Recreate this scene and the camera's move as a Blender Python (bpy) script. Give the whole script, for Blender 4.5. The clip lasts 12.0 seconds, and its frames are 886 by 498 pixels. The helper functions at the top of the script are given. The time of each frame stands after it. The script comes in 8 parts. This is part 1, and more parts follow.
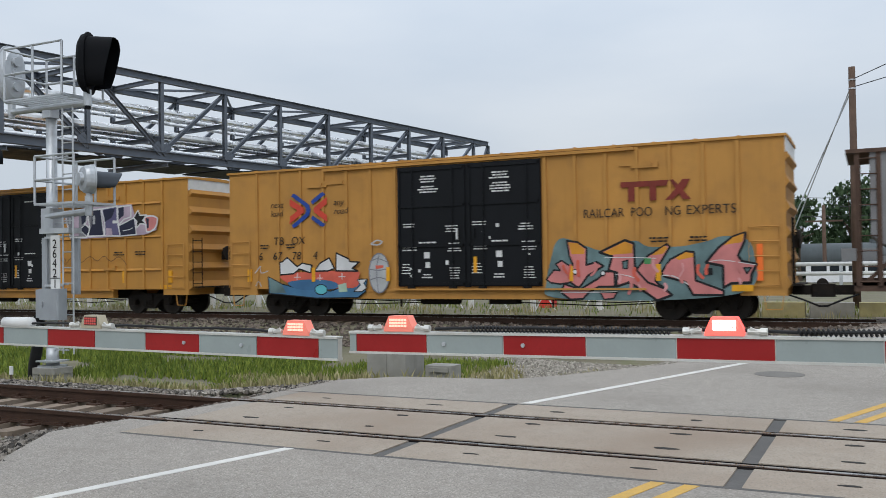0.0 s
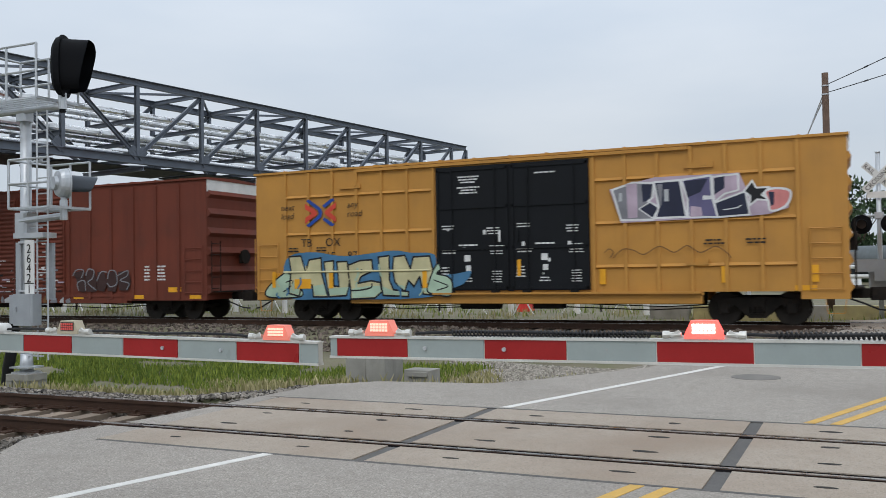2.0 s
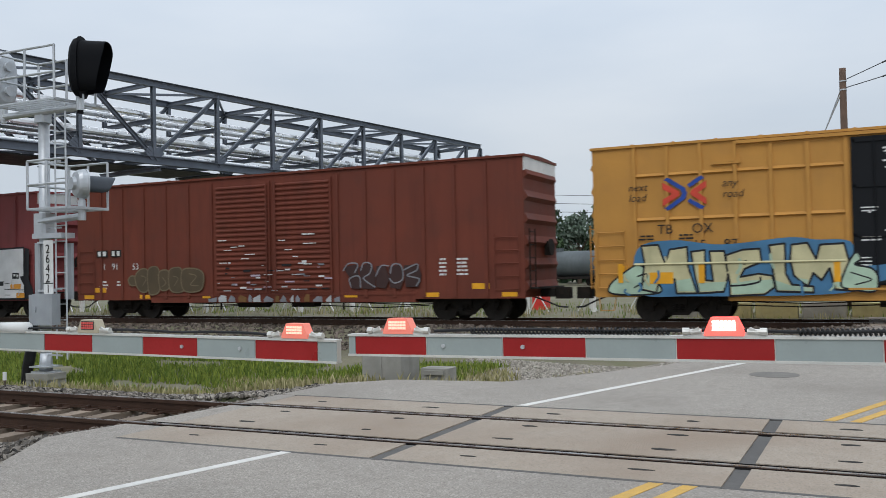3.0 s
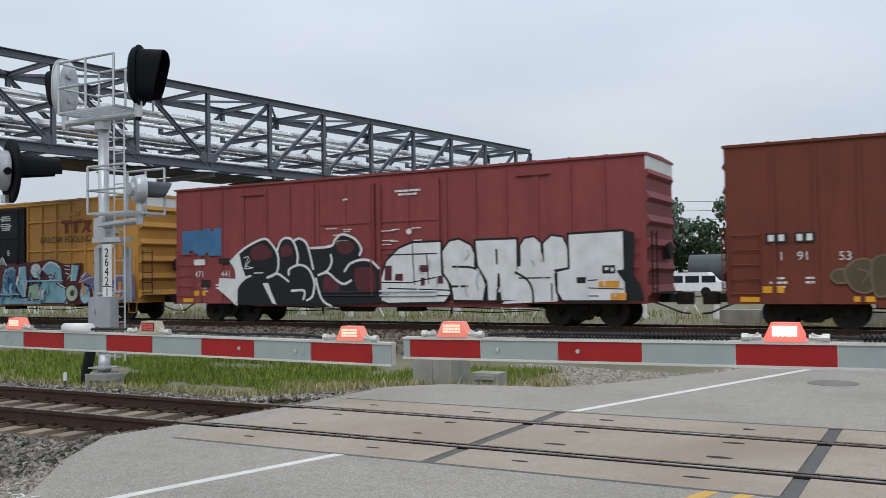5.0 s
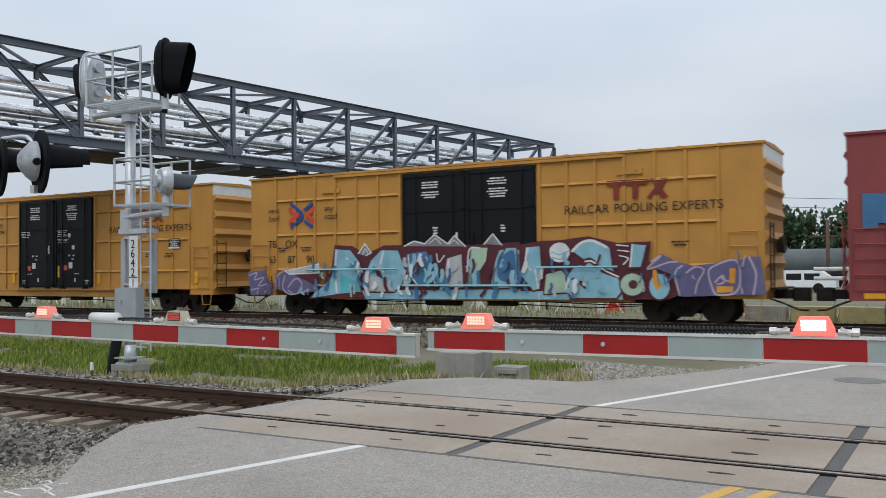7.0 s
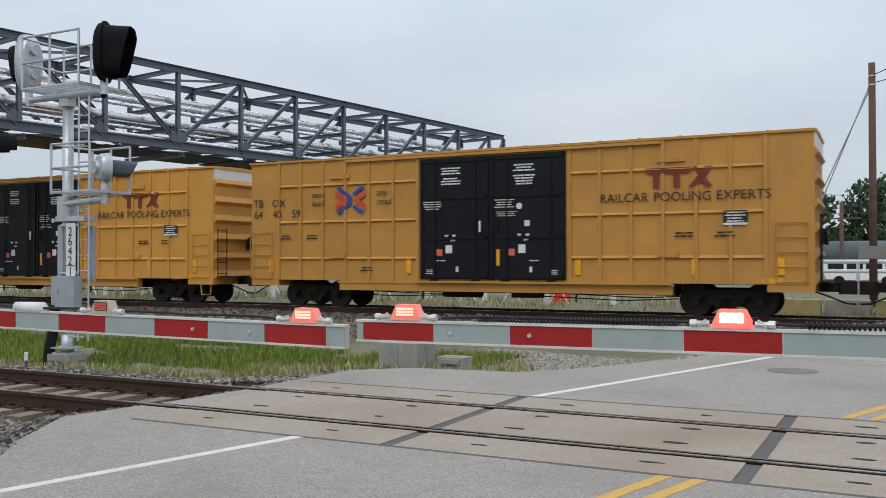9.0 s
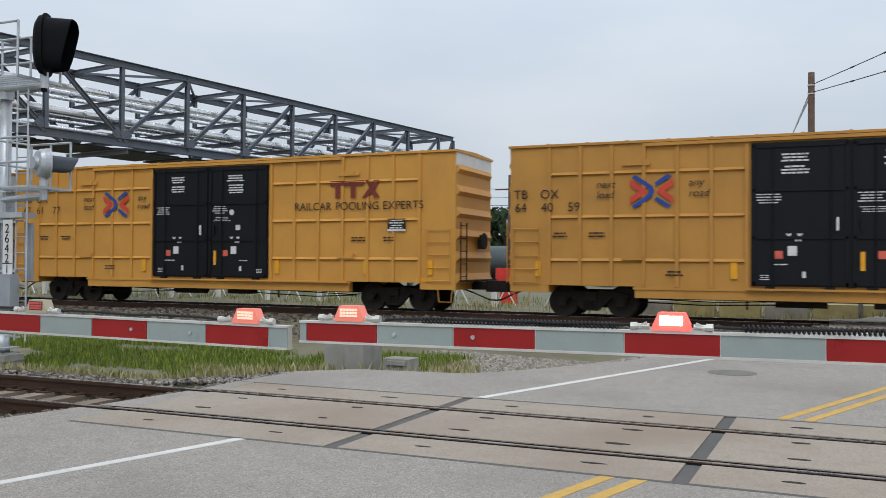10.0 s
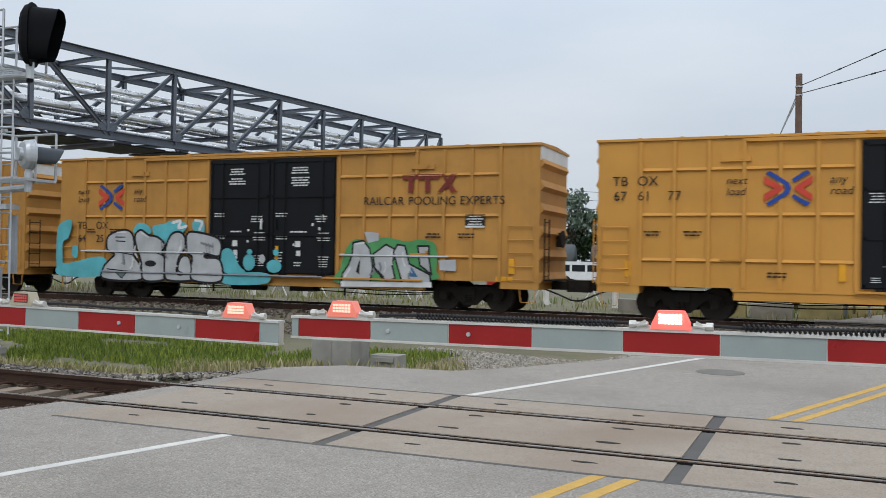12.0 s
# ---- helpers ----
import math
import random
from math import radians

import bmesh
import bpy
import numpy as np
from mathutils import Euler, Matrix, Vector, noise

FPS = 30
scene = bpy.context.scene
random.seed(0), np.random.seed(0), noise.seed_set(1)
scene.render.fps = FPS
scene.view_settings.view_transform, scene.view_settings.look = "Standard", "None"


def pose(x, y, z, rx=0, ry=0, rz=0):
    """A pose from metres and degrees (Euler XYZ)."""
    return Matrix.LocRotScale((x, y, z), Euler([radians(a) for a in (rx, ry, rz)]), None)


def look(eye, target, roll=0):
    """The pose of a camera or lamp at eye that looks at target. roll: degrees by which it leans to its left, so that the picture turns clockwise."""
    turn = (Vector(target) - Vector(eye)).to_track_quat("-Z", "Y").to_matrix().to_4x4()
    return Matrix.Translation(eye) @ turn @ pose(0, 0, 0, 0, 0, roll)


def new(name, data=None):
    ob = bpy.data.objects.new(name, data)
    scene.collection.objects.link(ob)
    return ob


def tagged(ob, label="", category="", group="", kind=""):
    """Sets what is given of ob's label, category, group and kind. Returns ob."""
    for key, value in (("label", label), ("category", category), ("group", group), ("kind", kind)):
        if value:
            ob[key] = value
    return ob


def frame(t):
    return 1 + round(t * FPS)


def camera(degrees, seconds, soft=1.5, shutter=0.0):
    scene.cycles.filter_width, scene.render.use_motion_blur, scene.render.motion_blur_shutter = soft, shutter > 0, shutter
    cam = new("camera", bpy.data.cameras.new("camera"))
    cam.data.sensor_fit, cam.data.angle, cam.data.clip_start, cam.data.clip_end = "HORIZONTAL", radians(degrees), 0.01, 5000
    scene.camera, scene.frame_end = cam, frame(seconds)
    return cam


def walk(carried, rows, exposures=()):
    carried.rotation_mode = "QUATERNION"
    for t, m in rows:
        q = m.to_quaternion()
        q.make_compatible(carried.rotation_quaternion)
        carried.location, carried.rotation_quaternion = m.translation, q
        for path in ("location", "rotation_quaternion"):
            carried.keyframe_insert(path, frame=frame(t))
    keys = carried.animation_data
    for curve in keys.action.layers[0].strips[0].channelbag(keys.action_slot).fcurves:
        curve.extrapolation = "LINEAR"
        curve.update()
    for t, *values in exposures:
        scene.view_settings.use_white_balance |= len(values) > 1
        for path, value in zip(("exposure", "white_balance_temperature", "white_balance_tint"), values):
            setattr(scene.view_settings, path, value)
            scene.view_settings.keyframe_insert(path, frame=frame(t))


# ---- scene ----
cam = camera(53.0, 12.0, 0.5, 0.16)
PATH = [
    (0, (4.794, -9.04, 1.631), (3.927, -7.238, 1.672), -0.8),
    (0.5, (4.786, -9.035, 1.629), (3.936, -7.225, 1.669), -0.8),
    (1, (4.789, -9.029, 1.631), (3.962, -7.209, 1.673), -0.8),
    (1.5, (4.792, -9.043, 1.633), (3.972, -7.219, 1.681), -0.9),
    (2, (4.78, -9.049, 1.631), (3.959, -7.227, 1.681), -0.9),
    (2.5, (4.765, -9.05, 1.628), (3.927, -7.235, 1.675), -1.0),
    (4.5, (4.766, -9.075, 1.625), (3.864, -7.291, 1.684), -1.2),
    (5, (4.743, -9.078, 1.619), (3.793, -7.319, 1.68), -0.9),
    (5.5, (4.731, -9.089, 1.612), (3.74, -7.353, 1.677), -0.7),
    (6, (4.727, -9.086, 1.609), (3.736, -7.35, 1.665), -0.5),
    (6.5, (4.725, -9.08, 1.607), (3.728, -7.346, 1.657), -0.5),
    (8.5, (4.794, -9.044, 1.605), (3.848, -7.282, 1.638), -0.3),
    (9, (4.825, -9.018, 1.61), (3.928, -7.231, 1.636), -0.1),
    (9.5, (4.835, -8.999, 1.603), (4.008, -7.178, 1.63), 0.3),
    (10, (4.841, -9.001, 1.611), (4.048, -7.164, 1.64), 0.4),
    (10.5, (4.831, -8.993, 1.612), (4.058, -7.149, 1.645), 0.7),
    (11, (4.806, -8.99, 1.614), (4.036, -7.144, 1.651), 1.1),
    (11.5, (4.771, -8.983, 1.611), (4.018, -7.13, 1.637), 1.0),
    (12, (4.767, -8.953, 1.602), (4.003, -7.104, 1.625), 1.0),
]
walk(cam, [(t, look(eye, target, roll)) for t, eye, target, roll in PATH])

# ---- light ----
def daylight():
    w = bpy.data.worlds.new("overcast_sky")
    scene.world = w
    w.use_nodes = True
    n, l = w.node_tree.nodes, w.node_tree.links
    n.clear()
    out = n.new("ShaderNodeOutputWorld")
    bg = n.new("ShaderNodeBackground")
    sky = n.new("ShaderNodeTexSky")
    sky.sky_type = "NISHITA"
    sky.sun_disc = False
    sky.sun_elevation, sky.sun_rotation = radians(52), radians(200)
    bg.inputs["Strength"].default_value = 0.1
    # cloud deck over the clear sky
    tc = n.new("ShaderNodeTexCoord")
    mp = n.new("ShaderNodeMapping")
    mp.inputs["Scale"].default_value = (1.2, 1.2, 4.0)
    no = n.new("ShaderNodeTexNoise")
    no.inputs["Scale"].default_value = 1.6
    no.inputs["Detail"].default_value = 5
    ramp = n.new("ShaderNodeValToRGB")
    ramp.color_ramp.elements[0].position, ramp.color_ramp.elements[1].position = 0.3, 0.72
    ramp.color_ramp.elements[0].color = (5.2, 5.95, 6.9, 1)
    ramp.color_ramp.elements[1].color = (6.7, 7.2, 7.8, 1)
    mix = n.new("ShaderNodeMix")
    mix.data_type = "RGBA"
    mix.inputs[0].default_value = 0.9
    l.new(tc.outputs["Generated"], mp.inputs["Vector"])
    l.new(mp.outputs[0], no.inputs["Vector"])
    l.new(no.outputs["Fac"], ramp.inputs[0])
    l.new(sky.outputs[0], mix.inputs[6])
    l.new(ramp.outputs[0], mix.inputs[7])
    # an overcast dome is brighter overhead than at the horizon
    sep = n.new("ShaderNodeSeparateXYZ")
    l.new(tc.outputs["Generated"], sep.inputs[0])
    up = n.new("ShaderNodeMapRange")
    for i, k in enumerate((0.12, 1.0, 1.0, 2.25)):
        up.inputs[i + 1].default_value = k
    l.new(sep.outputs["Z"], up.inputs[0])
    lift = n.new("ShaderNodeVectorMath")
    lift.operation = "SCALE"
    l.new(mix.outputs[2], lift.inputs[0])
    l.new(up.outputs[0], lift.inputs["Scale"])
    l.new(lift.outputs[0], bg.inputs["Color"])
    l.new(bg.outputs[0], out.inputs[0])
    sun = bpy.data.lights.new("sun", "SUN")
    sun.energy, sun.angle, sun.color = 0.9, radians(25), (1.0, 0.97, 0.93)
    so = new("sun", sun)
    so.matrix_world = look((10, -20, 34), (0, 8, 0))


daylight()


# ---- materials ----
def mat(name, color, rough=0.6, metal=0.0, var=0.25, scale=3.0, bump=0.15, fine=60.0, streak=0.0, dirt=(0.10, 0.08, 0.06), dirt_amount=0.0, rand=0.0, spec=0.28):
    """Paint, metal, stone or wood: two scales of noise in the colour, fine relief, streaks that run down, dirt patches."""
    m = bpy.data.materials.new(name)
    m.use_nodes = True
    n, l = m.node_tree.nodes, m.node_tree.links
    p = n["Principled BSDF"]
    p.inputs["Metallic"].default_value = metal
    p.inputs["Specular IOR Level"].default_value = spec
    tc = n.new("ShaderNodeTexCoord")

    def noise_tex(s, detail=4, stretch=(1, 1, 1)):
        mp = n.new("ShaderNodeMapping")
        mp.inputs["Scale"].default_value = stretch
        t = n.new("ShaderNodeTexNoise")
        t.inputs["Scale"].default_value, t.inputs["Detail"].default_value = s, detail
        l.new(tc.outputs["Object"], mp.inputs["Vector"])
        l.new(mp.outputs[0], t.inputs["Vector"])
        return t.outputs["Fac"]

    def blend(a, b, fac, kind="MIX"):
        x = n.new("ShaderNodeMix")
        x.data_type, x.blend_type = "RGBA", kind
        for sock, v in ((x.inputs[0], fac), (x.inputs[6], a), (x.inputs[7], b)):
            if isinstance(v, (tuple, list)):
                sock.default_value = (*v[:3], 1)
            elif isinstance(v, (int, float)):
                sock.default_value = v
            else:
                l.new(v, sock)
        return x.outputs[2]

    def remap(v, a, b, c=0.0, d=1.0):
        r = n.new("ShaderNodeMapRange")
        for i, k in enumerate((a, b, c, d)):
            r.inputs[i + 1].default_value = k
        l.new(v, r.inputs[0])
        return r.outputs[0]

    big, small = noise_tex(scale), noise_tex(fine, 2)
    lo = tuple(c * (1 - var) for c in color)
    hi = tuple(min(c * (1 + var), 0.95) for c in color)
    col = blend(lo, hi, remap(big, 0.3, 0.7))
    col = blend(col, tuple(c * (1 - var * 0.7) for c in color), remap(small, 0.45, 0.75, 0, 0.6))
    if streak:
        s = noise_tex(4.0, 4, (1, 1, 0.10))
        col = blend(col, tuple(c * 0.45 for c in color), remap(s, 0.5, 0.8, 0, streak))
    if dirt_amount:
        d = noise_tex(scale * 2.3, 6)
        col = blend(col, dirt, remap(d, 0.5, 0.75, 0, dirt_amount))
    if rand:
        oi = n.new("ShaderNodeObjectInfo")
        col = blend(col, tuple(c * 0.5 for c in color), remap(oi.outputs["Random"], 0, 1, 0, rand))
    l.new(col, p.inputs["Base Color"])
    l.new(remap(big, 0.3, 0.7, max(rough - 0.1, 0.05), min(rough + 0.1, 1)), p.inputs["Roughness"])
    if bump:
        b = n.new("ShaderNodeBump")
        b.inputs["Strength"].default_value, b.inputs["Distance"].default_value = bump, 0.02
        l.new(small, b.inputs["Height"])
        l.new(b.outputs[0], p.inputs["Normal"])
    return m


def island_mat(name, a, b, rough=0.9):
    """Loose pieces: each takes a tone between a and b."""
    m = bpy.data.materials.new(name)
    m.use_nodes = True
    n, l = m.node_tree.nodes, m.node_tree.links
    g = n.new("ShaderNodeNewGeometry")
    r = n.new("ShaderNodeValToRGB")
    r.color_ramp.elements[0].color, r.color_ramp.elements[1].color = (*a, 1), (*b, 1)
    l.new(g.outputs["Random Per Island"], r.inputs[0])
    l.new(r.outputs[0], n["Principled BSDF"].inputs["Base Color"])
    n["Principled BSDF"].inputs["Roughness"].default_value = rough
    return m


def aggregate(name, color, stones, rough=0.9, size=70.0, amount=0.5, stain=(0.15, 0.145, 0.135), mark=0.35):
    """Asphalt or concrete: a binder with pale and dark stones in it, stained patches and fine cracks."""
    m = bpy.data.materials.new(name)
    m.use_nodes = True
    n, l = m.node_tree.nodes, m.node_tree.links
    p = n["Principled BSDF"]
    tc = n.new("ShaderNodeTexCoord")

    def tex(kind, s, detail=4.0):
        t = n.new(kind)
        t.inputs["Scale"].default_value = s
        if kind == "ShaderNodeTexNoise":
            t.inputs["Detail"].default_value = detail
        l.new(tc.outputs["Object"], t.inputs["Vector"])
        return t

    def remap(v, a, b2, c, d):
        r = n.new("ShaderNodeMapRange")
        for i, k in enumerate((a, b2, c, d)):
            r.inputs[i + 1].default_value = k
        l.new(v, r.inputs[0])
        return r.outputs[0]

    def blend(a, b2, fac):
        x = n.new("ShaderNodeMix")
        x.data_type = "RGBA"
        l.new(fac, x.inputs[0])
        for sock, v in ((x.inputs[6], a), (x.inputs[7], b2)):
            if isinstance(v, tuple):
                sock.default_value = (*v, 1)
            else:
                l.new(v, sock)
        return x.outputs[2]

    vor = tex("ShaderNodeTexVoronoi", size)
    sepc = n.new("ShaderNodeSeparateColor")
    l.new(vor.outputs["Color"], sepc.inputs[0])
    col = blend(color, stones, remap(sepc.outputs[0], 0.45, 1.0, 0.0, amount))
    col = blend(col, tuple(c * 0.45 for c in color), remap(sepc.outputs[1], 0.72, 0.95, 0.0, amount * 1.2))
    wide = tex("ShaderNodeTexNoise", 0.45, 5)
    col = blend(col, stain, remap(wide.outputs["Fac"], 0.46, 0.70, 0.0, mark))
    mid = tex("ShaderNodeTexNoise", 5.0, 6)
    col = blend(col, tuple(c * 0.72 for c in color), remap(mid.outputs["Fac"], 0.5, 0.75, 0.0, 0.45))
    l.new(col, p.inputs["Base Color"])
    p.inputs["Roughness"].default_value = rough
    bu = n.new("ShaderNodeBump")
    bu.inputs["Strength"].default_value, bu.inputs["Distance"].default_value = 0.5, 0.006
    l.new(vor.outputs["Distance"], bu.inputs["Height"])
    l.new(bu.outputs[0], p.inputs["Normal"])
    return m


def glow(name, color, strength):
    m = bpy.data.materials.new(name)
    m.use_nodes = True
    p = m.node_tree.nodes["Principled BSDF"]
    p.inputs["Base Color"].default_value = (*color, 1)
    p.inputs["Emission Color"].default_value = (*color, 1)
    p.inputs["Emission Strength"].default_value = strength
    return m


YELLOW = mat("railcar_yellow_paint", (0.462, 0.225, 0.048), 0.55, var=0.10, scale=0.7, streak=0.12, bump=0.03, dirt_amount=0.25, dirt=(0.30, 0.15, 0.05))
YELLOW_FRESH = mat("fresher_yellow_paint", (0.56, 0.272, 0.054), 0.5, var=0.08, scale=0.7, streak=0.10, bump=0.03, dirt_amount=0.2, dirt=(0.36, 0.18, 0.05))
YELLOW_OLD = mat("weathered_yellow_paint", (0.475, 0.235, 0.056), 0.65, var=0.14, scale=0.6, streak=0.22, bump=0.03, dirt_amount=0.35, dirt=(0.24, 0.12, 0.045))
BROWN = mat("boxcar_brown_paint", (0.145, 0.036, 0.021), 0.7, var=0.16, scale=0.6, streak=0.4, bump=0.05, dirt_amount=0.3, dirt=(0.08, 0.03, 0.02))
RED = mat("faded_red_paint", (0.23, 0.05, 0.05), 0.65, var=0.12, scale=0.6, streak=0.35, bump=0.05, dirt_amount=0.25, dirt=(0.11, 0.035, 0.03))
BLACK = mat("black_door_paint", (0.006, 0.007, 0.009), 0.6, var=0.3, scale=0.9, streak=0.3, bump=0.05, spec=0.2)
UNDER = mat("grimy_running_gear", (0.018, 0.015, 0.013), 0.75, var=0.4, scale=3, dirt_amount=0.4, dirt=(0.04, 0.027, 0.018), spec=0.15)
WHEEL = mat("worn_wheel_steel", (0.03, 0.024, 0.02), 0.6, 0.3, var=0.3, scale=5)
WHITE = mat("white_paint", (0.66, 0.66, 0.64), 0.6, var=0.1, scale=2, dirt_amount=0.2, dirt=(0.35, 0.33, 0.3))
STENCIL = mat("white_stencil", (0.62, 0.62, 0.61), 0.7, var=0.15, bump=0)
INK = mat("black_lettering", (0.02, 0.017, 0.015), 0.6, var=0.2, bump=0)
MAROON = mat("maroon_lettering", (0.18, 0.03, 0.02), 0.6, var=0.25, scale=2, bump=0)
LOGO_RED = mat("logo_red", (0.55, 0.06, 0.035), 0.6, var=0.12, bump=0)
LOGO_BLUE = mat("logo_blue", (0.02, 0.06, 0.28), 0.6, var=0.12, bump=0)
REFLEX = mat("yellow_reflector", (0.72, 0.34, 0.02), 0.4, var=0.1, bump=0)
ORANGE = mat("orange_reflector", (0.85, 0.17, 0.03), 0.4, var=0.1, bump=0)
GALV = mat("galvanised_steel", (0.50, 0.52, 0.54), 0.45, 0.6, var=0.14, scale=4, bump=0.05)
TRUSS_STEEL = mat("painted_truss_steel", (0.125, 0.142, 0.17), 0.5, 0.3, var=0.15, scale=1.5, bump=0.05)
PIPE = mat("aluminium_pipe_jacket", (0.90, 0.91, 0.92), 0.30, 0.9, var=0.1, scale=2, bump=0.1, fine=8)
SIGNAL_BLACK = mat("black_signal_enclosure", (0.004, 0.0045, 0.006), 0.7, var=0.3, bump=0.03, spec=0.12)
HOOD_GREY = mat("dark_grey_hood", (0.07, 0.08, 0.095), 0.5, var=0.15)
CAST = mat("dull_cast_aluminium", (0.33, 0.34, 0.36), 0.6, 0.4, var=0.25, scale=9, bump=0.1, dirt_amount=0.4, dirt=(0.16, 0.16, 0.16))
GREY_BOX = mat("grey_enclosure_paint", (0.34, 0.36, 0.38), 0.5, 0.2, var=0.1)
ASPHALT = aggregate("worn_asphalt", (0.272, 0.243, 0.209), (0.545, 0.505, 0.45), size=88.0, amount=0.46, stain=(0.185, 0.165, 0.142), mark=0.55)
PANEL = aggregate("crossing_concrete", (0.322, 0.266, 0.208), (0.42, 0.38, 0.33), rough=0.85, size=90.0, amount=0.4, stain=(0.240, 0.178, 0.128), mark=0.8)
SOCKET = mat("dark_pocket", (0.028, 0.026, 0.024), 0.9, var=0.3, scale=9)
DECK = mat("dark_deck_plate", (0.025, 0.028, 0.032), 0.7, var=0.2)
PATCH = mat("dark_asphalt_patch", (0.105, 0.10, 0.095), 0.85, var=0.2, scale=4, bump=0.4)
COVER = mat("worn_iron_cover", (0.17, 0.16, 0.145), 0.8, var=0.2, scale=4, bump=0.4)
CONCRETE = mat("cast_concrete", (0.275, 0.265, 0.235), 0.9, var=0.22, scale=2.5, bump=0.3, streak=0.3)
PAINT_W = mat("white_road_paint", (0.62, 0.60, 0.56), 0.7, var=0.1, scale=5, bump=0.3, dirt_amount=0.25, dirt=(0.4, 0.4, 0.38))
PAINT_Y = mat("yellow_road_paint", (0.54, 0.33, 0.085), 0.75, var=0.15, scale=5, bump=0.3, dirt_amount=0.3, dirt=(0.33, 0.27, 0.15))
RAIL = mat("rusty_rail_steel", (0.060, 0.033, 0.022), 0.6, 0.3, var=0.25, scale=4, dirt_amount=0.3, dirt=(0.09, 0.05, 0.03))
RAIL_TOP = mat("polished_rail_head", (0.40, 0.38, 0.36), 0.28, 0.85, var=0.2, scale=4, bump=0.03)
TIE = mat("weathered_tie", (0.25, 0.195, 0.148), 0.95, var=0.3, scale=3, bump=0.5, fine=30, rand=0.5)
FLANGE = mat("worn_flangeway_rubber", (0.010, 0.009, 0.009), 0.98, var=0.3, scale=9)
FLANGE.node_tree.nodes["Principled BSDF"].inputs["Specular IOR Level"].default_value = 0.0
RUBBER = mat("black_cable_rubber", (0.012, 0.012, 0.013), 0.5, var=0.2)
GATE_RED = mat("red_retroreflective_sheet", (0.285, 0.014, 0.014), 0.35, var=0.08, scale=6, bump=0.02)
GATE_WHITE = mat("silver_retroreflective_sheet", (0.285, 0.325, 0.315), 0.35, var=0.06, scale=6, bump=0.02)
GATE_EDGE = mat("aluminium_arm_edge", (0.62, 0.61, 0.57), 0.45, 0.5, var=0.1, scale=6)
LENS_RED = glow("lit_red_lens", (0.80, 0.22, 0.16), 0.24)
LED_HOT = glow("lit_led", (1.0, 0.56, 0.44), 0.72)
LENS_HOT = glow("flashing_red_lens", (1.0, 0.10, 0.08), 1.3)
LED_FLASH = glow("flashing_led", (1.0, 0.62, 0.55), 9.0)
LED_DIM = glow("fading_red_led", (0.55, 0.08, 0.07), 0.12)
LAMP_RED = glow("lit_red_lamp", (1.0, 0.10, 0.08), 2.2)
HOUSING = mat("beige_lamp_housing", (0.42, 0.37, 0.27), 0.5, var=0.1)
LED_OFF = mat("dark_led_panel", (0.06, 0.045, 0.04), 0.4, var=0.1)
SOIL = mat("gravelly_soil", (0.17, 0.155, 0.105), 0.95, var=0.25, scale=0.6, bump=0.5, fine=50, dirt_amount=0.6, dirt=(0.10, 0.13, 0.045))
STONE = island_mat("ballast_stone", (0.016, 0.014, 0.012), (0.30, 0.265, 0.225))
STONE_BROWN = island_mat("stained_ballast_stone", (0.035, 0.026, 0.020), (0.20, 0.160, 0.13))
STONE_PALE = island_mat("pale_gravel_stone", (0.15, 0.135, 0.11), (0.44, 0.40, 0.345))
GRASS = island_mat("grass_blade", (0.062, 0.110, 0.010), (0.225, 0.270, 0.036))
GRASS_DRY = island_mat("dry_grass_blade", (0.20, 0.19, 0.07), (0.40, 0.35, 0.19))
LEAF = island_mat("tree_leaf", (0.018, 0.040, 0.016), (0.065, 0.11, 0.045))
LEAF_PALE = island_mat("silvery_leaf", (0.03, 0.06, 0.03), (0.20, 0.25, 0.20))
BARK = mat("bark", (0.10, 0.075, 0.055), 0.95, var=0.3, scale=6)
POLE_WOOD = mat("creosoted_pole", (0.115, 0.075, 0.055), 0.9, var=0.25, scale=3, streak=0.4)
WIRE = mat("wire", (0.05, 0.05, 0.055), 0.6)
GLASS_DARK = mat("dark_window_glass", (0.02, 0.025, 0.03), 0.1, var=0.1, bump=0)
CAR_WHITE = mat("white_car_paint", (0.75, 0.76, 0.77), 0.3, var=0.03, bump=0)
TANK_GREY = mat("tank_grey_paint", (0.10, 0.115, 0.12), 0.6, var=0.2, scale=0.8, streak=0.3)
HOPPER_GREY = mat("hopper_grey_paint", (0.20, 0.20, 0.205), 0.65, var=0.2, scale=0.8, streak=0.5, dirt_amount=0.4, dirt=(0.12, 0.09, 0.07))
HOPPER_RUST = mat("rusty_hopper_steel", (0.09, 0.055, 0.04), 0.8, var=0.3, scale=2, streak=0.4)
BLOCK_YELLOW = mat("faded_yellow_block_paint", (0.36, 0.31, 0.15), 0.8, var=0.25, scale=2, dirt_amount=0.4, dirt=(0.25, 0.24, 0.18))


def spray(name, color, var=0.18):
    return mat(name, color, 0.6, var=var, scale=1.7, bump=0, streak=0.2)


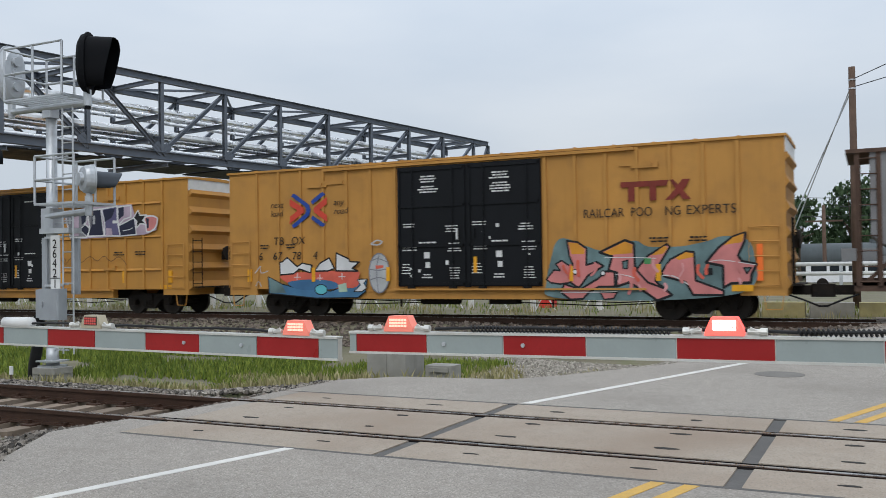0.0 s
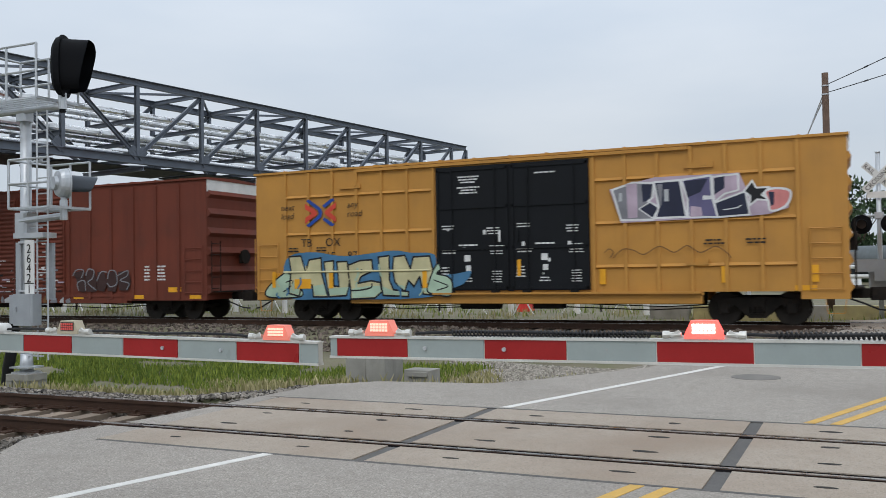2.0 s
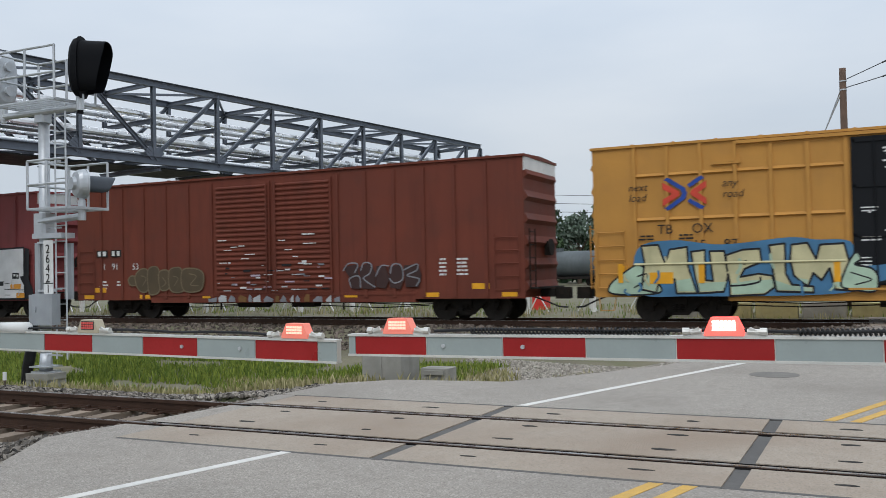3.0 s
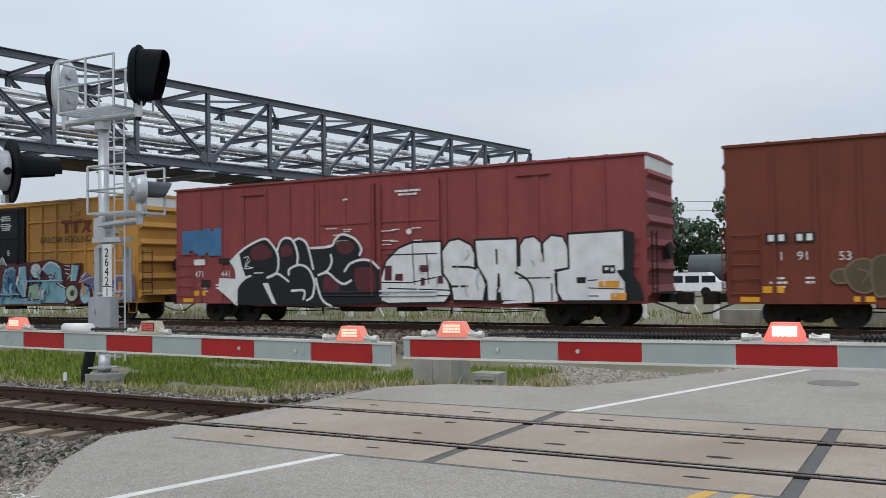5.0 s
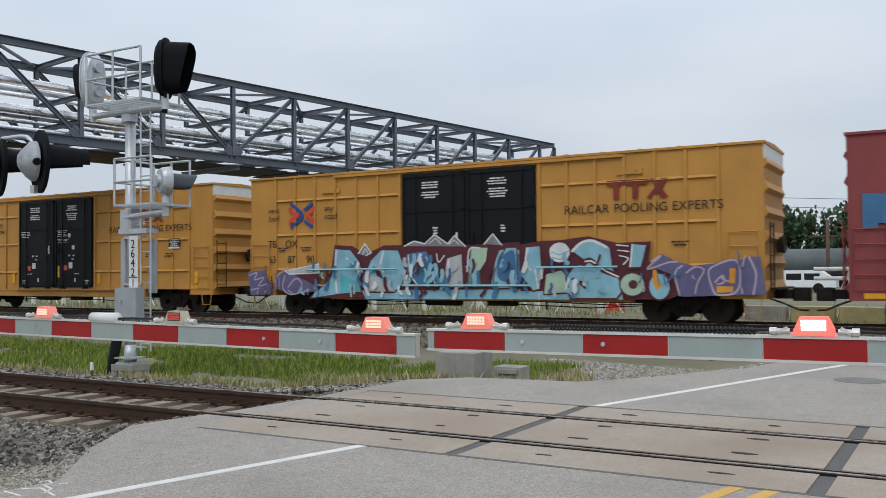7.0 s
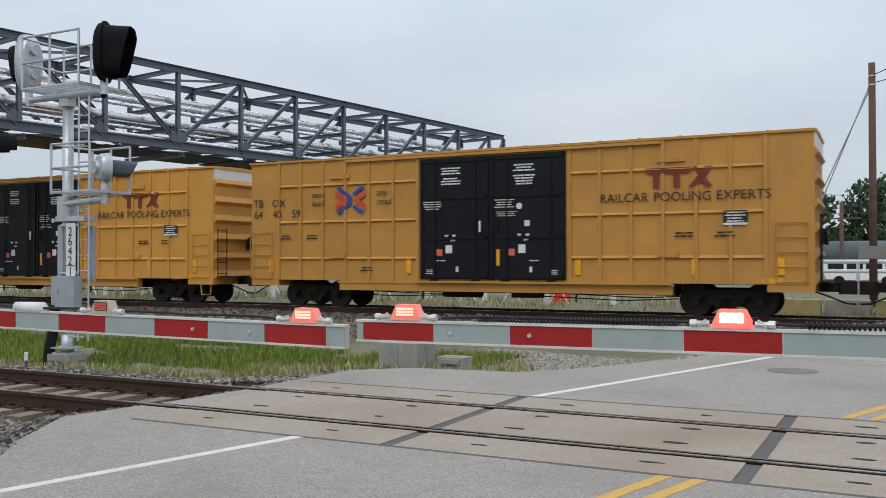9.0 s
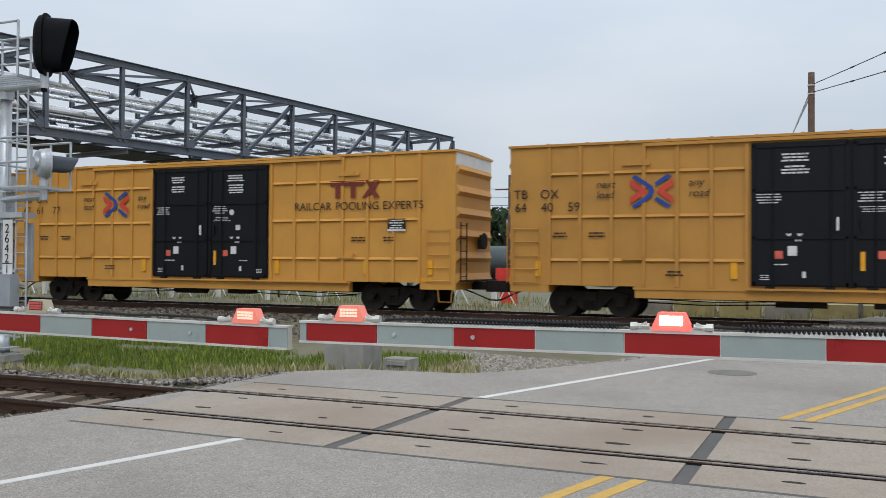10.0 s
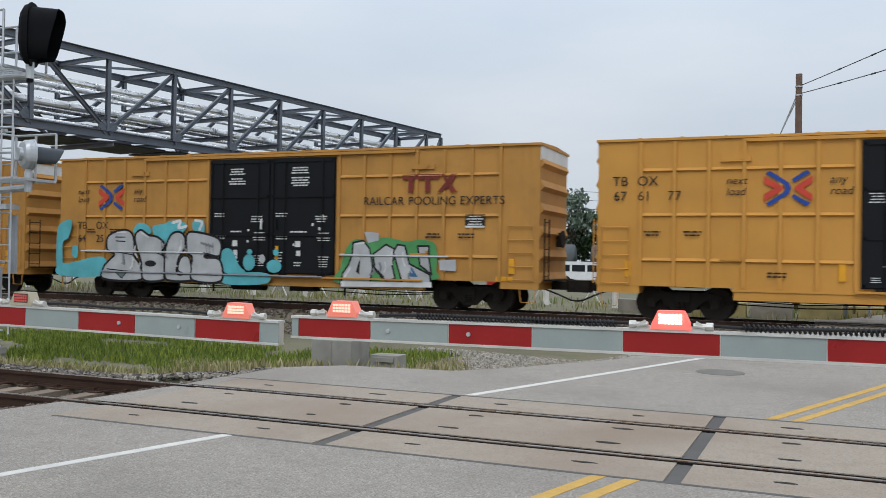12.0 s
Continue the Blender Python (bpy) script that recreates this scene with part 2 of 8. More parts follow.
SP = {
    "black": spray("black_spray", (0.012, 0.012, 0.014)), "white": spray("white_spray", (0.62, 0.62, 0.62), 0.12),
    "silver": spray("silver_spray", (0.42, 0.43, 0.44)), "grey": spray("grey_spray", (0.20, 0.20, 0.22)),
    "pink": spray("pink_spray", (0.56, 0.20, 0.19)), "orange": spray("orange_spray", (0.60, 0.26, 0.03)),
    "teal": spray("teal_spray", (0.125, 0.195, 0.20), 0.35), "blue": spray("blue_spray", (0.06, 0.17, 0.30)),
    "sky": spray("sky_blue_spray", (0.22, 0.42, 0.50)), "cyan": spray("cyan_spray", (0.10, 0.40, 0.45)),
    "cream": spray("cream_spray", (0.50, 0.46, 0.27)), "mint": spray("mint_spray", (0.36, 0.48, 0.36)),
    "maroon": spray("maroon_spray", (0.088, 0.021, 0.028)), "violet": spray("violet_spray", (0.115, 0.105, 0.20)),
    "lilac": spray("lilac_spray", (0.42, 0.33, 0.40)), "navy": spray("navy_spray", (0.022, 0.025, 0.05)),
    "steel": spray("steel_blue_spray", (0.05, 0.14, 0.27)), "olive": spray("olive_spray", (0.085, 0.062, 0.036)),
    "salmon": spray("salmon_spray", (0.62, 0.12, 0.08)), "green": spray("green_spray", (0.08, 0.28, 0.10)),
    "rose": spray("rose_spray", (0.62, 0.30, 0.30)), "soot": spray("soot_spray", (0.045, 0.022, 0.020)), "amber": REFLEX, "khaki": spray("khaki_spray", (0.15, 0.115, 0.068)), "thin": spray("thin_brown_marker", (0.17, 0.085, 0.03)),
}


# ---- mesh helpers ----
class Build:
    """Collects pieces of one mesh."""

    def __init__(self):
        self.v, self.f = [], []

    def add(self, verts, faces):
        k = len(self.v)
        self.v += [tuple(p) for p in verts]
        self.f += [tuple(i + k for i in f) for f in faces]
        return self

    def box(self, x0, x1, y0, y1, z0, z1, c=0.0):
        if c:
            # chamfered along the long vertical outline
            pts = [(x0 + c, y0), (x1 - c, y0), (x1, y0 + c), (x1, y1 - c), (x1 - c, y1), (x0 + c, y1), (x0, y1 - c), (x0, y0 + c)]
            vs = [(x, y, z0) for x, y in pts] + [(x, y, z1) for x, y in pts]
            fs = [tuple(range(7, -1, -1)), tuple(range(8, 16))] + [(i, (i + 1) % 8, 8 + (i + 1) % 8, 8 + i) for i in range(8)]
            return self.add(vs, fs)
        vs = [(x, y, z) for z in (z0, z1) for y in (y0, y1) for x in (x0, x1)]
        return self.add(vs, [(0, 2, 3, 1), (4, 5, 7, 6), (0, 1, 5, 4), (2, 6, 7, 3), (0, 4, 6, 2), (1, 3, 7, 5)])

    def tube(self, p, q, r, n=8, r2=None):
        p, q = Vector(p), Vector(q)
        d = (q - p).normalized()
        a = d.orthogonal().normalized()
        b = d.cross(a)
        r2 = r if r2 is None else r2
        vs = []
        for c, rr in ((p, r), (q, r2)):
            vs += [c + (a * math.cos(2 * math.pi * i / n) + b * math.sin(2 * math.pi * i / n)) * rr for i in range(n)]
        fs = [(i, (i + 1) % n, n + (i + 1) % n, n + i) for i in range(n)]
        return self.add(vs, fs + [tuple(range(n - 1, -1, -1)), tuple(range(n, 2 * n))])

    def bar(self, p, q, w, h, up=(0, 0, 1)):
        """A straight bar of width w and height h from p to q."""
        p, q = Vector(p), Vector(q)
        d = (q - p).normalized()
        s = d.cross(Vector(up))
        s = s.normalized() if s.length > 1e-6 else d.orthogonal().normalized()
        u = s.cross(d)
        vs = [c + s * i * w / 2 + u * j * h / 2 for c in (p, q) for i, j in ((-1, -1), (1, -1), (1, 1), (-1, 1))]
        return self.add(vs, [(0, 1, 2, 3), (7, 6, 5, 4), (0, 4, 5, 1), (1, 5, 6, 2), (2, 6, 7, 3), (3, 7, 4, 0)])

    def ibeam(self, p, q, w, h, t=0.025):
        d = (Vector(q) - Vector(p)).normalized()
        s = d.cross(Vector((0, 0, 1)))
        s = s.normalized() if s.length > 1e-3 else Vector((0.16, 0.98, 0))
        u = s.cross(d)
        for k in (-1, 1):
            o = u * (h / 2 - t / 2) * k
            self.bar(Vector(p) + o, Vector(q) + o, w, t, u)
        return self.bar(p, q, t, h - 2 * t, u)

    def prism(self, pts, y0, y1):
        """A flat outline in x and z, thick from y0 to y1."""
        n = len(pts)
        vs = [(x, y0, z) for x, z in pts] + [(x, y1, z) for x, z in pts]
        return self.add(vs, [tuple(range(n)), tuple(range(2 * n - 1, n - 1, -1))] + [(i, n + i, n + (i + 1) % n, (i + 1) % n) for i in range(n)])

    def slab(self, pts, z0, z1):
        n = len(pts)
        vs = [(x, y, z0) for x, y in pts] + [(x, y, z1) for x, y in pts]
        return self.add(vs, [tuple(range(n - 1, -1, -1)), tuple(range(n, 2 * n))] + [(i, (i + 1) % n, n + (i + 1) % n, n + i) for i in range(n)])

    def disc(self, c, axis, r, depth, n=20, rz=None):
        """A thick disc or oval across an axis."""
        c, d = Vector(c), Vector(axis).normalized()
        b = Vector((0, 0, 1))
        a = b.cross(d).normalized()
        rz = r if rz is None else rz
        vs = [c + d * k * depth + a * math.cos(2 * math.pi * i / n) * r + b * math.sin(2 * math.pi * i / n) * rz for k in (0, 1) for i in range(n)]
        return self.add(vs, [tuple(range(n - 1, -1, -1)), tuple(range(n, 2 * n))] + [(i, (i + 1) % n, n + (i + 1) % n, n + i) for i in range(n)])

    def path(self, pts, r, n=6):
        pts = [Vector(p) for p in pts]
        k = len(self.v)
        for i, p in enumerate(pts):
            d = (pts[min(i + 1, len(pts) - 1)] - pts[max(i - 1, 0)]).normalized()
            a = d.cross(Vector((0.13, 0.21, 0.97))).normalized()
            b = d.cross(a)
            self.v += [tuple(p + (a * math.cos(2 * math.pi * j / n) + b * math.sin(2 * math.pi * j / n)) * r) for j in range(n)]
        for i in range(len(pts) - 1):
            self.f += [(k + i * n + j, k + i * n + (j + 1) % n, k + (i + 1) * n + (j + 1) % n, k + (i + 1) * n + j) for j in range(n)]
        return self

    def mesh(self, name, material, smooth=False):
        me = bpy.data.meshes.new(name)
        me.from_pydata(self.v, [], self.f)
        me.materials.append(material)
        bm = bmesh.new()
        bm.from_mesh(me)
        if len(self.f) < 4000:
            bmesh.ops.recalc_face_normals(bm, faces=bm.faces)
        for f in bm.faces:
            f.smooth = smooth
        bm.to_mesh(me)
        bm.free()
        return me


def part(name, built, material, parent, label="", smooth=False, at=None):
    """One mesh object under a thing or a part; built may be a finished mesh, to share it."""
    me = built.mesh(name, material, smooth) if isinstance(built, Build) else built
    ob = new(name, me)
    ob.parent = parent
    if at is not None:
        ob.matrix_basis = at
    if label:
        ob["label"] = label
    return ob


def thing(name, label, category, m=None, group="", kind=""):
    ob = new(name)
    if m is not None:
        ob.matrix_basis = m
    return tagged(ob, label, category, group, kind)


def solo(name, built, material, label, category, kind="", group="", smooth=False):
    return tagged(new(name, built.mesh(name, material, smooth)), label, category, group, kind)


def letters(name, text, size, x, y, z, material, parent, shear=0.0, squeeze=1.0, spread=1.0, width=0.0):
    """Painted words that face the near side (towards -y), their lower left at x, z; width: how long the word runs."""
    cu = bpy.data.curves.new(name, "FONT")
    cu.body, cu.size, cu.extrude, cu.shear, cu.space_character = text, size, 0.001, shear, spread
    tmp = bpy.data.objects.new(name, cu)
    me = bpy.data.meshes.new_from_object(tmp)
    bpy.data.objects.remove(tmp)
    me.materials.clear()
    me.materials.append(material)
    if width:
        squeeze = width / max(v.co.x for v in me.vertices)
    ob = new(name, me)
    ob.parent = parent
    ob.matrix_basis = Matrix.Translation((x, y, z)) @ Matrix.Rotation(math.pi / 2, 4, "X") @ Matrix.Diagonal((squeeze, 1, 1, 1))
    return ob


# ---- ground, road, tracks ----
TRACK_FAR = 17.98        # centre line of the train's track; the near track's is -0.75
TRACK_NEAR = -0.75


def ease(a, b, x):
    t = max(0.0, min(1.0, (x - a) / (b - a)))
    return t * t * (3 - 2 * t)


def road_left(y):
    """The road's left edge at y."""
    rows = [(-40, -12.0), (-4.57, -1.32), (-3.56, -2.2), (-2.56, -2.83), (-1.6, -2.66), (-1.0, -2.44), (0.9, -2.36), (2.07, -2.28), (2.72, -1.6), (2.95, 0.06), (3.69, 0.66), (5.6, 1.77), (14.0, 4.3), (300, 90.0)]
    for (y0, x0), (y1, x1) in zip(rows, rows[1:]):
        if y <= y1:
            return x0 + (x1 - x0) * max(0.0, (y - y0) / (y1 - y0))
    return 90.0


def ground_height(x, y):
    on_road = ease(road_left(y) - (2.4 if y > 1 else 0.9), road_left(y) - 0.1, x)
    low = -0.62
    near = ease(2.9, 1.2, y) * (0.36 if abs(y - TRACK_NEAR) < 1.5 else 0.43) if y > -30 else 0.4
    far = ease(4.8, 1.6, abs(y - TRACK_FAR)) * 0.40
    back = ease(22, 26, y) * 0.35
    z = low + near + far + back + 0.05 * math.sin(x * 0.7 + y * 0.4) * ease(2.0, 3.5, y)
    return z + (-0.05 - z) * on_road


def ground():
    b = Build()
    xs = [-700, -300, -120, -70] + [-45 + 0.75 * i for i in range(48)] + [-9.0 + 0.25 * i for i in range(64)] + [7.5 + 0.75 * i for i in range(8)] + [16, 20, 30, 60, 120, 300, 700]
    ys = [-300, -60, -20] + [-10 + 0.25 * i for i in range(84)] + [11 + 0.5 * i for i in range(36)] + [30, 36, 45, 60, 90, 150, 300, 900]
    b.v = [(x, y, ground_height(x, y)) for y in ys for x in xs]
    n = len(xs)
    b.f = [(j * n + i, j * n + i + 1, (j + 1) * n + i + 1, (j + 1) * n + i) for j in range(len(ys) - 1) for i in range(n - 1)]
    solo("ground", b, SOIL, "gravelly trackside soil with patches of green", "ground", "structure", smooth=True)


def road():
    left = [(road_left(y), y) for y in (-40, -4.57, -3.56, -2.56, -2.32)]
    solo("road", Build().slab(left + [(30, -2.32), (30, -40)], -0.12, 0.0), ASPHALT, "worn grey asphalt road before the near track", "road", "structure")
    ys = (0.86, 2.07, 2.72, 2.95, 3.69, 5.6, 10, 16.0)
    left = [(road_left(y), y) for y in ys]
    solo("road", Build().slab([(34, 0.86)] + [(34, 16.0)] + left[::-1], -0.12, 0.0), ASPHALT, "worn grey asphalt road between the two tracks", "road", "structure")
    solo("road", Build().slab([(5.6, 20.0), (34, 20.0), (45, 70), (22, 70)], -0.12, -0.004), ASPHALT, "grey asphalt road beyond the train track", "road", "structure")

    def stripe(x, y0, y1, ref, w, m, label):
        k = 0.29 if y0 < 0 else 0.35 if m is PAINT_W else 0.37      # the road bends a little at the tracks
        a, c = x + (y0 - ref) * k, x + (y1 - ref) * k
        solo("road_marking", Build().slab([(a, y0), (a + w, y0), (c + w, y1), (c, y1)], 0.0, 0.004), m, label, "road marking", "structure")

    stripe(-0.075, -12, -2.33, -2.33, 0.11, PAINT_W, "white painted edge line on asphalt")
    stripe(1.01, 0.90, 15.6, 0.90, 0.12, PAINT_W, "white painted edge line on asphalt")
    for dx in (0.0, 0.25):
        stripe(3.27 + dx, -12, -2.34, -2.34, 0.11, PAINT_Y, "worn yellow centre line on asphalt")
        stripe(4.36 + dx, 0.90, 15.6, 0.90, 0.11, PAINT_Y, "worn yellow centre line on asphalt")
    me = Build()
    n = 28
    me.slab([(3.56 + 0.35 * math.cos(2 * math.pi * i / n), 4.78 + 0.35 * math.sin(2 * math.pi * i / n)) for i in range(n)], -0.01, 0.005)
    solo("manhole_cover", me, COVER, "round dark iron manhole cover in the road", "manhole", "structure")
    # the asphalt apron at the ends of the crossing panels
    for apron in ([(-2.82, -2.319), (-2.11, -2.319), (-2.11, -1.612), (-2.68, -1.612)], [(-2.60, -1.384), (-2.11, -1.384), (-2.11, -0.116), (-2.42, -0.116)], [(-2.42, 0.111), (-2.11, 0.111), (-2.11, 0.859), (-2.40, 0.859)]):
        solo("road", Build().slab(apron, -0.16, -0.006), ASPHALT, "crumbling asphalt apron beside the crossing panels", "road", "structure")
    # asphalt joints round the crossing panels
    for y0, y1 in ((-2.335, -2.285), (0.815, 0.865)):
        solo("joint", Build().slab([(-2.1, y0), (30, y0), (30, y1), (-2.1, y1)], -0.1, 0.002), PATCH, "dark sealed joint beside the crossing panels", "joint", "structure")


def rail_profile(b, x0, x1, y):
    b.box(x0, x1, y - 0.07, y + 0.07, -0.172, -0.155)
    b.box(x0, x1, y - 0.045, y + 0.045, -0.155, -0.14)
    b.box(x0, x1, y - 0.01, y + 0.01, -0.14, -0.045)
    b.box(x0, x1, y - 0.036, y + 0.036, -0.045, -0.004)


def track(yc, x0, x1, tie0, tie1, z, label):
    t = thing("track", label, "railway track", kind="structure")
    for s in (-0.752, 0.752):
        b = Build()
        rail_profile(b, x0, x1, yc + s)
        r = part("rail", b, RAIL, t)
        part("rail_head", Build().box(x0, x1, yc + s - 0.024, yc + s + 0.024, -0.004, 0.001), RAIL_TOP, r, "worn bright running surface")
    me = Build().box(-0.115, 0.115, -1.3, 1.3, -0.19, 0.0, 0.012).mesh("tie", TIE)
    plate = Build().box(-0.09, 0.09, -0.19, 0.19, 0.0, 0.018).box(-0.07, -0.03, -0.13, -0.07, 0.018, 0.06).box(0.03, 0.07, 0.07, 0.13, 0.018, 0.06).box(-0.07, -0.03, 0.08, 0.12, 0.018, 0.045)
    pm = plate.mesh("tie_plate", RAIL)
    rng = random.Random(int(yc * 10))
    x = tie0
    while x < tie1:
        o = part("tie", me, TIE, t, at=pose(x + rng.uniform(-0.03, 0.03), yc + rng.uniform(-0.04, 0.04), z + rng.uniform(-0.012, 0.004), 0, 0, rng.uniform(-1.2, 1.2)))
        for s in (-0.752, 0.752):
            part("tie_plate", pm, RAIL, o, at=pose(0, s, 0))
        x += 0.535
    return t


def crossing():
    """Concrete panels inside and beside the near track's rails, with their bolt pockets."""
    c = thing("level_crossing", "concrete panel level crossing flush with the rails", "level crossing", kind="structure")
    seams = [-2.165, 0.91, 3.88, 6.92, 9.95, 13.0, 16.0]
    rows = [(-2.285, -1.610), (-1.385, -0.115), (0.110, 0.815)]
    for (a, d) in zip(seams, seams[1:]):
        for y0, y1 in rows:
            b = Build()
            lean = 0.02
            x0a, x0b = a + 0.065 + (y0 + 0.75) * lean, a + 0.065 + (y1 + 0.75) * lean
            x1a, x1b = d - 0.065 + (y0 + 0.75) * lean, d - 0.065 + (y1 + 0.75) * lean
            b.slab([(x0a, y0), (x1a, y0), (x1b, y1), (x0b, y1)], -0.16, 0.0)
            part("panel", b, PANEL, c)
        b = Build().slab([(d - 0.105, -2.285), (d + 0.045, -2.285), (d + 0.105, 0.815), (d - 0.045, 0.815)], -0.17, -0.012)
        part("seam", b, PATCH, c, "dark asphalt filled seam")
    for f0, f1 in ((-1.609, -1.540), (-1.464, -1.386), (-0.114, -0.036), (0.040, 0.109)):
        part("flangeway", Build().box(-2.4, 16, f0, f1, -0.17, -0.009), FLANGE, c, "black rubber flangeway filler beside the rail")
    rng = random.Random(4)
    for i, x in enumerate((-1.43, 0.09, 1.61, 3.12, 4.63, 6.15, 7.7)):
        for y in (-1.93, -1.08, -0.36, 0.45):
            w, h = rng.uniform(0.06, 0.12), rng.uniform(0.022, 0.04)
            b = Build()
            b.slab([(x + w * math.cos(k * math.pi / 5) * rng.uniform(0.8, 1.15), y + h * math.sin(k * math.pi / 5) * rng.uniform(0.7, 1.2)) for k in range(10)], -0.01, 0.003)
            part("bolt_pocket", b, SOCKET, c, "dark worn bolt pocket")
    # far crossing under the train
    f = thing("level_crossing", "grey crossing slab beside the train track", "level crossing", kind="structure")
    part("slab", Build().box(4.9, 30, 16.0, 17.1, -0.15, 0.0).box(4.9, 30, 17.35, 18.6, -0.15, -0.01).box(4.9, 30, 18.85, 20.0, -0.15, -0.004), PANEL, f)


def rocks(name, count, boxes, size, material, label, seed, height=None):
    """Loose stones over rectangles of the plan."""
    rng = random.Random(seed)
    b = Build()
    base = [(-1, -1, -1), (1, -1, -1), (1, 1, -1), (-1, 1, -1), (-1, -1, 1), (1, -1, 1), (1, 1, 1), (-1, 1, 1)]
    faces = [(0, 3, 2, 1), (4, 5, 6, 7), (0, 1, 5, 4), (1, 2, 6, 5), (2, 3, 7, 6), (3, 0, 4, 7)]
    area = [(x1 - x0) * (y1 - y0) for x0, x1, y0, y1 in boxes]
    for _ in range(count):
        x0, x1, y0, y1 = rng.choices(boxes, area)[0]
        x, y = rng.uniform(x0, x1), rng.uniform(y0, y1)
        if x > road_left(y) - (0.10 if -2.4 < y < 0.9 else 0.05 - 0.2 * rng.random()) and abs(y) < 14:
            continue
        s = size * rng.uniform(0.5, 1.35)
        e = Euler((rng.uniform(0, 6), rng.uniform(0, 6), rng.uniform(0, 6))).to_matrix()
        k = [rng.uniform(0.45, 1.0) for _ in range(8)]
        z = (height if height is not None else ground_height(x, y)) + s * 0.15
        q = [e @ Vector((p[0] * k[i], p[1] * k[(i + 3) % 8] * 0.8, p[2] * k[(i + 5) % 8] * 0.65)) * s + Vector((x, y, z)) for i, p in enumerate(base)]
        b.add(q, faces)
    solo(name, b, material, label, "stones", "stuff")


def grass(name, count, boxes, h, material, label, seed, patch=0.0):
    rng = random.Random(seed)
    b = Build()
    area = [(x1 - x0) * (y1 - y0) for x0, x1, y0, y1 in boxes]
    for _ in range(count):
        x0, x1, y0, y1 = rng.choices(boxes, area)[0]
        x, y = rng.uniform(x0, x1), rng.uniform(y0, y1)
        if x > road_left(y) - 0.35 and y < 15:
            continue
        if (x + 9.5) ** 2 + (y - 2.9) ** 2 < 0.8:
            continue
        if noise.noise(Vector((x * 0.55, y * 0.55, seed))) < patch:
            continue
        z = ground_height(x, y) - 0.02
        hh = h * rng.uniform(0.45, 1.25)
        a = rng.uniform(0, 6.28)
        w = 0.012 + 0.01 * rng.random()
        dx, dy = math.cos(a), math.sin(a)
        lx, ly = rng.uniform(-0.4, 0.4) * hh, rng.uniform(-0.4, 0.4) * hh
        b.add([(x - dx * w, y - dy * w, z), (x + dx * w, y + dy * w, z), (x + lx * 0.4 + dx * w * 0.7, y + ly * 0.4 + dy * w * 0.7, z + hh * 0.6), (x + lx * 0.4 - dx * w * 0.7, y + ly * 0.4 - dy * w * 0.7, z + hh * 0.6), (x + lx, y + ly, z + hh)],
              [(0, 1, 2, 3), (3, 2, 4)])
    solo(name, b, material, label, "grass", "stuff")


ground()
road()
crossing()
track(TRACK_NEAR, -60, 40, -16.0, -2.6, -0.175, "rusty steel rails on weathered ties in dark ballast")
track(TRACK_FAR, -90, 60, -24.0, 4.6, -0.178, "dark rails of the train's track on stained ballast")
rocks("ballast", 17000, [(-8.5, -1.8, -3.9, -2.1), (-16, -8.5, -3.2, -2.1), (-14, -2.0, 0.6, 2.2)], 0.034, STONE, "loose dark grey ballast stones", 1)
rocks("ballast", 6000, [(-32, 6, 13.2, 16.9)], 0.06, STONE_BROWN, "stained brown ballast stones beside the train track", 2)
rocks("ballast", 12000, [(-16, -2.3, -2.1, 0.6)], 0.032, STONE_BROWN, "stained stones between the ties", 6)
rocks("gravel", 12000, [(-5.2, -1.0, -6.4, -3.6)], 0.019, STONE_PALE, "pale crushed gravel at the road's edge", 3)
rocks("gravel", 34000, [(-4.2, 2.6, 1.0, 5.5), (-4.0, 3.5, 4.0, 11.0)], 0.027, STONE_PALE, "pale gravel beside the road", 5)
grass("grass", 46000, [(-26, -2.4, 2.2, 9.5)], 0.19, GRASS, "fresh green verge grass", 11, -0.25)
grass("dry_grass", 32000, [(-20, 1.0, 1.5, 3.5), (-7, -1, 2.4, 6)], 0.19, GRASS_DRY, "dry straw-coloured grass along the ballast", 12, -0.2)
grass("grass", 5000, [(-4, 1.5, 5.0, 9.0)], 0.14, GRASS_DRY, "thin olive grass in the gravel", 15, 0.0)
grass("grass", 9000, [(-60, 8, 21, 34)], 0.22, GRASS, "sparse green grass beyond the train track", 13, -0.1)
grass("dry_grass", 6000, [(-40, 10, 21.5, 27)], 0.35, GRASS_DRY, "dry tall grass beyond the train track", 14, 0.0)


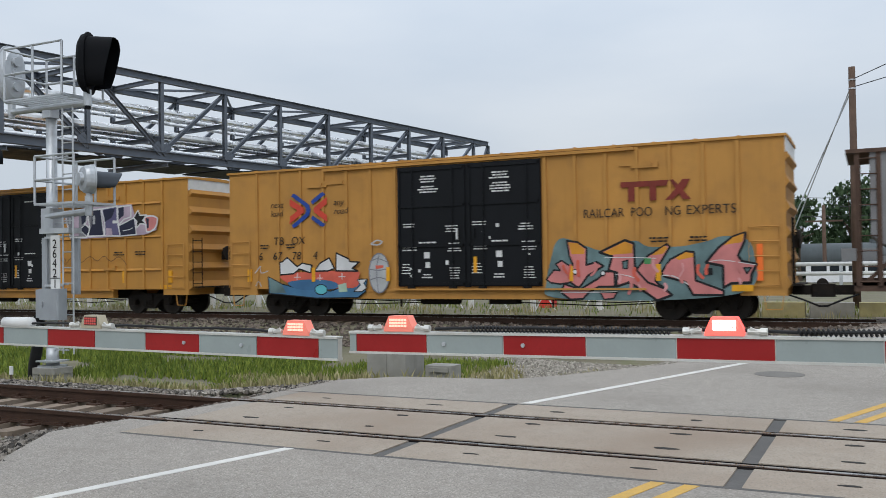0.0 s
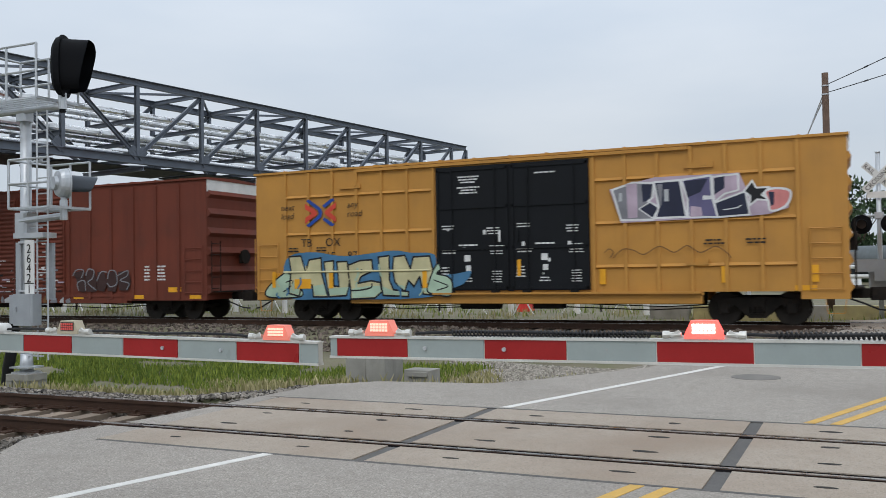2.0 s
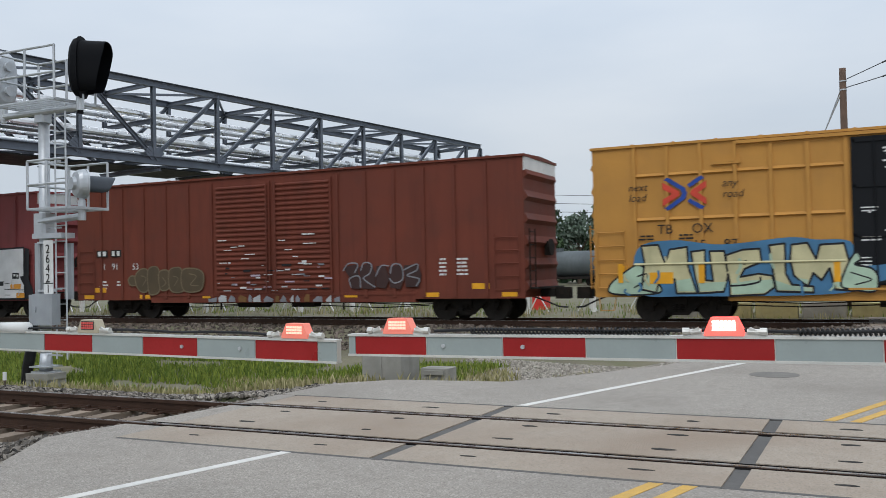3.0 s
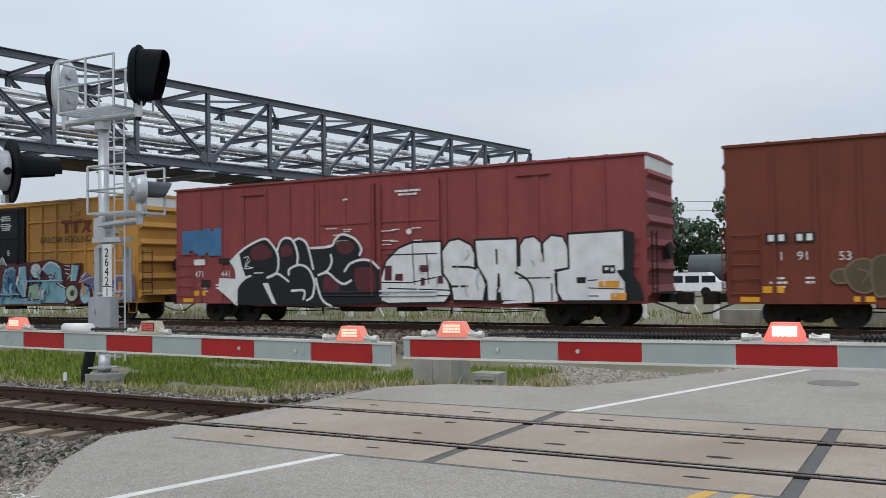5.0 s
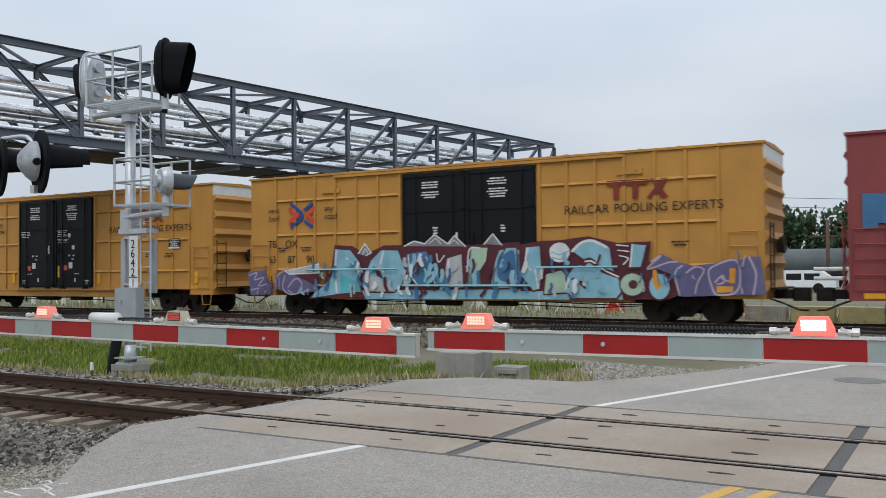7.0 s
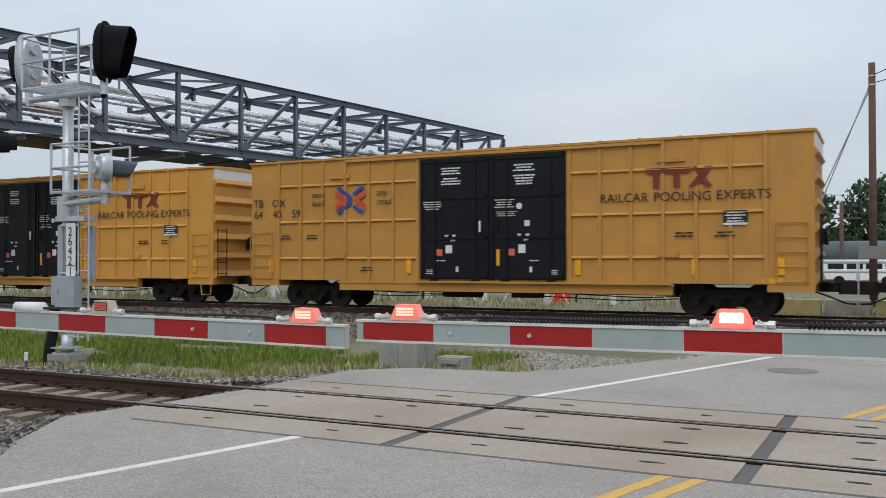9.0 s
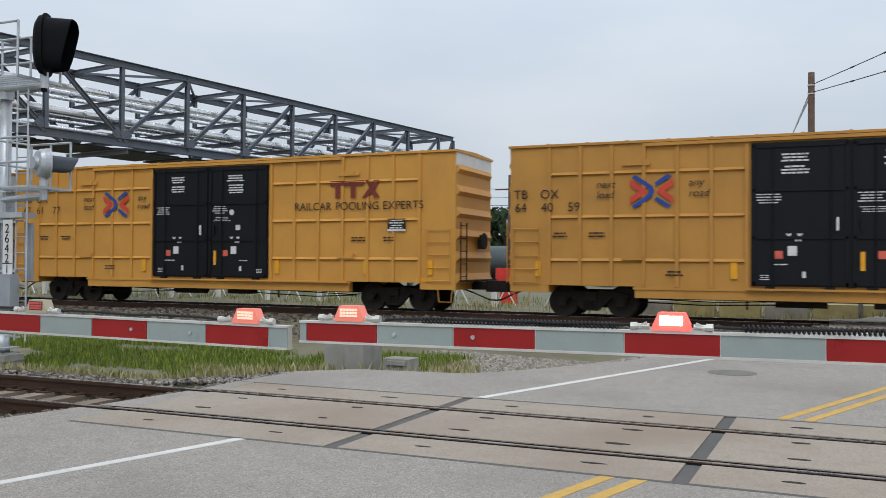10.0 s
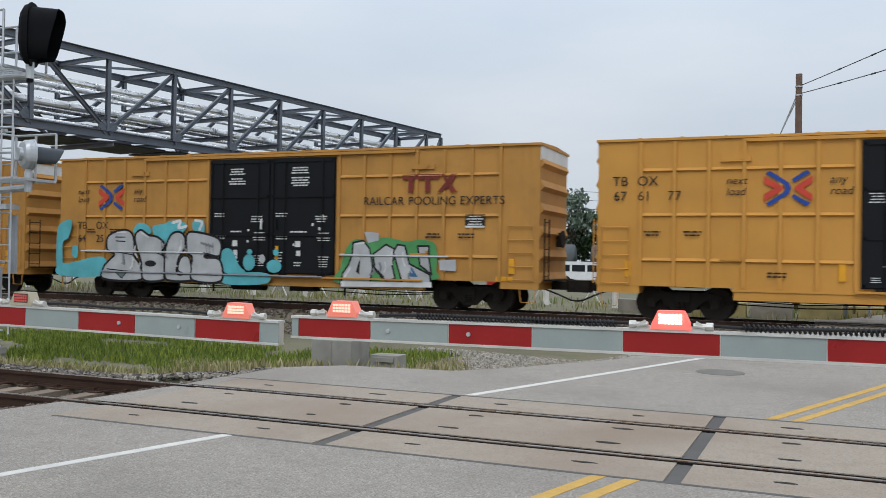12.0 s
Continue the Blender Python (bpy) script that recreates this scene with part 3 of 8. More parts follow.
# ---- pipe bridge ----
def pipe_bridge():
    t = thing("pipe_bridge", "grey steel truss bridge carrying silver pipes over the tracks", "pipe bridge")
    d = Vector((0.16, 0.987, 0)).normalized()
    s = Vector((-d.y, d.x, 0))
    o = Vector((-23.9 - 0.162 * 0.0, 21.48, 0))
    top, bot, bay, wide = 10.29, 6.82, 3.70, 3.6
    i0, i1 = -6, 7
    tail = o + d * (bay * 7 + 1.9)

    def at(i, side, z):
        p = (o + d * bay * i) if i <= 7 else tail
        return p + s * wide * side + Vector((0, 0, z))

    for side in (0, 1):
        for z, h in ((top, 0.30), (bot, 0.36)):
            part("chord", Build().ibeam(at(i0, side, z), at(8, side, z), 0.26, h), TRUSS_STEEL, t)
        for i in range(i0, 9):
            part("post", Build().ibeam(at(i, side, bot + 0.18), at(i, side, top - 0.15), 0.16, 0.20), TRUSS_STEEL, t)
        for i in range(i0, 8):
            a, c = (at(i, side, bot + 0.15), at(i + 1, side, top - 0.12)) if i >= 0 else (at(i + 1, side, bot + 0.15), at(i, side, top - 0.12))
            part("diagonal", Build().ibeam(a, c, 0.15, 0.17), TRUSS_STEEL, t)
            g = a + (c - a).normalized() * 0.35
            part("gusset", Build().bar(a - s * 0.05, g + (g - a) * 0.5 - s * 0.05, 0.03, 0.42), TRUSS_STEEL, t)
    for i in range(i0, 9):
        for z in (top, bot, 7.62, 8.62):
            part("cross_beam", Build().ibeam(at(i, 0, z), at(i, 1, z), 0.14, 0.20), TRUSS_STEEL, t)
        if i < 8:
            a, c = (at(i, 0, top), at(i + 1, 1, top)) if i % 2 else (at(i, 1, top), at(i + 1, 0, top))
            part("brace", Build().bar(a, c, 0.10, 0.10), TRUSS_STEEL, t)
            a, c = (at(i, 0, bot), at(i + 1, 1, bot)) if i % 2 else (at(i, 1, bot), at(i + 1, 0, bot))
            part("brace", Build().bar(a, c, 0.10, 0.10), TRUSS_STEEL, t)
    # pipes and the cable tray under the deck
    for k, (side, z, r) in enumerate(((0.14, 8.93, 0.16), (0.52, 8.95, 0.15), (0.82, 8.90, 0.09), (0.20, 7.92, 0.18), (0.50, 7.90, 0.16), (0.86, 7.88, 0.10), (0.06, 7.10, 0.08), (0.6, 7.12, 0.11))):
        a, c = at(i0, side, z), at(8, side, z)
        b = Build().tube(a, c, r, 12)
        n = int((c - a).length / 0.62)
        for j in range(n):
            q = a + (c - a) * (j / n)
            b.tube(q, q + d * 0.05, r + 0.012, 12)
        part("pipe", b, PIPE, t, "bright banded aluminium pipe jacket", smooth=False)
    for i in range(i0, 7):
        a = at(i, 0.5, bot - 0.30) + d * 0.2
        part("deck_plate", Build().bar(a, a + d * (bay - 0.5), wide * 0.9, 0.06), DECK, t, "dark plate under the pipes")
        if i % 2 == 0:
            a = at(i, -0.12, bot - 0.42)
            part("outrigger", Build().ibeam(a, at(i, 1.1, bot - 0.42), 0.16, 0.2), TRUSS_STEEL, t)
    for i in (i0, 8):
        for side in (0, 1):
            p = at(i, side, 0)
            part("leg", Build().ibeam((p.x, p.y, ground_height(p.x, p.y) - 0.1), (p.x, p.y, bot), 0.35, 0.35), TRUSS_STEEL, t)
    return t


pipe_bridge()


# ---- signal mast between the tracks ----
def signal_mast():
    X, Y = -9.86, 3.5
    t = thing("signal_mast", "galvanised railway signal mast with ladder and platforms on concrete", "railway signal", pose(X, Y, 0))
    g = ground_height(X, Y)
    part("foundation", Build().box(-0.30, 0.30, -0.27, 0.27, -0.36, -0.24, 0.05).box(-0.27, -0.12, -0.25, 0.25, g - 0.1, -0.36).box(0.12, 0.27, -0.25, 0.25, g - 0.1, -0.36).box(-0.08, 0.08, -0.25, 0.2, g - 0.1, -0.36), CONCRETE, t, "weathered concrete pedestal")
    part("base_plate", Build().box(-0.20, 0.20, -0.19, 0.19, -0.24, -0.20).box(-0.24, 0.24, -0.2, 0.2, -0.13, -0.10), GALV, t)
    part("mast", Build().tube((0, 0, -0.2), (0, 0, 4.98), 0.105, 14).tube((0, 0, -0.2), (0, 0, 0.15), 0.13, 14, 0.11), GALV, t, smooth=True)
    # ladder
    b = Build()
    for sx in (0.44, 0.72):
        b.bar((sx, -0.12, 0.05), (sx, -0.12, 5.0), 0.03, 0.055)
    z = 0.2
    while z < 5.0:
        b.tube((0.44, -0.12, z), (0.72, -0.12, z), 0.013, 6)
        z += 0.305
    for z in (0.12, 1.4, 2.6, 3.9):
        b.bar((0, 0, z), (0.58, -0.12, z), 0.03, 0.03)
    part("ladder", b, GALV, t)

    def platform(z, x0, x1, tall, y0=-0.55, y1=0.45):
        deck = part("platform", Build().bar((x0, y0, z), (x0, y1, z), 0.05, 0.05).bar((x1, y0, z), (x1, y1, z), 0.05, 0.05).bar((x0, 0, z - 0.03), (x1, 0, z - 0.03), 0.05, 0.03), GALV, t)
        for k in range(8):
            y = y0 + (y1 - y0) * k / 7
            part("slat", Build().bar((x0, y, z), (x1, y, z), 0.03, 0.035), GALV, deck)
        for x, y in ((x0, y0), (x1, y0), (x0, y1), (x1, y1), ((x0 + x1) / 2, y0), ((x0 + x1) / 2, y1)):
            part("railing_post", Build().tube((x, y, z), (x, y, z + tall), 0.024, 6), GALV, t)
        for f in (0.5, 1.0):
            h = z + tall * f
            for p, q in (((x0, y0, h), (x1, y0, h)), ((x0, y1, h), (x1, y1, h)), ((x0, y0, h), (x0, y1, h))):
                part("railing_bar", Build().tube(p, q, 0.024, 6), GALV, t)

    platform(5.02, -0.66, 0.92, 1.02)
    platform(2.95, 0.18, 1.22, 0.92)
    part("arm", Build().tube((-1.06, -0.1, 4.90), (1.10, -0.1, 4.90), 0.065, 10).tube((1.10, -0.1, 4.84), (1.10, -0.1, 5.15), 0.075, 10).tube((-1.02, -0.1, 4.84), (-1.02, -0.1, 5.15), 0.075, 10).box(-0.13, 0.13, -0.14, 0.1, 4.70, 4.98, 0.03), GALV, t)
    part("arm", Build().tube((0, -0.1, 2.74), (1.12, -0.1, 2.80), 0.07, 10).tube((1.12, -0.1, 2.72), (1.12, -0.1, 3.1), 0.075, 10).box(-0.16, 0.16, -0.16, 0.16, 2.45, 2.9, 0.04), GALV, t)

    def oval(a, w, h, e=0.62):
        c, s2 = math.cos(a), math.sin(a)
        return math.copysign(abs(c) ** e, c) * w, math.copysign(abs(s2) ** e, s2) * h

    def shell(w, h):
        """Shallow domed back of a signal head."""
        n, rings = 28, ((0.03, 0.97), (-0.06, 0.93), (-0.12, 0.78), (-0.14, 0.5))
        v = [(d, p * k, q * k) for d, k in rings for p, q in (oval(2 * math.pi * i / n, w, h, 0.8) for i in range(n))]
        f = [(r * n + i, r * n + (i + 1) % n, (r + 1) * n + (i + 1) % n, (r + 1) * n + i) for r in range(3) for i in range(n)]
        return v, f + [tuple(range(3 * n, 4 * n))]

    def head(x, z, turn, w, h, back, label, deep, shade=SIGNAL_BLACK, hw=0.86):
        """A signal head on its stub, turned about the upright; it faces +x before the turn."""
        hd = part("signal_head", Build().tube((0, 0, -h - 0.28), (0, 0, -h + 0.08), 0.06, 8).add(*shell(w, h)), SIGNAL_BLACK if back is SIGNAL_BLACK else GALV, t, label, at=pose(x, -0.1, z, 0, 0, turn))
        n = 32
        ring = [oval(2 * math.pi * i / n, w, h, 0.75) for i in range(n)]
        v = [(0.03 * k, p, q) for k in (1, 2) for p, q in ring]
        part("backplate", Build().add(v, [tuple(range(n)), tuple(range(n, 2 * n))] + [(i, (i + 1) % n, n + (i + 1) % n, n + i) for i in range(n)]), back, hd)
        n = 26
        v = []
        for k, (sc, dd) in enumerate(((hw, 0.06), (hw * 0.94, deep))):
            for i in range(n + 1):
                a = math.pi * (-0.36 + 1.72 * i / n)
                p, q = oval(a, w * sc, h * sc)
                reach = dd * (1.0 if k == 0 else 0.62 + 0.38 * max(0.0, min(1.0, (q + h) / (1.5 * h))))
                v.append((reach, p, q))
        m = n + 1
        f = [(i, i + 1, m + i + 1, m + i) for i in range(n)]
        hood = Build().add(v, f).add([(p[0], p[1] * 0.96, p[2] * 0.96) for p in v], f)
        part("hood", hood, shade, hd, "sheet metal hood", smooth=True)
        return hd

    head(1.10, 5.66, 26, 0.34, 0.60, SIGNAL_BLACK, "tall black signal head under a deep hood", 0.55)
    head(-1.02, 5.66, 180, 0.30, 0.60, GALV, "signal head seen from its silver back", 0.42, SIGNAL_BLACK, 0.70)
    lower = head(1.12, 3.42, 68, 0.27, 0.29, GALV, "small round signal head with a silver rim", 0.62, HOOD_GREY, 0.56)
    for z, h in ((5.66, 0.6),):
        b = Build()
        for k in (-0.25, 0.0, 0.25):
            b.disc((-0.89, -0.1, z + k), (1, 0, 0), 0.10, 0.07, 14)
        part("lamp_cover", b, GALV, t)
    for k in range(6):
        a = k * math.pi / 3
        part("bolt", Build().tube((-0.02, 0.20 * math.cos(a), 0.20 * math.sin(a)), (0.03, 0.20 * math.cos(a), 0.20 * math.sin(a)), 0.022, 6), SIGNAL_BLACK, lower)
    part("hub", Build().tube((-0.20, 0, 0), (0.0, 0, 0), 0.12, 14, 0.17), GALV, lower)
    # number plate and boxes
    pl = part("number_plate", Build().box(0.19, 0.44, -0.20, -0.185, 1.30, 2.36), WHITE, t, "white plate with black numerals")
    for k, ch in enumerate("2642"):
        letters("numeral", ch, 0.245, 0.245, -0.206, 2.11 - 0.19 * k, INK, pl)
    part("divider", Build().box(0.19, 0.44, -0.206, -0.2, 1.515, 1.53), INK, pl)
    letters("numeral", "1", 0.235, 0.255, -0.206, 1.335, INK, pl)
    for z in (1.36, 2.30):
        part("plate_bracket", Build().box(0.0, 0.5, -0.184, -0.15, z, z + 0.04), GALV, t)
    part("case", Build().box(-0.12, 0.02, -0.16, 0.2, 0.85, 2.32, 0.02), GREY_BOX, t)
    part("case", Build().box(0.46, 0.66, 0.05, 0.12, 1.2, 2.30, 0.01), GREY_BOX, t, "grey sheet beside the ladder")
    part("junction_box", Build().box(0.10, 0.62, -0.42, -0.16, 0.72, 1.32, 0.03).box(0.2, 0.24, -0.45, -0.42, 0.98, 1.08), GREY_BOX, t, "grey steel junction box")
    part("junction_box", Build().box(-0.26, -0.1, -0.2, 0.2, 0.74, 1.30, 0.03), GREY_BOX, t, "grey steel junction box")
    part("cap", Build().box(-0.14, 0.66, -0.2, 0.16, 2.40, 2.50, 0.02), GALV, t)
    part("cable_duct", Build().path([(-0.62, 0.05, g), (-0.58, 0.05, -0.2), (-0.42, 0.03, 0.3), (-0.36, 0.0, 0.78)], 0.11, 10), RUBBER, t, "thick black cable duct", smooth=True)
    return t


signal_mast()


# ---- crossing gates ----
def arm_lamp(parent, x, z, lit):
    k = 0.88
    lamp = part("arm_lamp", Build().prism([(x - 0.100 * k, z), (x + 0.100 * k, z), (x + 0.097 * k, z + 0.022), (x + 0.064 * k, z + 0.095 * k), (x - 0.064 * k, z + 0.095 * k), (x - 0.097 * k, z + 0.022)], -0.04, 0.03), (HOUSING, LENS_RED, LENS_HOT)[lit], parent, ("unlit beige gate lamp", "glowing red gate lamp", "brightly flashing red gate lamp")[lit])
    face = Build()
    for i in range(6):
        for j in range(3):
            cx, cz = x + (-0.05 + 0.02 * i) * k, z + (0.035 + 0.018 * j) * k
            face.box(cx - 0.0065, cx + 0.0065, -0.046, -0.04, cz - 0.006, cz + 0.006)
    if not lit:
        part("lens", Build().box(x - 0.056, x + 0.056, -0.0425, -0.04, z + 0.020, z + 0.074), LED_OFF, lamp)
    part("led_panel", face, (LED_DIM, LED_HOT, LED_FLASH)[lit], lamp)
    b = Build().box(x - 0.15, x + 0.15, -0.03, 0.03, z - 0.012, z + 0.012)
    for s in (-1, 1):
        b.tube((x + s * 0.10, -0.03, z + 0.02), (x + s * 0.155, -0.03, z + 0.018), 0.012, 8).tube((x + s * 0.155, -0.03, z + 0.018), (x + s * 0.185, -0.03, z + 0.018), 0.018, 8)
        b.bar((x + s * 0.11, -0.035, z + 0.035), (x + s * 0.15, -0.035, z + 0.012), 0.012, 0.014)
    part("bracket", b, GATE_EDGE, lamp, "pale metal lamp bracket")


def coil(x0, x1, y, z, r, pitch):
    n = int((x1 - x0) / pitch * 8)
    return [(x0 + (x1 - x0) * i / n, y + r * math.cos(i * math.pi / 4), z + r * math.sin(i * math.pi / 4)) for i in range(n + 1)]


def gate(label, tip, end, m, lamps, stripes, first_red, mast_x, bolts, H, wide, sheath=None):
    g = thing("crossing_gate", label, "crossing gate", m)
    lo, hi = min(tip, end), max(tip, end)
    part("arm", Build().box(lo, hi, -0.022, 0.022, -H, -0.006), GATE_EDGE, g, "hollow aluminium gate arm")
    part("arm_edge", Build().box(lo, hi, -0.034, 0.03, -0.008, 0.004).box(lo, hi, -0.034, 0.03, -H - 0.004, -H + 0.008), GATE_EDGE, g)
    step = -1 if end < tip else 1
    x, red = first_red, True
    cap = sorted((tip, first_red))
    part("stripe", Build().box(cap[0] + 0.003, cap[1], -0.027, -0.022, -H + 0.008, -0.008), GATE_WHITE, g)
    for k in range(stripes):
        a, c = sorted((x, x + step * wide))
        part("stripe", Build().box(a + 0.003, c - 0.003, -0.027, -0.022, -H + 0.008, -0.008), GATE_RED if red else GATE_WHITE, g)
        x += step * wide
        red = not red
    for bx in bolts:
        part("bolt", Build().tube((bx, -0.027, -H / 2), (bx, -0.036, -H / 2), 0.011, 10), GALV, g)
    for lx, lit in lamps:
        arm_lamp(g, lx, 0.006, lit)
    # supply cable along the top of the arm
    rng = random.Random(int(mast_x * 7))
    pts = []
    n = 60
    a0 = lamps[0][0] + step * 0.2
    for i in range(n + 1):
        xx = a0 + (mast_x - a0) * i / n
        pts.append((xx, 0.0 + 0.012 * math.sin(i * 0.9), 0.018 + 0.010 * abs(math.sin(i * 0.37)) + rng.uniform(0, 0.003)))
    part("cable", Build().path(pts, 0.0085, 6), RUBBER, g, "black cable along the arm", smooth=True)
    for c0, c1 in (((0.72, 1.74), (2.3, 3.3)) if step > 0 else ()):
        u, v = sorted((tip + step * c0, tip + step * c1))
        part("coiled_cable", Build().path(coil(u, v, 0.0, 0.022, 0.014, 0.02), 0.005, 5), RUBBER, g, "coiled black cable", smooth=True)
    if sheath is not None:
        part("conduit_cover", Build().tube((sheath - 0.14, -0.01, 0.025), (sheath + 0.12, -0.01, 0.025), 0.035, 12, 0.04), WHITE, g, "white plastic conduit cover", smooth=True)
    # mechanism and mast, past the end of the arm
    base = -m.translation.z
    part("mast", Build().tube((mast_x, 0.2, base), (mast_x, 0.2, base + 3.6), 0.06, 12), GALV, g, smooth=True)
    part("mechanism", Build().box(mast_x - 0.25, mast_x + 0.25, -0.05, 0.45, base + 0.8, base + 1.55, 0.04), GREY_BOX, g)
    part("foundation", Build().box(mast_x - 0.4, mast_x + 0.4, -0.2, 0.6, base - 0.4, base + 0.12, 0.05), CONCRETE, g)
    return g


gate("lowered red and silver striped gate arm with red lamps", 2.197, 9.2, pose(0, -4.82, 1.265, 0, -0.44, 0), [(2.51, 1), (4.19, 2), (5.9, 1)], 16, 2.24, 9.2, (2.775, 3.215), 0.112, 0.433)
gate("lowered red and silver striped exit gate arm with lamps", 2.132, -3.1, pose(0, -4.84, 1.267, 0, 0.45, 0), [(1.862, 1), (0.275, 0), (-1.07, 1)], 11, 2.008, -3.1, (1.04, 1.473), 0.124, 0.427, -0.42)


def flasher():
    """Pair of crossing lamps on the exit gate's mast, seen from behind."""
    t = thing("crossing_flasher", "grey crossing lamps with black hoods on a cross arm", "crossing light", group="crossing lamps")
    y = -4.64
    part("cross_arm", Build().path([(-3.1, y, 2.70), (-1.68, y, 2.70), (-1.60, y, 2.69), (-1.53, y, 2.65), (-1.53, y, 2.58)], 0.017, 10).tube((-1.53, y, 2.58), (-1.53, y, 2.64), 0.028, 12).tube((-2.05, y, 2.58), (-2.05, y, 2.71), 0.022, 12), GALV, t, smooth=True)
    part("conduit", Build().path([(-3.1, y + 0.03, 2.62), (-2.0, y + 0.03, 2.63), (-1.69, y + 0.02, 2.60)], 0.011, 8), GALV, t, smooth=True)
    for x in (-1.51, -2.03):
        c, s = math.cos(radians(68)), math.sin(radians(68))

        def along(d, z=2.49):
            return (x + c * d, y + s * d, z)

        m = 24
        prof = ((-0.120, 0.020), (-0.113, 0.050), (-0.09, 0.085), (-0.05, 0.130), (-0.022, 0.152), (-0.006, 0.158), (0.012, 0.158))
        v = [(x + c * d - s * r * math.cos(2 * math.pi * i / m), y + s * d + c * r * math.cos(2 * math.pi * i / m), 2.49 + r * math.sin(2 * math.pi * i / m)) for d, r in prof for i in range(m)]
        dome = Build().add(v, [(k * m + i, k * m + (i + 1) % m, (k + 1) * m + (i + 1) % m, (k + 1) * m + i) for k in range(6) for i in range(m)] + [tuple(range(m))])
        h = part("lamp", dome, CAST, t, "domed aluminium lamp housing", smooth=True)
        part("latch", Build().box(x - 0.03, x + 0.02, y - 0.02, y + 0.03, 2.24, 2.30, 0.008), GALV, h)
        part("socket", Build().disc((x - 0.02 * c + 0.155 * s, y - 0.02 * s - 0.155 * c, 2.47), (s, -c, 0), 0.028, 0.03, 12), SIGNAL_BLACK, h, "dark cable socket")
        part("backplate", Build().disc(along(0.03), (c, s, 0), 0.25, 0.03, 32), SIGNAL_BLACK, h)
        n = 14
        v = []
        for k, (dd, r) in enumerate(((0.05, 0.15), (0.40, 0.10))):
            for i in range(n + 1):
                a = math.pi * (-0.1 + 1.2 * i / n)
                v.append((x + c * dd - s * r * math.cos(a), y + s * dd + c * r * math.cos(a), 2.49 + r * math.sin(a) + 0.02 * k))
        part("hood", Build().add(v, [(i, i + 1, n + 2 + i, n + 1 + i) for i in range(n)]), SIGNAL_BLACK, h, smooth=True)


flasher()


# ---- the train ----
CARS = []          # (empty, left end on the train, wheelsets)
SHARED = {}


def shared(key, make, material, smooth=False):
    if key not in SHARED:
        SHARED[key] = make().mesh(key.split("|")[0], material, smooth)
    return SHARED[key]


def wheelset_mesh():
    b = Build()
    for s in (-1, 1):
        y = s * 0.752
        b.tube((0, y - 0.065, 0), (0, y + 0.065, 0), 0.457, 30)
        b.tube((0, y - s * 0.085, 0), (0, y - s * 0.06, 0), 0.485, 30)
        b.tube((0, y + s * 0.065, 0), (0, y + s * 0.085, 0), 0.14, 14)
        for k in range(3):
            a = k * 2 * math.pi / 3
            b.tube((0.3 * math.cos(a), y + s * 0.06, 0.3 * math.sin(a)), (0.3 * math.cos(a), y + s * 0.07, 0.3 * math.sin(a)), 0.05, 8)
    return b.tube((0, -1.05, 0), (0, 1.05, 0), 0.08, 12)


def truck_mesh():
    b = Build()
    for s in (-1, 1):
        y = s * 1.0
        b.prism([(-1.12, 0.62), (-1.02, 0.72), (-0.55, 0.78), (0.55, 0.78), (1.02, 0.72), (1.12, 0.62), (1.05, 0.42), (0.80, 0.42), (0.62, 0.58), (0.30, 0.28), (0.22, 0.20), (-0.22, 0.20), (-0.30, 0.28), (-0.62, 0.58), (-0.80, 0.42), (-1.05, 0.42)], y - 0.07, y + 0.07)
        for x in (-0.89, 0.89):
            b.box(x - 0.13, x + 0.13, y - 0.1, y + 0.11, 0.34, 0.6, 0.03)
        for x in (-0.14, 0.0, 0.14):
            for k in range(4):
                b.tube((x, y + s * 0.09, 0.31 + k * 0.06), (x, y + s * 0.09, 0.345 + k * 0.06), 0.062, 8)
    return b.box(-0.2, 0.2, -1.15, 1.15, 0.52, 0.74)


def running_gear(car, L, inset):
    sets = []
    for x in (inset, L - inset):
        t = part("truck", shared("truck", truck_mesh, UNDER), UNDER, car, "black cast steel truck", at=pose(x, 0, 0))
        for dx in (-0.89, 0.89):
            sets.append((part("wheelset", shared("wheelset", wheelset_mesh, WHEEL), WHEEL, t, at=pose(dx, 0, 0.457)), dx))
    for x, s in ((0, -1), (L, 1)):
        b = Build().box(min(x, x + s * 0.55), max(x, x + s * 0.55), -0.13, 0.13, 0.72, 0.98).box(min(x + s * 0.5, x + s * 0.98), max(x + s * 0.5, x + s * 0.98), -0.2, 0.17, 0.66, 1.02, 0.05)
        part("coupler", b, UNDER, car, "dark cast steel coupler")
        part("air_hose", Build().path([(x - s * 0.1, -0.55, 0.75), (x + s * 0.3, -0.5, 0.6), (x + s * 0.7, -0.38, 0.42), (x + s * 0.95, -0.3, 0.40)], 0.028, 6), RUBBER, car, smooth=True)
    b = Build()
    b.box(inset + 1.5, L - inset - 1.5, -0.3, 0.3, 0.55, 0.9)
    b.tube((L * 0.40, -1.0, 0.62), (L * 0.47, -1.0, 0.62), 0.2, 12).box(L * 0.53, L * 0.58, -1.25, -0.8, 0.45, 0.72)
    for y in (-1.15, 1.1):
        b.path([(inset + 1.2, y, 0.50), (L * 0.30, y, 0.44), (L * 0.45, y, 0.52)], 0.018, 5).path([(L * 0.56, y, 0.52), (L * 0.72, y, 0.42), (L - inset - 1.3, y, 0.5)], 0.018, 5)
    for f in (0.36, 0.64):
        b.box(L * f, L * f + 0.05, -1.2, -1.15, 0.35, 0.75)
    part("brake_gear", b, UNDER, car, "dark underframe rods and brake cylinder")
    return sets


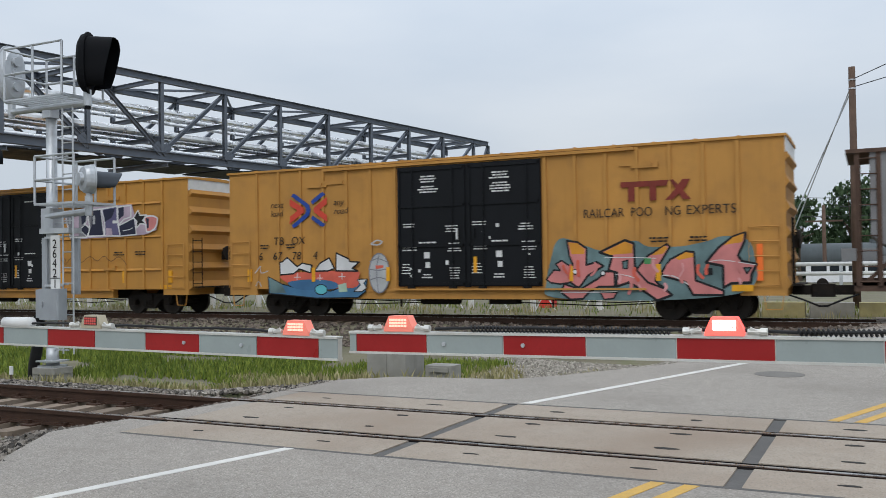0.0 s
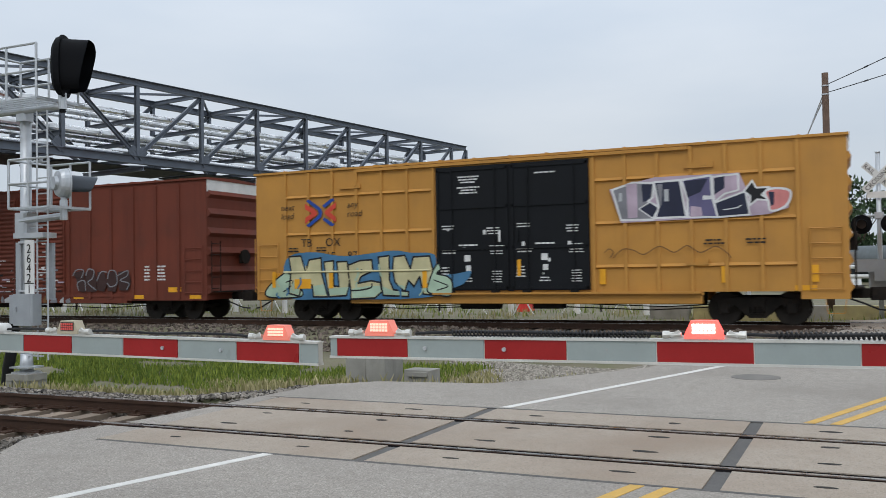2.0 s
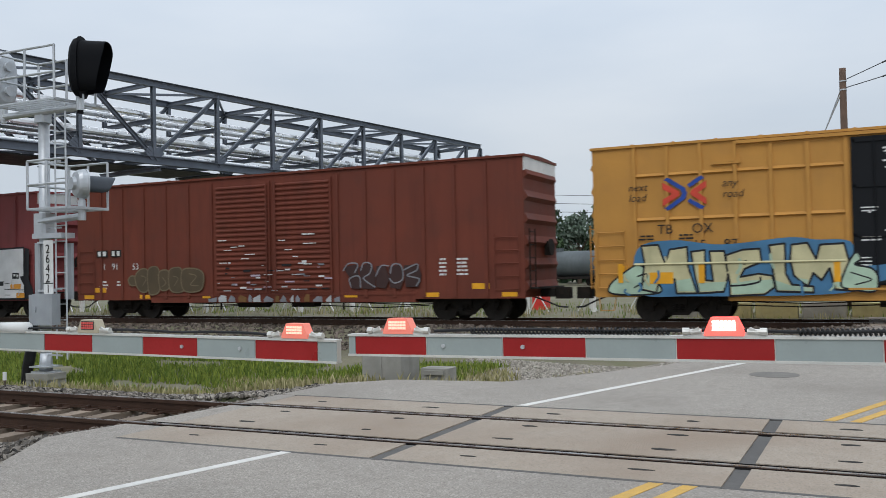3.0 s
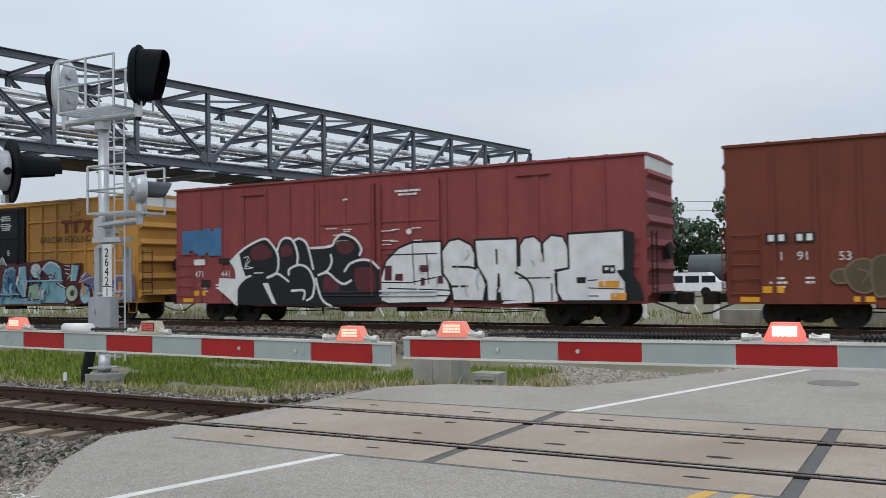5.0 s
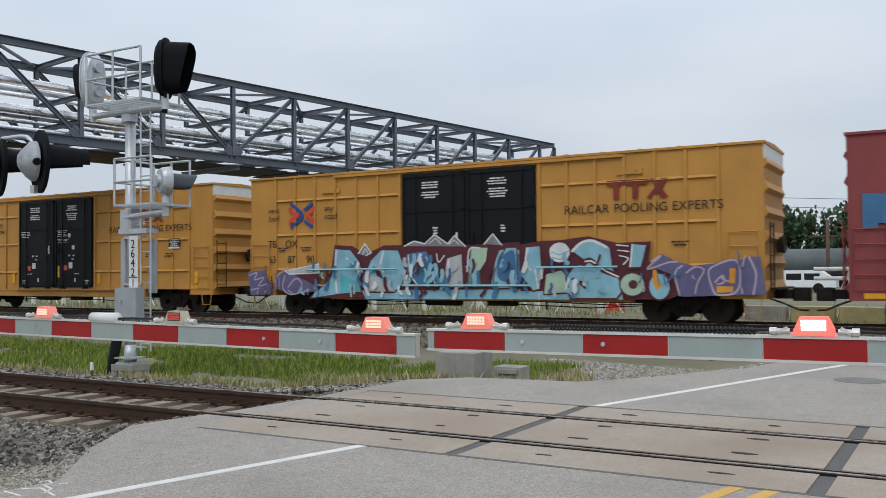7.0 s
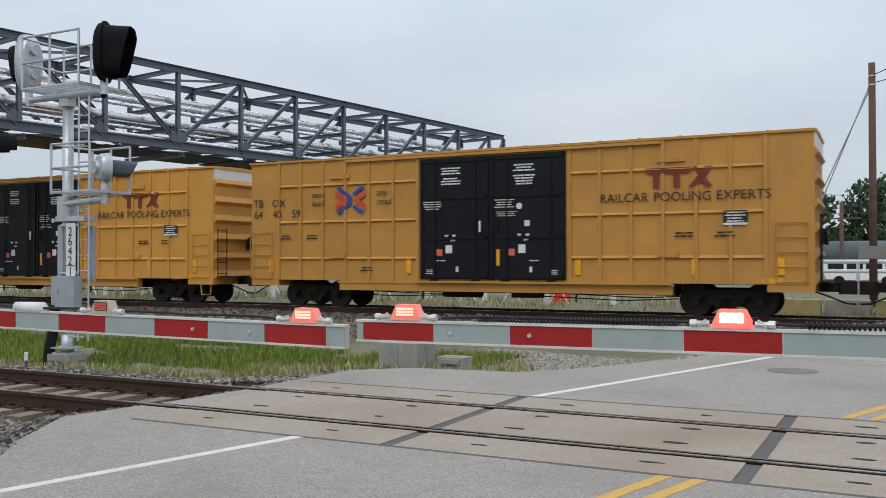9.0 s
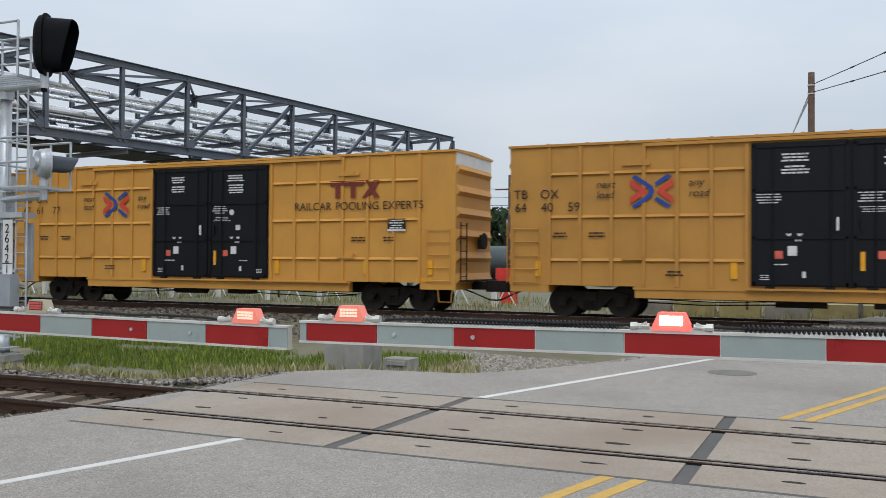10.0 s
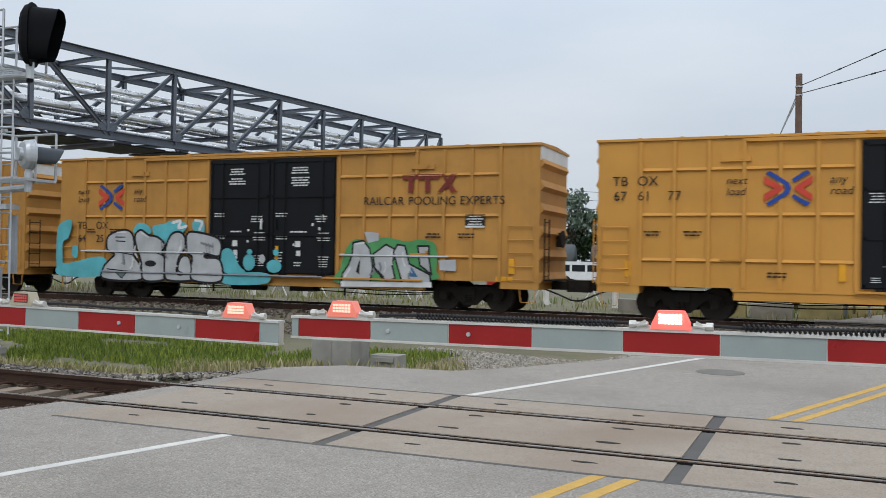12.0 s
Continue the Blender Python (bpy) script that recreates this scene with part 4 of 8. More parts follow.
def bars(b, x, z, w, rows, h, gap, rng, y0, y1):
    """Lines of small stencilling that nobody can read."""
    for k in range(rows):
        c = w * rng.uniform(0.65, 1.0)
        o = (w - c) / 2
        xx = x + o
        while xx < x + o + c - 0.02:
            l = min(rng.uniform(0.06, 0.22), x + o + c - xx)
            b.box(xx, xx + l, y0, y1, z - k * (h + gap) - h, z - k * (h + gap))
            xx += l + 0.025


def grab_ladder(car, material, x0, x1, z0, z1, step, y):
    b = Build()
    z = z0
    while z <= z1:
        b.tube((x0, y, z), (x1, y, z), 0.016, 5)
        z += step
    for x in (x0, x1):
        b.bar((x, y, z0 - 0.05), (x, y, z1 + 0.02), 0.035, 0.02)
    part("ladder", b, material, car)


def car_body(name, label, L, paint, end_x_ribs=6, white_end=True, top=5.11, category="boxcar"):
    car = thing(name, label, category, group="cars of the freight train")
    b = Build()
    b.box(0, L, -1.555, 1.555, 0.95, top)
    b.box(0.0, 1.2, -1.55, 1.55, 0.74, 0.95).box(L - 1.2, L, -1.55, 1.55, 0.74, 0.95)
    part("body", b, paint, car)
    part("side_sill", Build().box(3.75, L - 3.75, -1.56, -1.30, 0.62, 0.95).box(3.75, L - 3.75, 1.30, 1.56, 0.62, 0.95).box(3.7, L - 3.7, -1.59, -1.56, 0.86, 0.93), paint, car)
    r = Build()
    r.add([(-0.06, -1.62, top), (L + 0.06, -1.62, top), (L + 0.06, 0, top + 0.06), (-0.06, 0, top + 0.06), (L + 0.06, 1.62, top), (-0.06, 1.62, top), (-0.06, -1.62, top - 0.07), (L + 0.06, -1.62, top - 0.07), (L + 0.06, 1.62, top - 0.07), (-0.06, 1.62, top - 0.07)],
          [(0, 1, 2, 3), (3, 2, 4, 5), (6, 7, 1, 0), (9, 5, 4, 8), (0, 3, 5, 9, 6), (1, 7, 8, 4, 2), (6, 9, 8, 7)])
    n = 16
    for k in range(1, n):
        x = L * k / n
        r.bar((x, -1.58, top + 0.012), (x, 0, top + 0.072), 0.07, 0.03).bar((x, 1.58, top + 0.012), (x, 0, top + 0.072), 0.07, 0.03)
    part("roof", r, paint, car)
    for s, x in ((-1, 0.0), (1, L)):
        b = Build()
        for k in range(end_x_ribs):
            z = 1.05 + (top - 1.65) * k / (end_x_ribs - 1)
            h = 0.13
            b.add([(x, -1.5, z - h), (x, 1.5, z - h), (x + s * 0.10, -1.42, z), (x + s * 0.10, 1.42, z), (x, -1.5, z + h * 1.6), (x, 1.5, z + h * 1.6)], [(0, 1, 3, 2), (2, 3, 5, 4), (0, 2, 4), (1, 5, 3)])
        part("end_ribs", b, paint, car, "pressed ribs of the end wall")
        if white_end:
            part("end_panel", Build().box(min(x, x + s * 0.03), max(x, x + s * 0.03), -1.53, 1.53, top - 0.50, top - 0.02), WHITE, car, "white top panel of the end wall")
        b = Build()
        for z in (1.15, 1.55, 1.95, 2.35, 2.75):
            b.tube((x + s * 0.14, -1.45, z), (x + s * 0.14, -0.95, z), 0.015, 5)
        b.bar((x + s * 0.14, -1.45, 1.0), (x + s * 0.14, -1.45, 2.85), 0.03, 0.03).bar((x + s * 0.14, -0.95, 1.0), (x + s * 0.14, -0.95, 2.85), 0.03, 0.03)
        part("end_ladder", b, UNDER if s > 0 else paint, car)
    # brake wheel, platform and pipework on the end
    part("brake_wheel", Build().tube((L + 0.16, 0.45, 2.3), (L + 0.22, 0.45, 2.3), 0.27, 16).box(L + 0.02, L + 0.2, 0.3, 0.6, 2.05, 2.5), UNDER, car)
    part("crossover_platform", Build().box(L, L + 0.35, -1.3, 1.3, 1.0, 1.04), UNDER, car)
    return car


def logo(car, x, z, y, s=1.0):
    """Two bent arrows that meet, blue outside red."""
    hw, hz = 0.80 * s, 0.62 * s
    left_blue = [(-0.80, 1.0), (-0.92, 0.82), (-0.84, 0.80), (-0.16, 0.20), (-0.10, 0.0), (-0.16, -0.20), (-0.84, -0.80), (-0.92, -0.82), (-0.80, -1.0), (-0.64, -0.92), (0.04, -0.32), (0.13, 0.0), (0.04, 0.32), (-0.64, 0.92)]
    left_red = [(-1.0, 0.72), (-0.98, 0.30), (-0.56, 0.0), (-0.98, -0.32), (-1.0, -0.74), (-0.24, -0.14), (-0.20, 0.0), (-0.24, 0.14)]
    right_blue = [(0.80, 1.0), (0.64, 0.94), (0.14, 0.50), (0.24, 0.32), (0.84, 0.80), (0.92, 0.82)]
    right_red = [(1.0, 0.72), (0.34, 0.16), (0.26, 0.0), (0.34, -0.16), (1.0, -0.74), (0.98, -0.34), (0.62, 0.0), (0.98, 0.30)]
    shapes = ((left_blue, LOGO_BLUE), (left_red, LOGO_RED), (right_blue, LOGO_BLUE), ([(u, -v) for u, v in right_blue[::-1]], LOGO_BLUE), (right_red, LOGO_RED))
    for pts, m in shapes:
        part("emblem", Build().prism([(x + u * hw, z + v * hz) for u, v in pts], y, y + 0.003), m, car)


def owner_mark(car, x, z, y, m, wide, tall):
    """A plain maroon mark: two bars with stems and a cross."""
    b = Build()

    def at(*pts):
        return [(x + px * wide, z + pz * tall) for px, pz in pts]

    b.prism(at((0, 0.72), (0.66, 0.72), (0.70, 1.0), (0, 1.0)), y, y + 0.003)
    for sx in (0.11, 0.42):
        b.prism(at((sx, 0), (sx + 0.095, 0), (sx + 0.095, 0.72), (sx, 0.72)), y, y + 0.003)
    b.prism(at((0.64, 0), (0.74, 0), (0.80, 0.18), (0.90, 0.48), (0.995, 1.0), (0.88, 1.0), (0.80, 0.60)), y - 0.002, y + 0.001)
    b.prism(at((0.705, 1.0), (0.76, 1.0), (1.0, 0.0), (0.885, 0.0)), y - 0.004, y - 0.002)
    part("emblem", b, m, car, "maroon block emblem")


def plug_doors(car, L, rng, seed_marks, paint):
    c = L / 2
    w = 2.46
    for k in (-1, 1):
        x0, x1 = (c - w, c - 0.03) if k < 0 else (c + 0.03, c + w)
        d = part("door", Build().box(x0, x1, -1.625, -1.5, 1.02, 4.88), BLACK, car, "black sliding plug door")
        b = Build()
        for z in (1.10, 2.32, 3.60, 4.78):
            b.box(x0 + 0.04, x1 - 0.04, -1.66, -1.625, z - 0.04, z + 0.04)
        for x in (x0 + 0.06, x1 - 0.06):
            b.box(x - 0.04, x + 0.04, -1.66, -1.625, 1.06, 4.84)
        part("door_frame", b, BLACK, d)
        b = Build()
        for x in (x0 + 0.55, x1 - 0.45):
            b.tube((x, -1.675, 1.0), (x, -1.675, 4.82), 0.022, 6)
        part("lock_rod", b, BLACK, d)
        b = Build()
        y0, y1 = -1.628, -1.6255
        bars(b, x0 + 0.74, 4.57, 0.72, 3 if seed_marks != "b" or k < 0 else 1, 0.045, 0.04, rng, y0, y1)
        if seed_marks != "b" or k < 0:
            bars(b, x0 + 0.74, 4.24, 0.74, 3 if k < 0 else 4, 0.045, 0.04, rng, y0, y1)
        if seed_marks in "deg":
            bars(b, x0 + 0.12, 3.50, 0.66, 4, 0.03, 0.045, rng, y0, y1)
            for x in (x0 + 0.95, x0 + 1.22):
                b.bar((x - 0.06, y1, 2.33), (x + 0.06, y1, 2.43), 0.005, 0.04).bar((x - 0.06, y1, 2.43), (x + 0.06, y1, 2.33), 0.005, 0.04)
            bars(b, x0 + 1.08, 2.27, 0.2, 1, 0.05, 0.04, rng, y0, y1)
            bars(b, x0 + (0.2 if k < 0 else 1.95), 1.32, 0.28, 3, 0.025, 0.03, rng, y0, y1)
            bars(b, x0 + 0.5 if k < 0 else x0 + 1.2, 1.62, 0.5, 1, 0.03, 0.03, rng, y0, y1)
            b.box(x0 + 1.28, x0 + 1.37, y0, y1, 1.25, 1.42)
            if k > 0:
                bars(b, x0 + 0.15, 3.12, 0.75, 3, 0.02, 0.04, rng, y0, y1)
                b.disc((x0 + 0.95, y0, 3.28), (0, 1, 0), 0.10, 0.002, 16)
                b.box(x0 + 1.12, x0 + 1.30, y0, y1, 2.66, 2.84)
            part("tag", Build().box(x0 + 0.92, x0 + 1.15, -1.630, -1.6255, 1.84, 2.10), STENCIL, d, "white paper tag")
            part("tag", Build().box(x0 + 0.60, x0 + 0.80, -1.630, -1.6255, 1.76, 1.97), SP["salmon"], d, "red square tag")
        elif seed_marks != "c":
            bars(b, x0 + 0.15, 3.05, 0.5, 2, 0.035, 0.05, rng, y0, y1)
            bars(b, x1 - 0.75, 2.95, 0.5, 3, 0.035, 0.05, rng, y0, y1)
            bars(b, x0 + 0.15, 2.30, 0.55, 2, 0.04, 0.05, rng, y0, y1)
            bars(b, x0 + 0.75, 2.45, 0.65, 2, 0.05, 0.04, rng, y0, y1)
            bars(b, x1 - 0.65, 2.40, 0.5, 4, 0.03, 0.05, rng, y0, y1)
            bars(b, x0 + 0.12, 1.75, 0.35, 4, 0.035, 0.06, rng, y0, y1)
            bars(b, x1 - 0.6, 1.62, 0.4, 5, 0.03, 0.05, rng, y0, y1)
            bars(b, x0 + 0.85, 1.42, 0.4, 2, 0.04, 0.05, rng, y0, y1)
            b.box(x0 + 0.95, x0 + 1.15, y0, y1, 1.92, 2.12).box(x0 + 1.0, x0 + 1.16, y0, y1, 1.62, 1.80)
            for _ in range(4):
                x, z, w2 = rng.uniform(x0 + 0.3, x1 - 0.4), rng.uniform(1.3, 2.9), rng.uniform(0.05, 0.11)
                b.box(x, x + w2, y0, y1, z, z + w2 * rng.uniform(0.8, 1.6))
        else:
            bars(b, x0 + 1.2, 3.05, 0.2, 3, 0.05, 0.04, rng, y0, y1)
        part("stencil", b, STENCIL, d, "small white stencilled lines")["kind"] = "stuff"
        part("lock_handle", Build().box(x1 - 0.32 if k < 0 else x0 + 0.2, x1 - 0.26 if k < 0 else x0 + 0.26, -1.70, -1.66, 2.5, 2.85), STENCIL if k < 0 else BLACK, d)
        for rx in (x0 + 0.35, x1 - 0.6):
            part("roller", Build().box(rx, rx + 0.25, -1.66, -1.5, 0.90, 1.02), UNDER, d)
    part("door_track", Build().box(c - 5.3, c + 5.3, -1.66, -1.56, 4.93, 5.02), paint, car, "upper rail of the sliding doors")
    part("door_track", Build().box(c - 2.6, c + 5.6, -1.69, -1.56, 0.90, 0.955), paint, car, "lower rail of the sliding doors")
    part("door_seam", Build().box(c - 0.10, c + 0.10, -1.612, -1.54, 1.0, 4.86), BLACK, car, "dark seam between the doors")
    part("reflector", Build().box(c + 0.22, c + 0.33, -1.632, -1.6255, 1.45, 1.95), REFLEX, car)


def yellow_boxcar(label, grid, paint, marks, number, seed, L=18.72, logo_x=3.41, mark_low=True, owner=True):
    rng = random.Random(seed)
    car = car_body("boxcar", label, L, paint)
    c, w, top = L / 2, 2.46, 5.02
    plate = -1.555
    post = shared("side_post|%d" % grid + paint.name, lambda: Build().prism([(-0.05, 0.95), (0.05, 0.95), (0.05, top), (-0.05, top)], -1.608, -1.55), paint)
    xs = [1.22 + (c - w - 0.12 - 1.22) * k / 6 for k in range(7)]
    xs = xs + [L - x for x in xs]
    for x in xs:
        part("side_post", post, paint, car, at=pose(x, 0, 0))
    if grid:
        step = xs[1] - xs[0]
        rib = shared("side_rib|" + paint.name, lambda: Build().add([(0.06, -1.555, 0.09), (step - 0.06, -1.555, 0.09), (0.06, -1.625, 0.01), (step - 0.06, -1.625, 0.01), (0.06, -1.555, -0.03), (step - 0.06, -1.555, -0.03)], [(0, 1, 3, 2), (2, 3, 5, 4), (0, 2, 4), (1, 5, 3)]), paint)
        for k in range(6):
            for x in (xs[k], L - xs[k] - step):
                for z in (4.18, 2.92, 1.66):
                    part("side_rib", rib, paint, car, at=pose(x, 0, z))
    else:
        for x0 in (xs[0], L - xs[6]):
            part("side_rib", Build().box(xs[3] - 0.1 if x0 < c else L - xs[3] - 0.5, xs[3] + 0.8 if x0 < c else L - xs[3] + 0.4, -1.60, -1.555, 4.48, 4.60), paint, car)
    for bx in (3.38, L - 4.16):
        part("tie_bracket", Build().box(bx, bx + 0.78, -1.625, -1.55, 4.40, 4.46).box(bx + 0.52, bx + 0.60, -1.64, -1.55, 4.46, 4.54).box(bx, bx + 0.78, -1.60, -1.55, 4.46, 4.56), paint, car)
        if grid:
            part("tie_bracket", Build().box(bx, bx + 0.62, -1.64, -1.55, 1.70, 1.78).box(bx + 0.54, bx + 0.62, -1.66, -1.55, 1.78, 1.86), paint, car)
    plug_doors(car, L, rng, marks, paint)
    for x0 in (0.12, L - 0.95):
        grab_ladder(car, paint, x0, x0 + 0.8, 1.02, 2.65, 0.40, -1.62)
    for x in (0.1, L - 0.6):
        part("step", Build().bar((x, -1.52, 0.75), (x + 0.05, -1.52, 0.36), 0.04, 0.02).bar((x + 0.5, -1.52, 0.75), (x + 0.45, -1.52, 0.36), 0.04, 0.02).bar((x + 0.05, -1.52, 0.36), (x + 0.45, -1.52, 0.36), 0.04, 0.02), paint, car)
    y = plate - 0.0545
    # markings
    logo(car, logo_x, 3.65, y, 0.76 if grid else 0.96)
    letters("lettering", "next\nload", 0.30, logo_x - 1.58, y, 3.78, INK, car, 0.2)
    letters("lettering", "any\nroad", 0.30, logo_x + 1.02, y, 3.78, INK, car, 0.2)
    a, d2, z, z2 = number
    for row, zz in ((a, z), (d2, z2)):
        for txt, x in row:
            letters("lettering", txt, 0.38, x, y, zz, INK, car, 0.1 if not grid else 0)
    mx = L - 4.47
    if owner:
        owner_mark(car, mx, 3.67 if grid else 3.45, y, MAROON, 1.86 if grid else 2.0, 0.57)
        words = (("RAILCAR", -1.37, 1.44), ("POOLING", 0.21, 1.60), ("EXPERTS", 1.95, 1.44)) if grid else (("RAILCAR", -1.13, 1.23), ("POO", 0.28, 0.62), ("NG", 1.25, 0.45), ("EXPERTS", 1.85, 1.35))
        for txt, x, ww in words:
            letters("lettering", txt, 0.37, mx + x, y, 3.29 if grid else 3.02, INK, car, 0, width=ww)
    b = Build()
    for x, z2, ww in ((1.3, 2.5, 0.5), (2.4, 2.5, 0.5), (mx + 0.8, 2.4, 0.55), (mx + 1.9, 2.4, 0.55), (4.6, 1.4, 0.5)):
        bars(b, x, z2, ww, 2, 0.045, 0.05, rng, y, y + 0.003)
    part("stencil", b, INK, car, "small dark stencilled lines")["kind"] = "stuff"
    b = Build()
    for x, z2 in ((0.80, 1.2), (6.36, 1.2), (12.1, 1.18), (15.5, 1.2), (L - 0.92, 1.2)):
        part("reflector", Build().box(x, x + 0.17, -1.606, -1.556, z2, z2 + 0.45), REFLEX, car)
    part("placard", Build().box(L - 1.34, L - 0.80, -1.565, -1.556, 0.97, 1.11), REFLEX, car, "yellow warning placard")
    if mark_low:
        p = part("id_panel", Build().box(L - 2.33, L - 1.69, y - 0.002, y + 0.003, 2.58, 2.98), INK, car, "black data panel with white lines")
        b = Build()
        bars(b, L - 2.28, 2.94, 0.54, 4, 0.035, 0.045, rng, y - 0.005, y - 0.002)
        b.box(L - 2.33, L - 1.69, y - 0.004, y - 0.002, 2.58, 2.64)
        part("id_text", b, STENCIL, p)["kind"] = "stuff"
    sets = running_gear(car, L, 2.35)
    return car, sets


def ribbed_boxcar(label, paint, L, door, seed, posts=15):
    rng = random.Random(seed)
    car = car_body("boxcar", label, L, paint, top=5.13 if door == "corrugated" else 5.14)
    c = L / 2
    w = 2.46
    post = shared("side_post|" + paint.name, lambda: Build().prism([(-0.06, 0.78), (0.06, 0.78), (0.06, 4.95), (-0.06, 4.95)], -1.60, -1.55), paint)
    n = 6
    for k in range(n):
        x = 1.25 + (c - w - 0.2 - 1.25) * k / (n - 1)
        part("side_post", post, paint, car, at=pose(x, 0, 0))
        part("side_post", post, paint, car, at=pose(L - x, 0, 0))
    part("side_skirt", Build().box(0.0, L, -1.562, -1.50, 0.72, 0.98), paint, car)
    for k in (-1, 1):
        x0, x1 = (c - w, c - 0.06) if k < 0 else (c + 0.06, c + w)
        d = part("door", Build().box(x0, x1, -1.62, -1.5, 0.95, 4.85), paint, car, "corrugated sliding door" if door == "corrugated" else "sliding door")
        b = Build()
        if door == "corrugated":
            nn = 22
            for j in range(nn):
                z = 1.05 + 3.75 * j / nn
                b.add([(x0 + 0.08, -1.62, z), (x1 - 0.08, -1.62, z), (x0 + 0.08, -1.665, z + 0.05), (x1 - 0.08, -1.665, z + 0.05), (x0 + 0.08, -1.665, z + 0.09), (x1 - 0.08, -1.665, z + 0.09), (x0 + 0.08, -1.62, z + 0.13), (x1 - 0.08, -1.62, z + 0.13)], [(0, 1, 3, 2), (2, 3, 5, 4), (4, 5, 7, 6)])
        else:
            for z in (1.7, 2.6, 3.5):
                b.box(x0 + 0.05, x1 - 0.05, -1.65, -1.62, z - 0.04, z + 0.04)
            for x in (x0 + 0.05, (x0 + x1) / 2, x1 - 0.05):
                b.box(x - 0.05, x + 0.05, -1.655, -1.62, 0.98, 4.82)
        part("door_ribs", b, paint, d)
        part("lock_rod", Build().tube((x1 - 0.12 if k < 0 else x0 + 0.14, -1.68, 1.0), (x1 - 0.12 if k < 0 else x0 + 0.14, -1.68, 4.8), 0.03, 6), paint, d)
        b = Build()
        for _ in range(7):
            bars(b, rng.uniform(x0 + 0.1, x1 - 1.0), rng.uniform(1.9, 3.0) if door == "corrugated" else rng.uniform(2.7, 3.4), rng.uniform(0.25, 0.6), 1, 0.035, 0.04, rng, -1.672, -1.668)
        part("stencil", b, STENCIL, d, "small white stencilled lines")["kind"] = "stuff"
    for x0 in (0.12, L - 0.95):
        grab_ladder(car, paint, x0, x0 + 0.8, 1.0, 2.7, 0.40, -1.62)
    b = Build()
    for x in (0.35, 3.2, 6.2, L - 6.4, L - 3.4, L - 0.75):
        part("reflector", Build().box(x, x + 0.5, -1.575, -1.56, 0.78, 0.92), REFLEX, car)
    for x in (0.9, L - 1.75):
        part("placard", Build().box(x, x + 0.58, -1.565, -1.556, 1.02, 1.2), REFLEX, car, "yellow warning placard")
    b = Build()
    for x, z, ww, rows in ((L - 2.9, 2.0, 0.3, 5), (L - 2.3, 2.0, 0.45, 5), (1.1, 1.45, 0.5, 3), (2.0, 1.45, 0.3, 2)):
        bars(b, x, z, ww, rows, 0.06, 0.06, rng, -1.560, -1.557)
    part("stencil", b, STENCIL, car, "small white stencilled lines")["kind"] = "stuff"
    sets = running_gear(car, L, 2.15)
    return car, sets


# ---- painted graffiti: filled letters and lines, coat over coat ----
def ribbon(b, pts, w, y, grow=0.00015, sides=14, turn=0.0):
    """A flat painted stroke with round ends and joints; each pass of the can lies a little over the last."""
    k = 0
    for (x0, z0), (x1, z1) in zip(pts, pts[1:]):
        l = math.hypot(x1 - x0, z1 - z0) or 1e-6
        ox, oz = -(z1 - z0) / l * w / 2, (x1 - x0) / l * w / 2
        yy = y - grow * k
        b.add([(x0 - ox, yy, z0 - oz), (x1 - ox, yy, z1 - oz), (x1 + ox, yy, z1 + oz), (x0 + ox, yy, z0 + oz)], [(0, 1, 2, 3)])
        k += 1
    n = sides
    for x, z in pts:
        yy = y - grow * k
        b.add([(x + math.cos(2 * math.pi * j / n + turn) * w / 2, yy, z + math.sin(2 * math.pi * j / n + turn) * w / 2) for j in range(n)], [tuple(range(n))])
        k += 1


def curved(pts, closed):
    """A smooth line through a few points."""
    n = len(pts)
    out = []
    for i in range(n if closed else n - 1):
        if closed:
            a, b, c, d = (pts[(i + k) % n] for k in (-1, 0, 1, 2))
        else:
            a, b, c, d = (pts[max(0, min(n - 1, i + k))] for k in (-1, 0, 1, 2))
        for k in range(5):
            t = k / 5
            out.append(tuple(0.5 * (2 * b[q] + (c[q] - a[q]) * t + (2 * a[q] - 5 * b[q] + 4 * c[q] - d[q]) * t * t + (3 * b[q] - a[q] - 3 * c[q] + d[q]) * t ** 3) for q in (0, 1)))
    return out if closed else out + [pts[-1]]


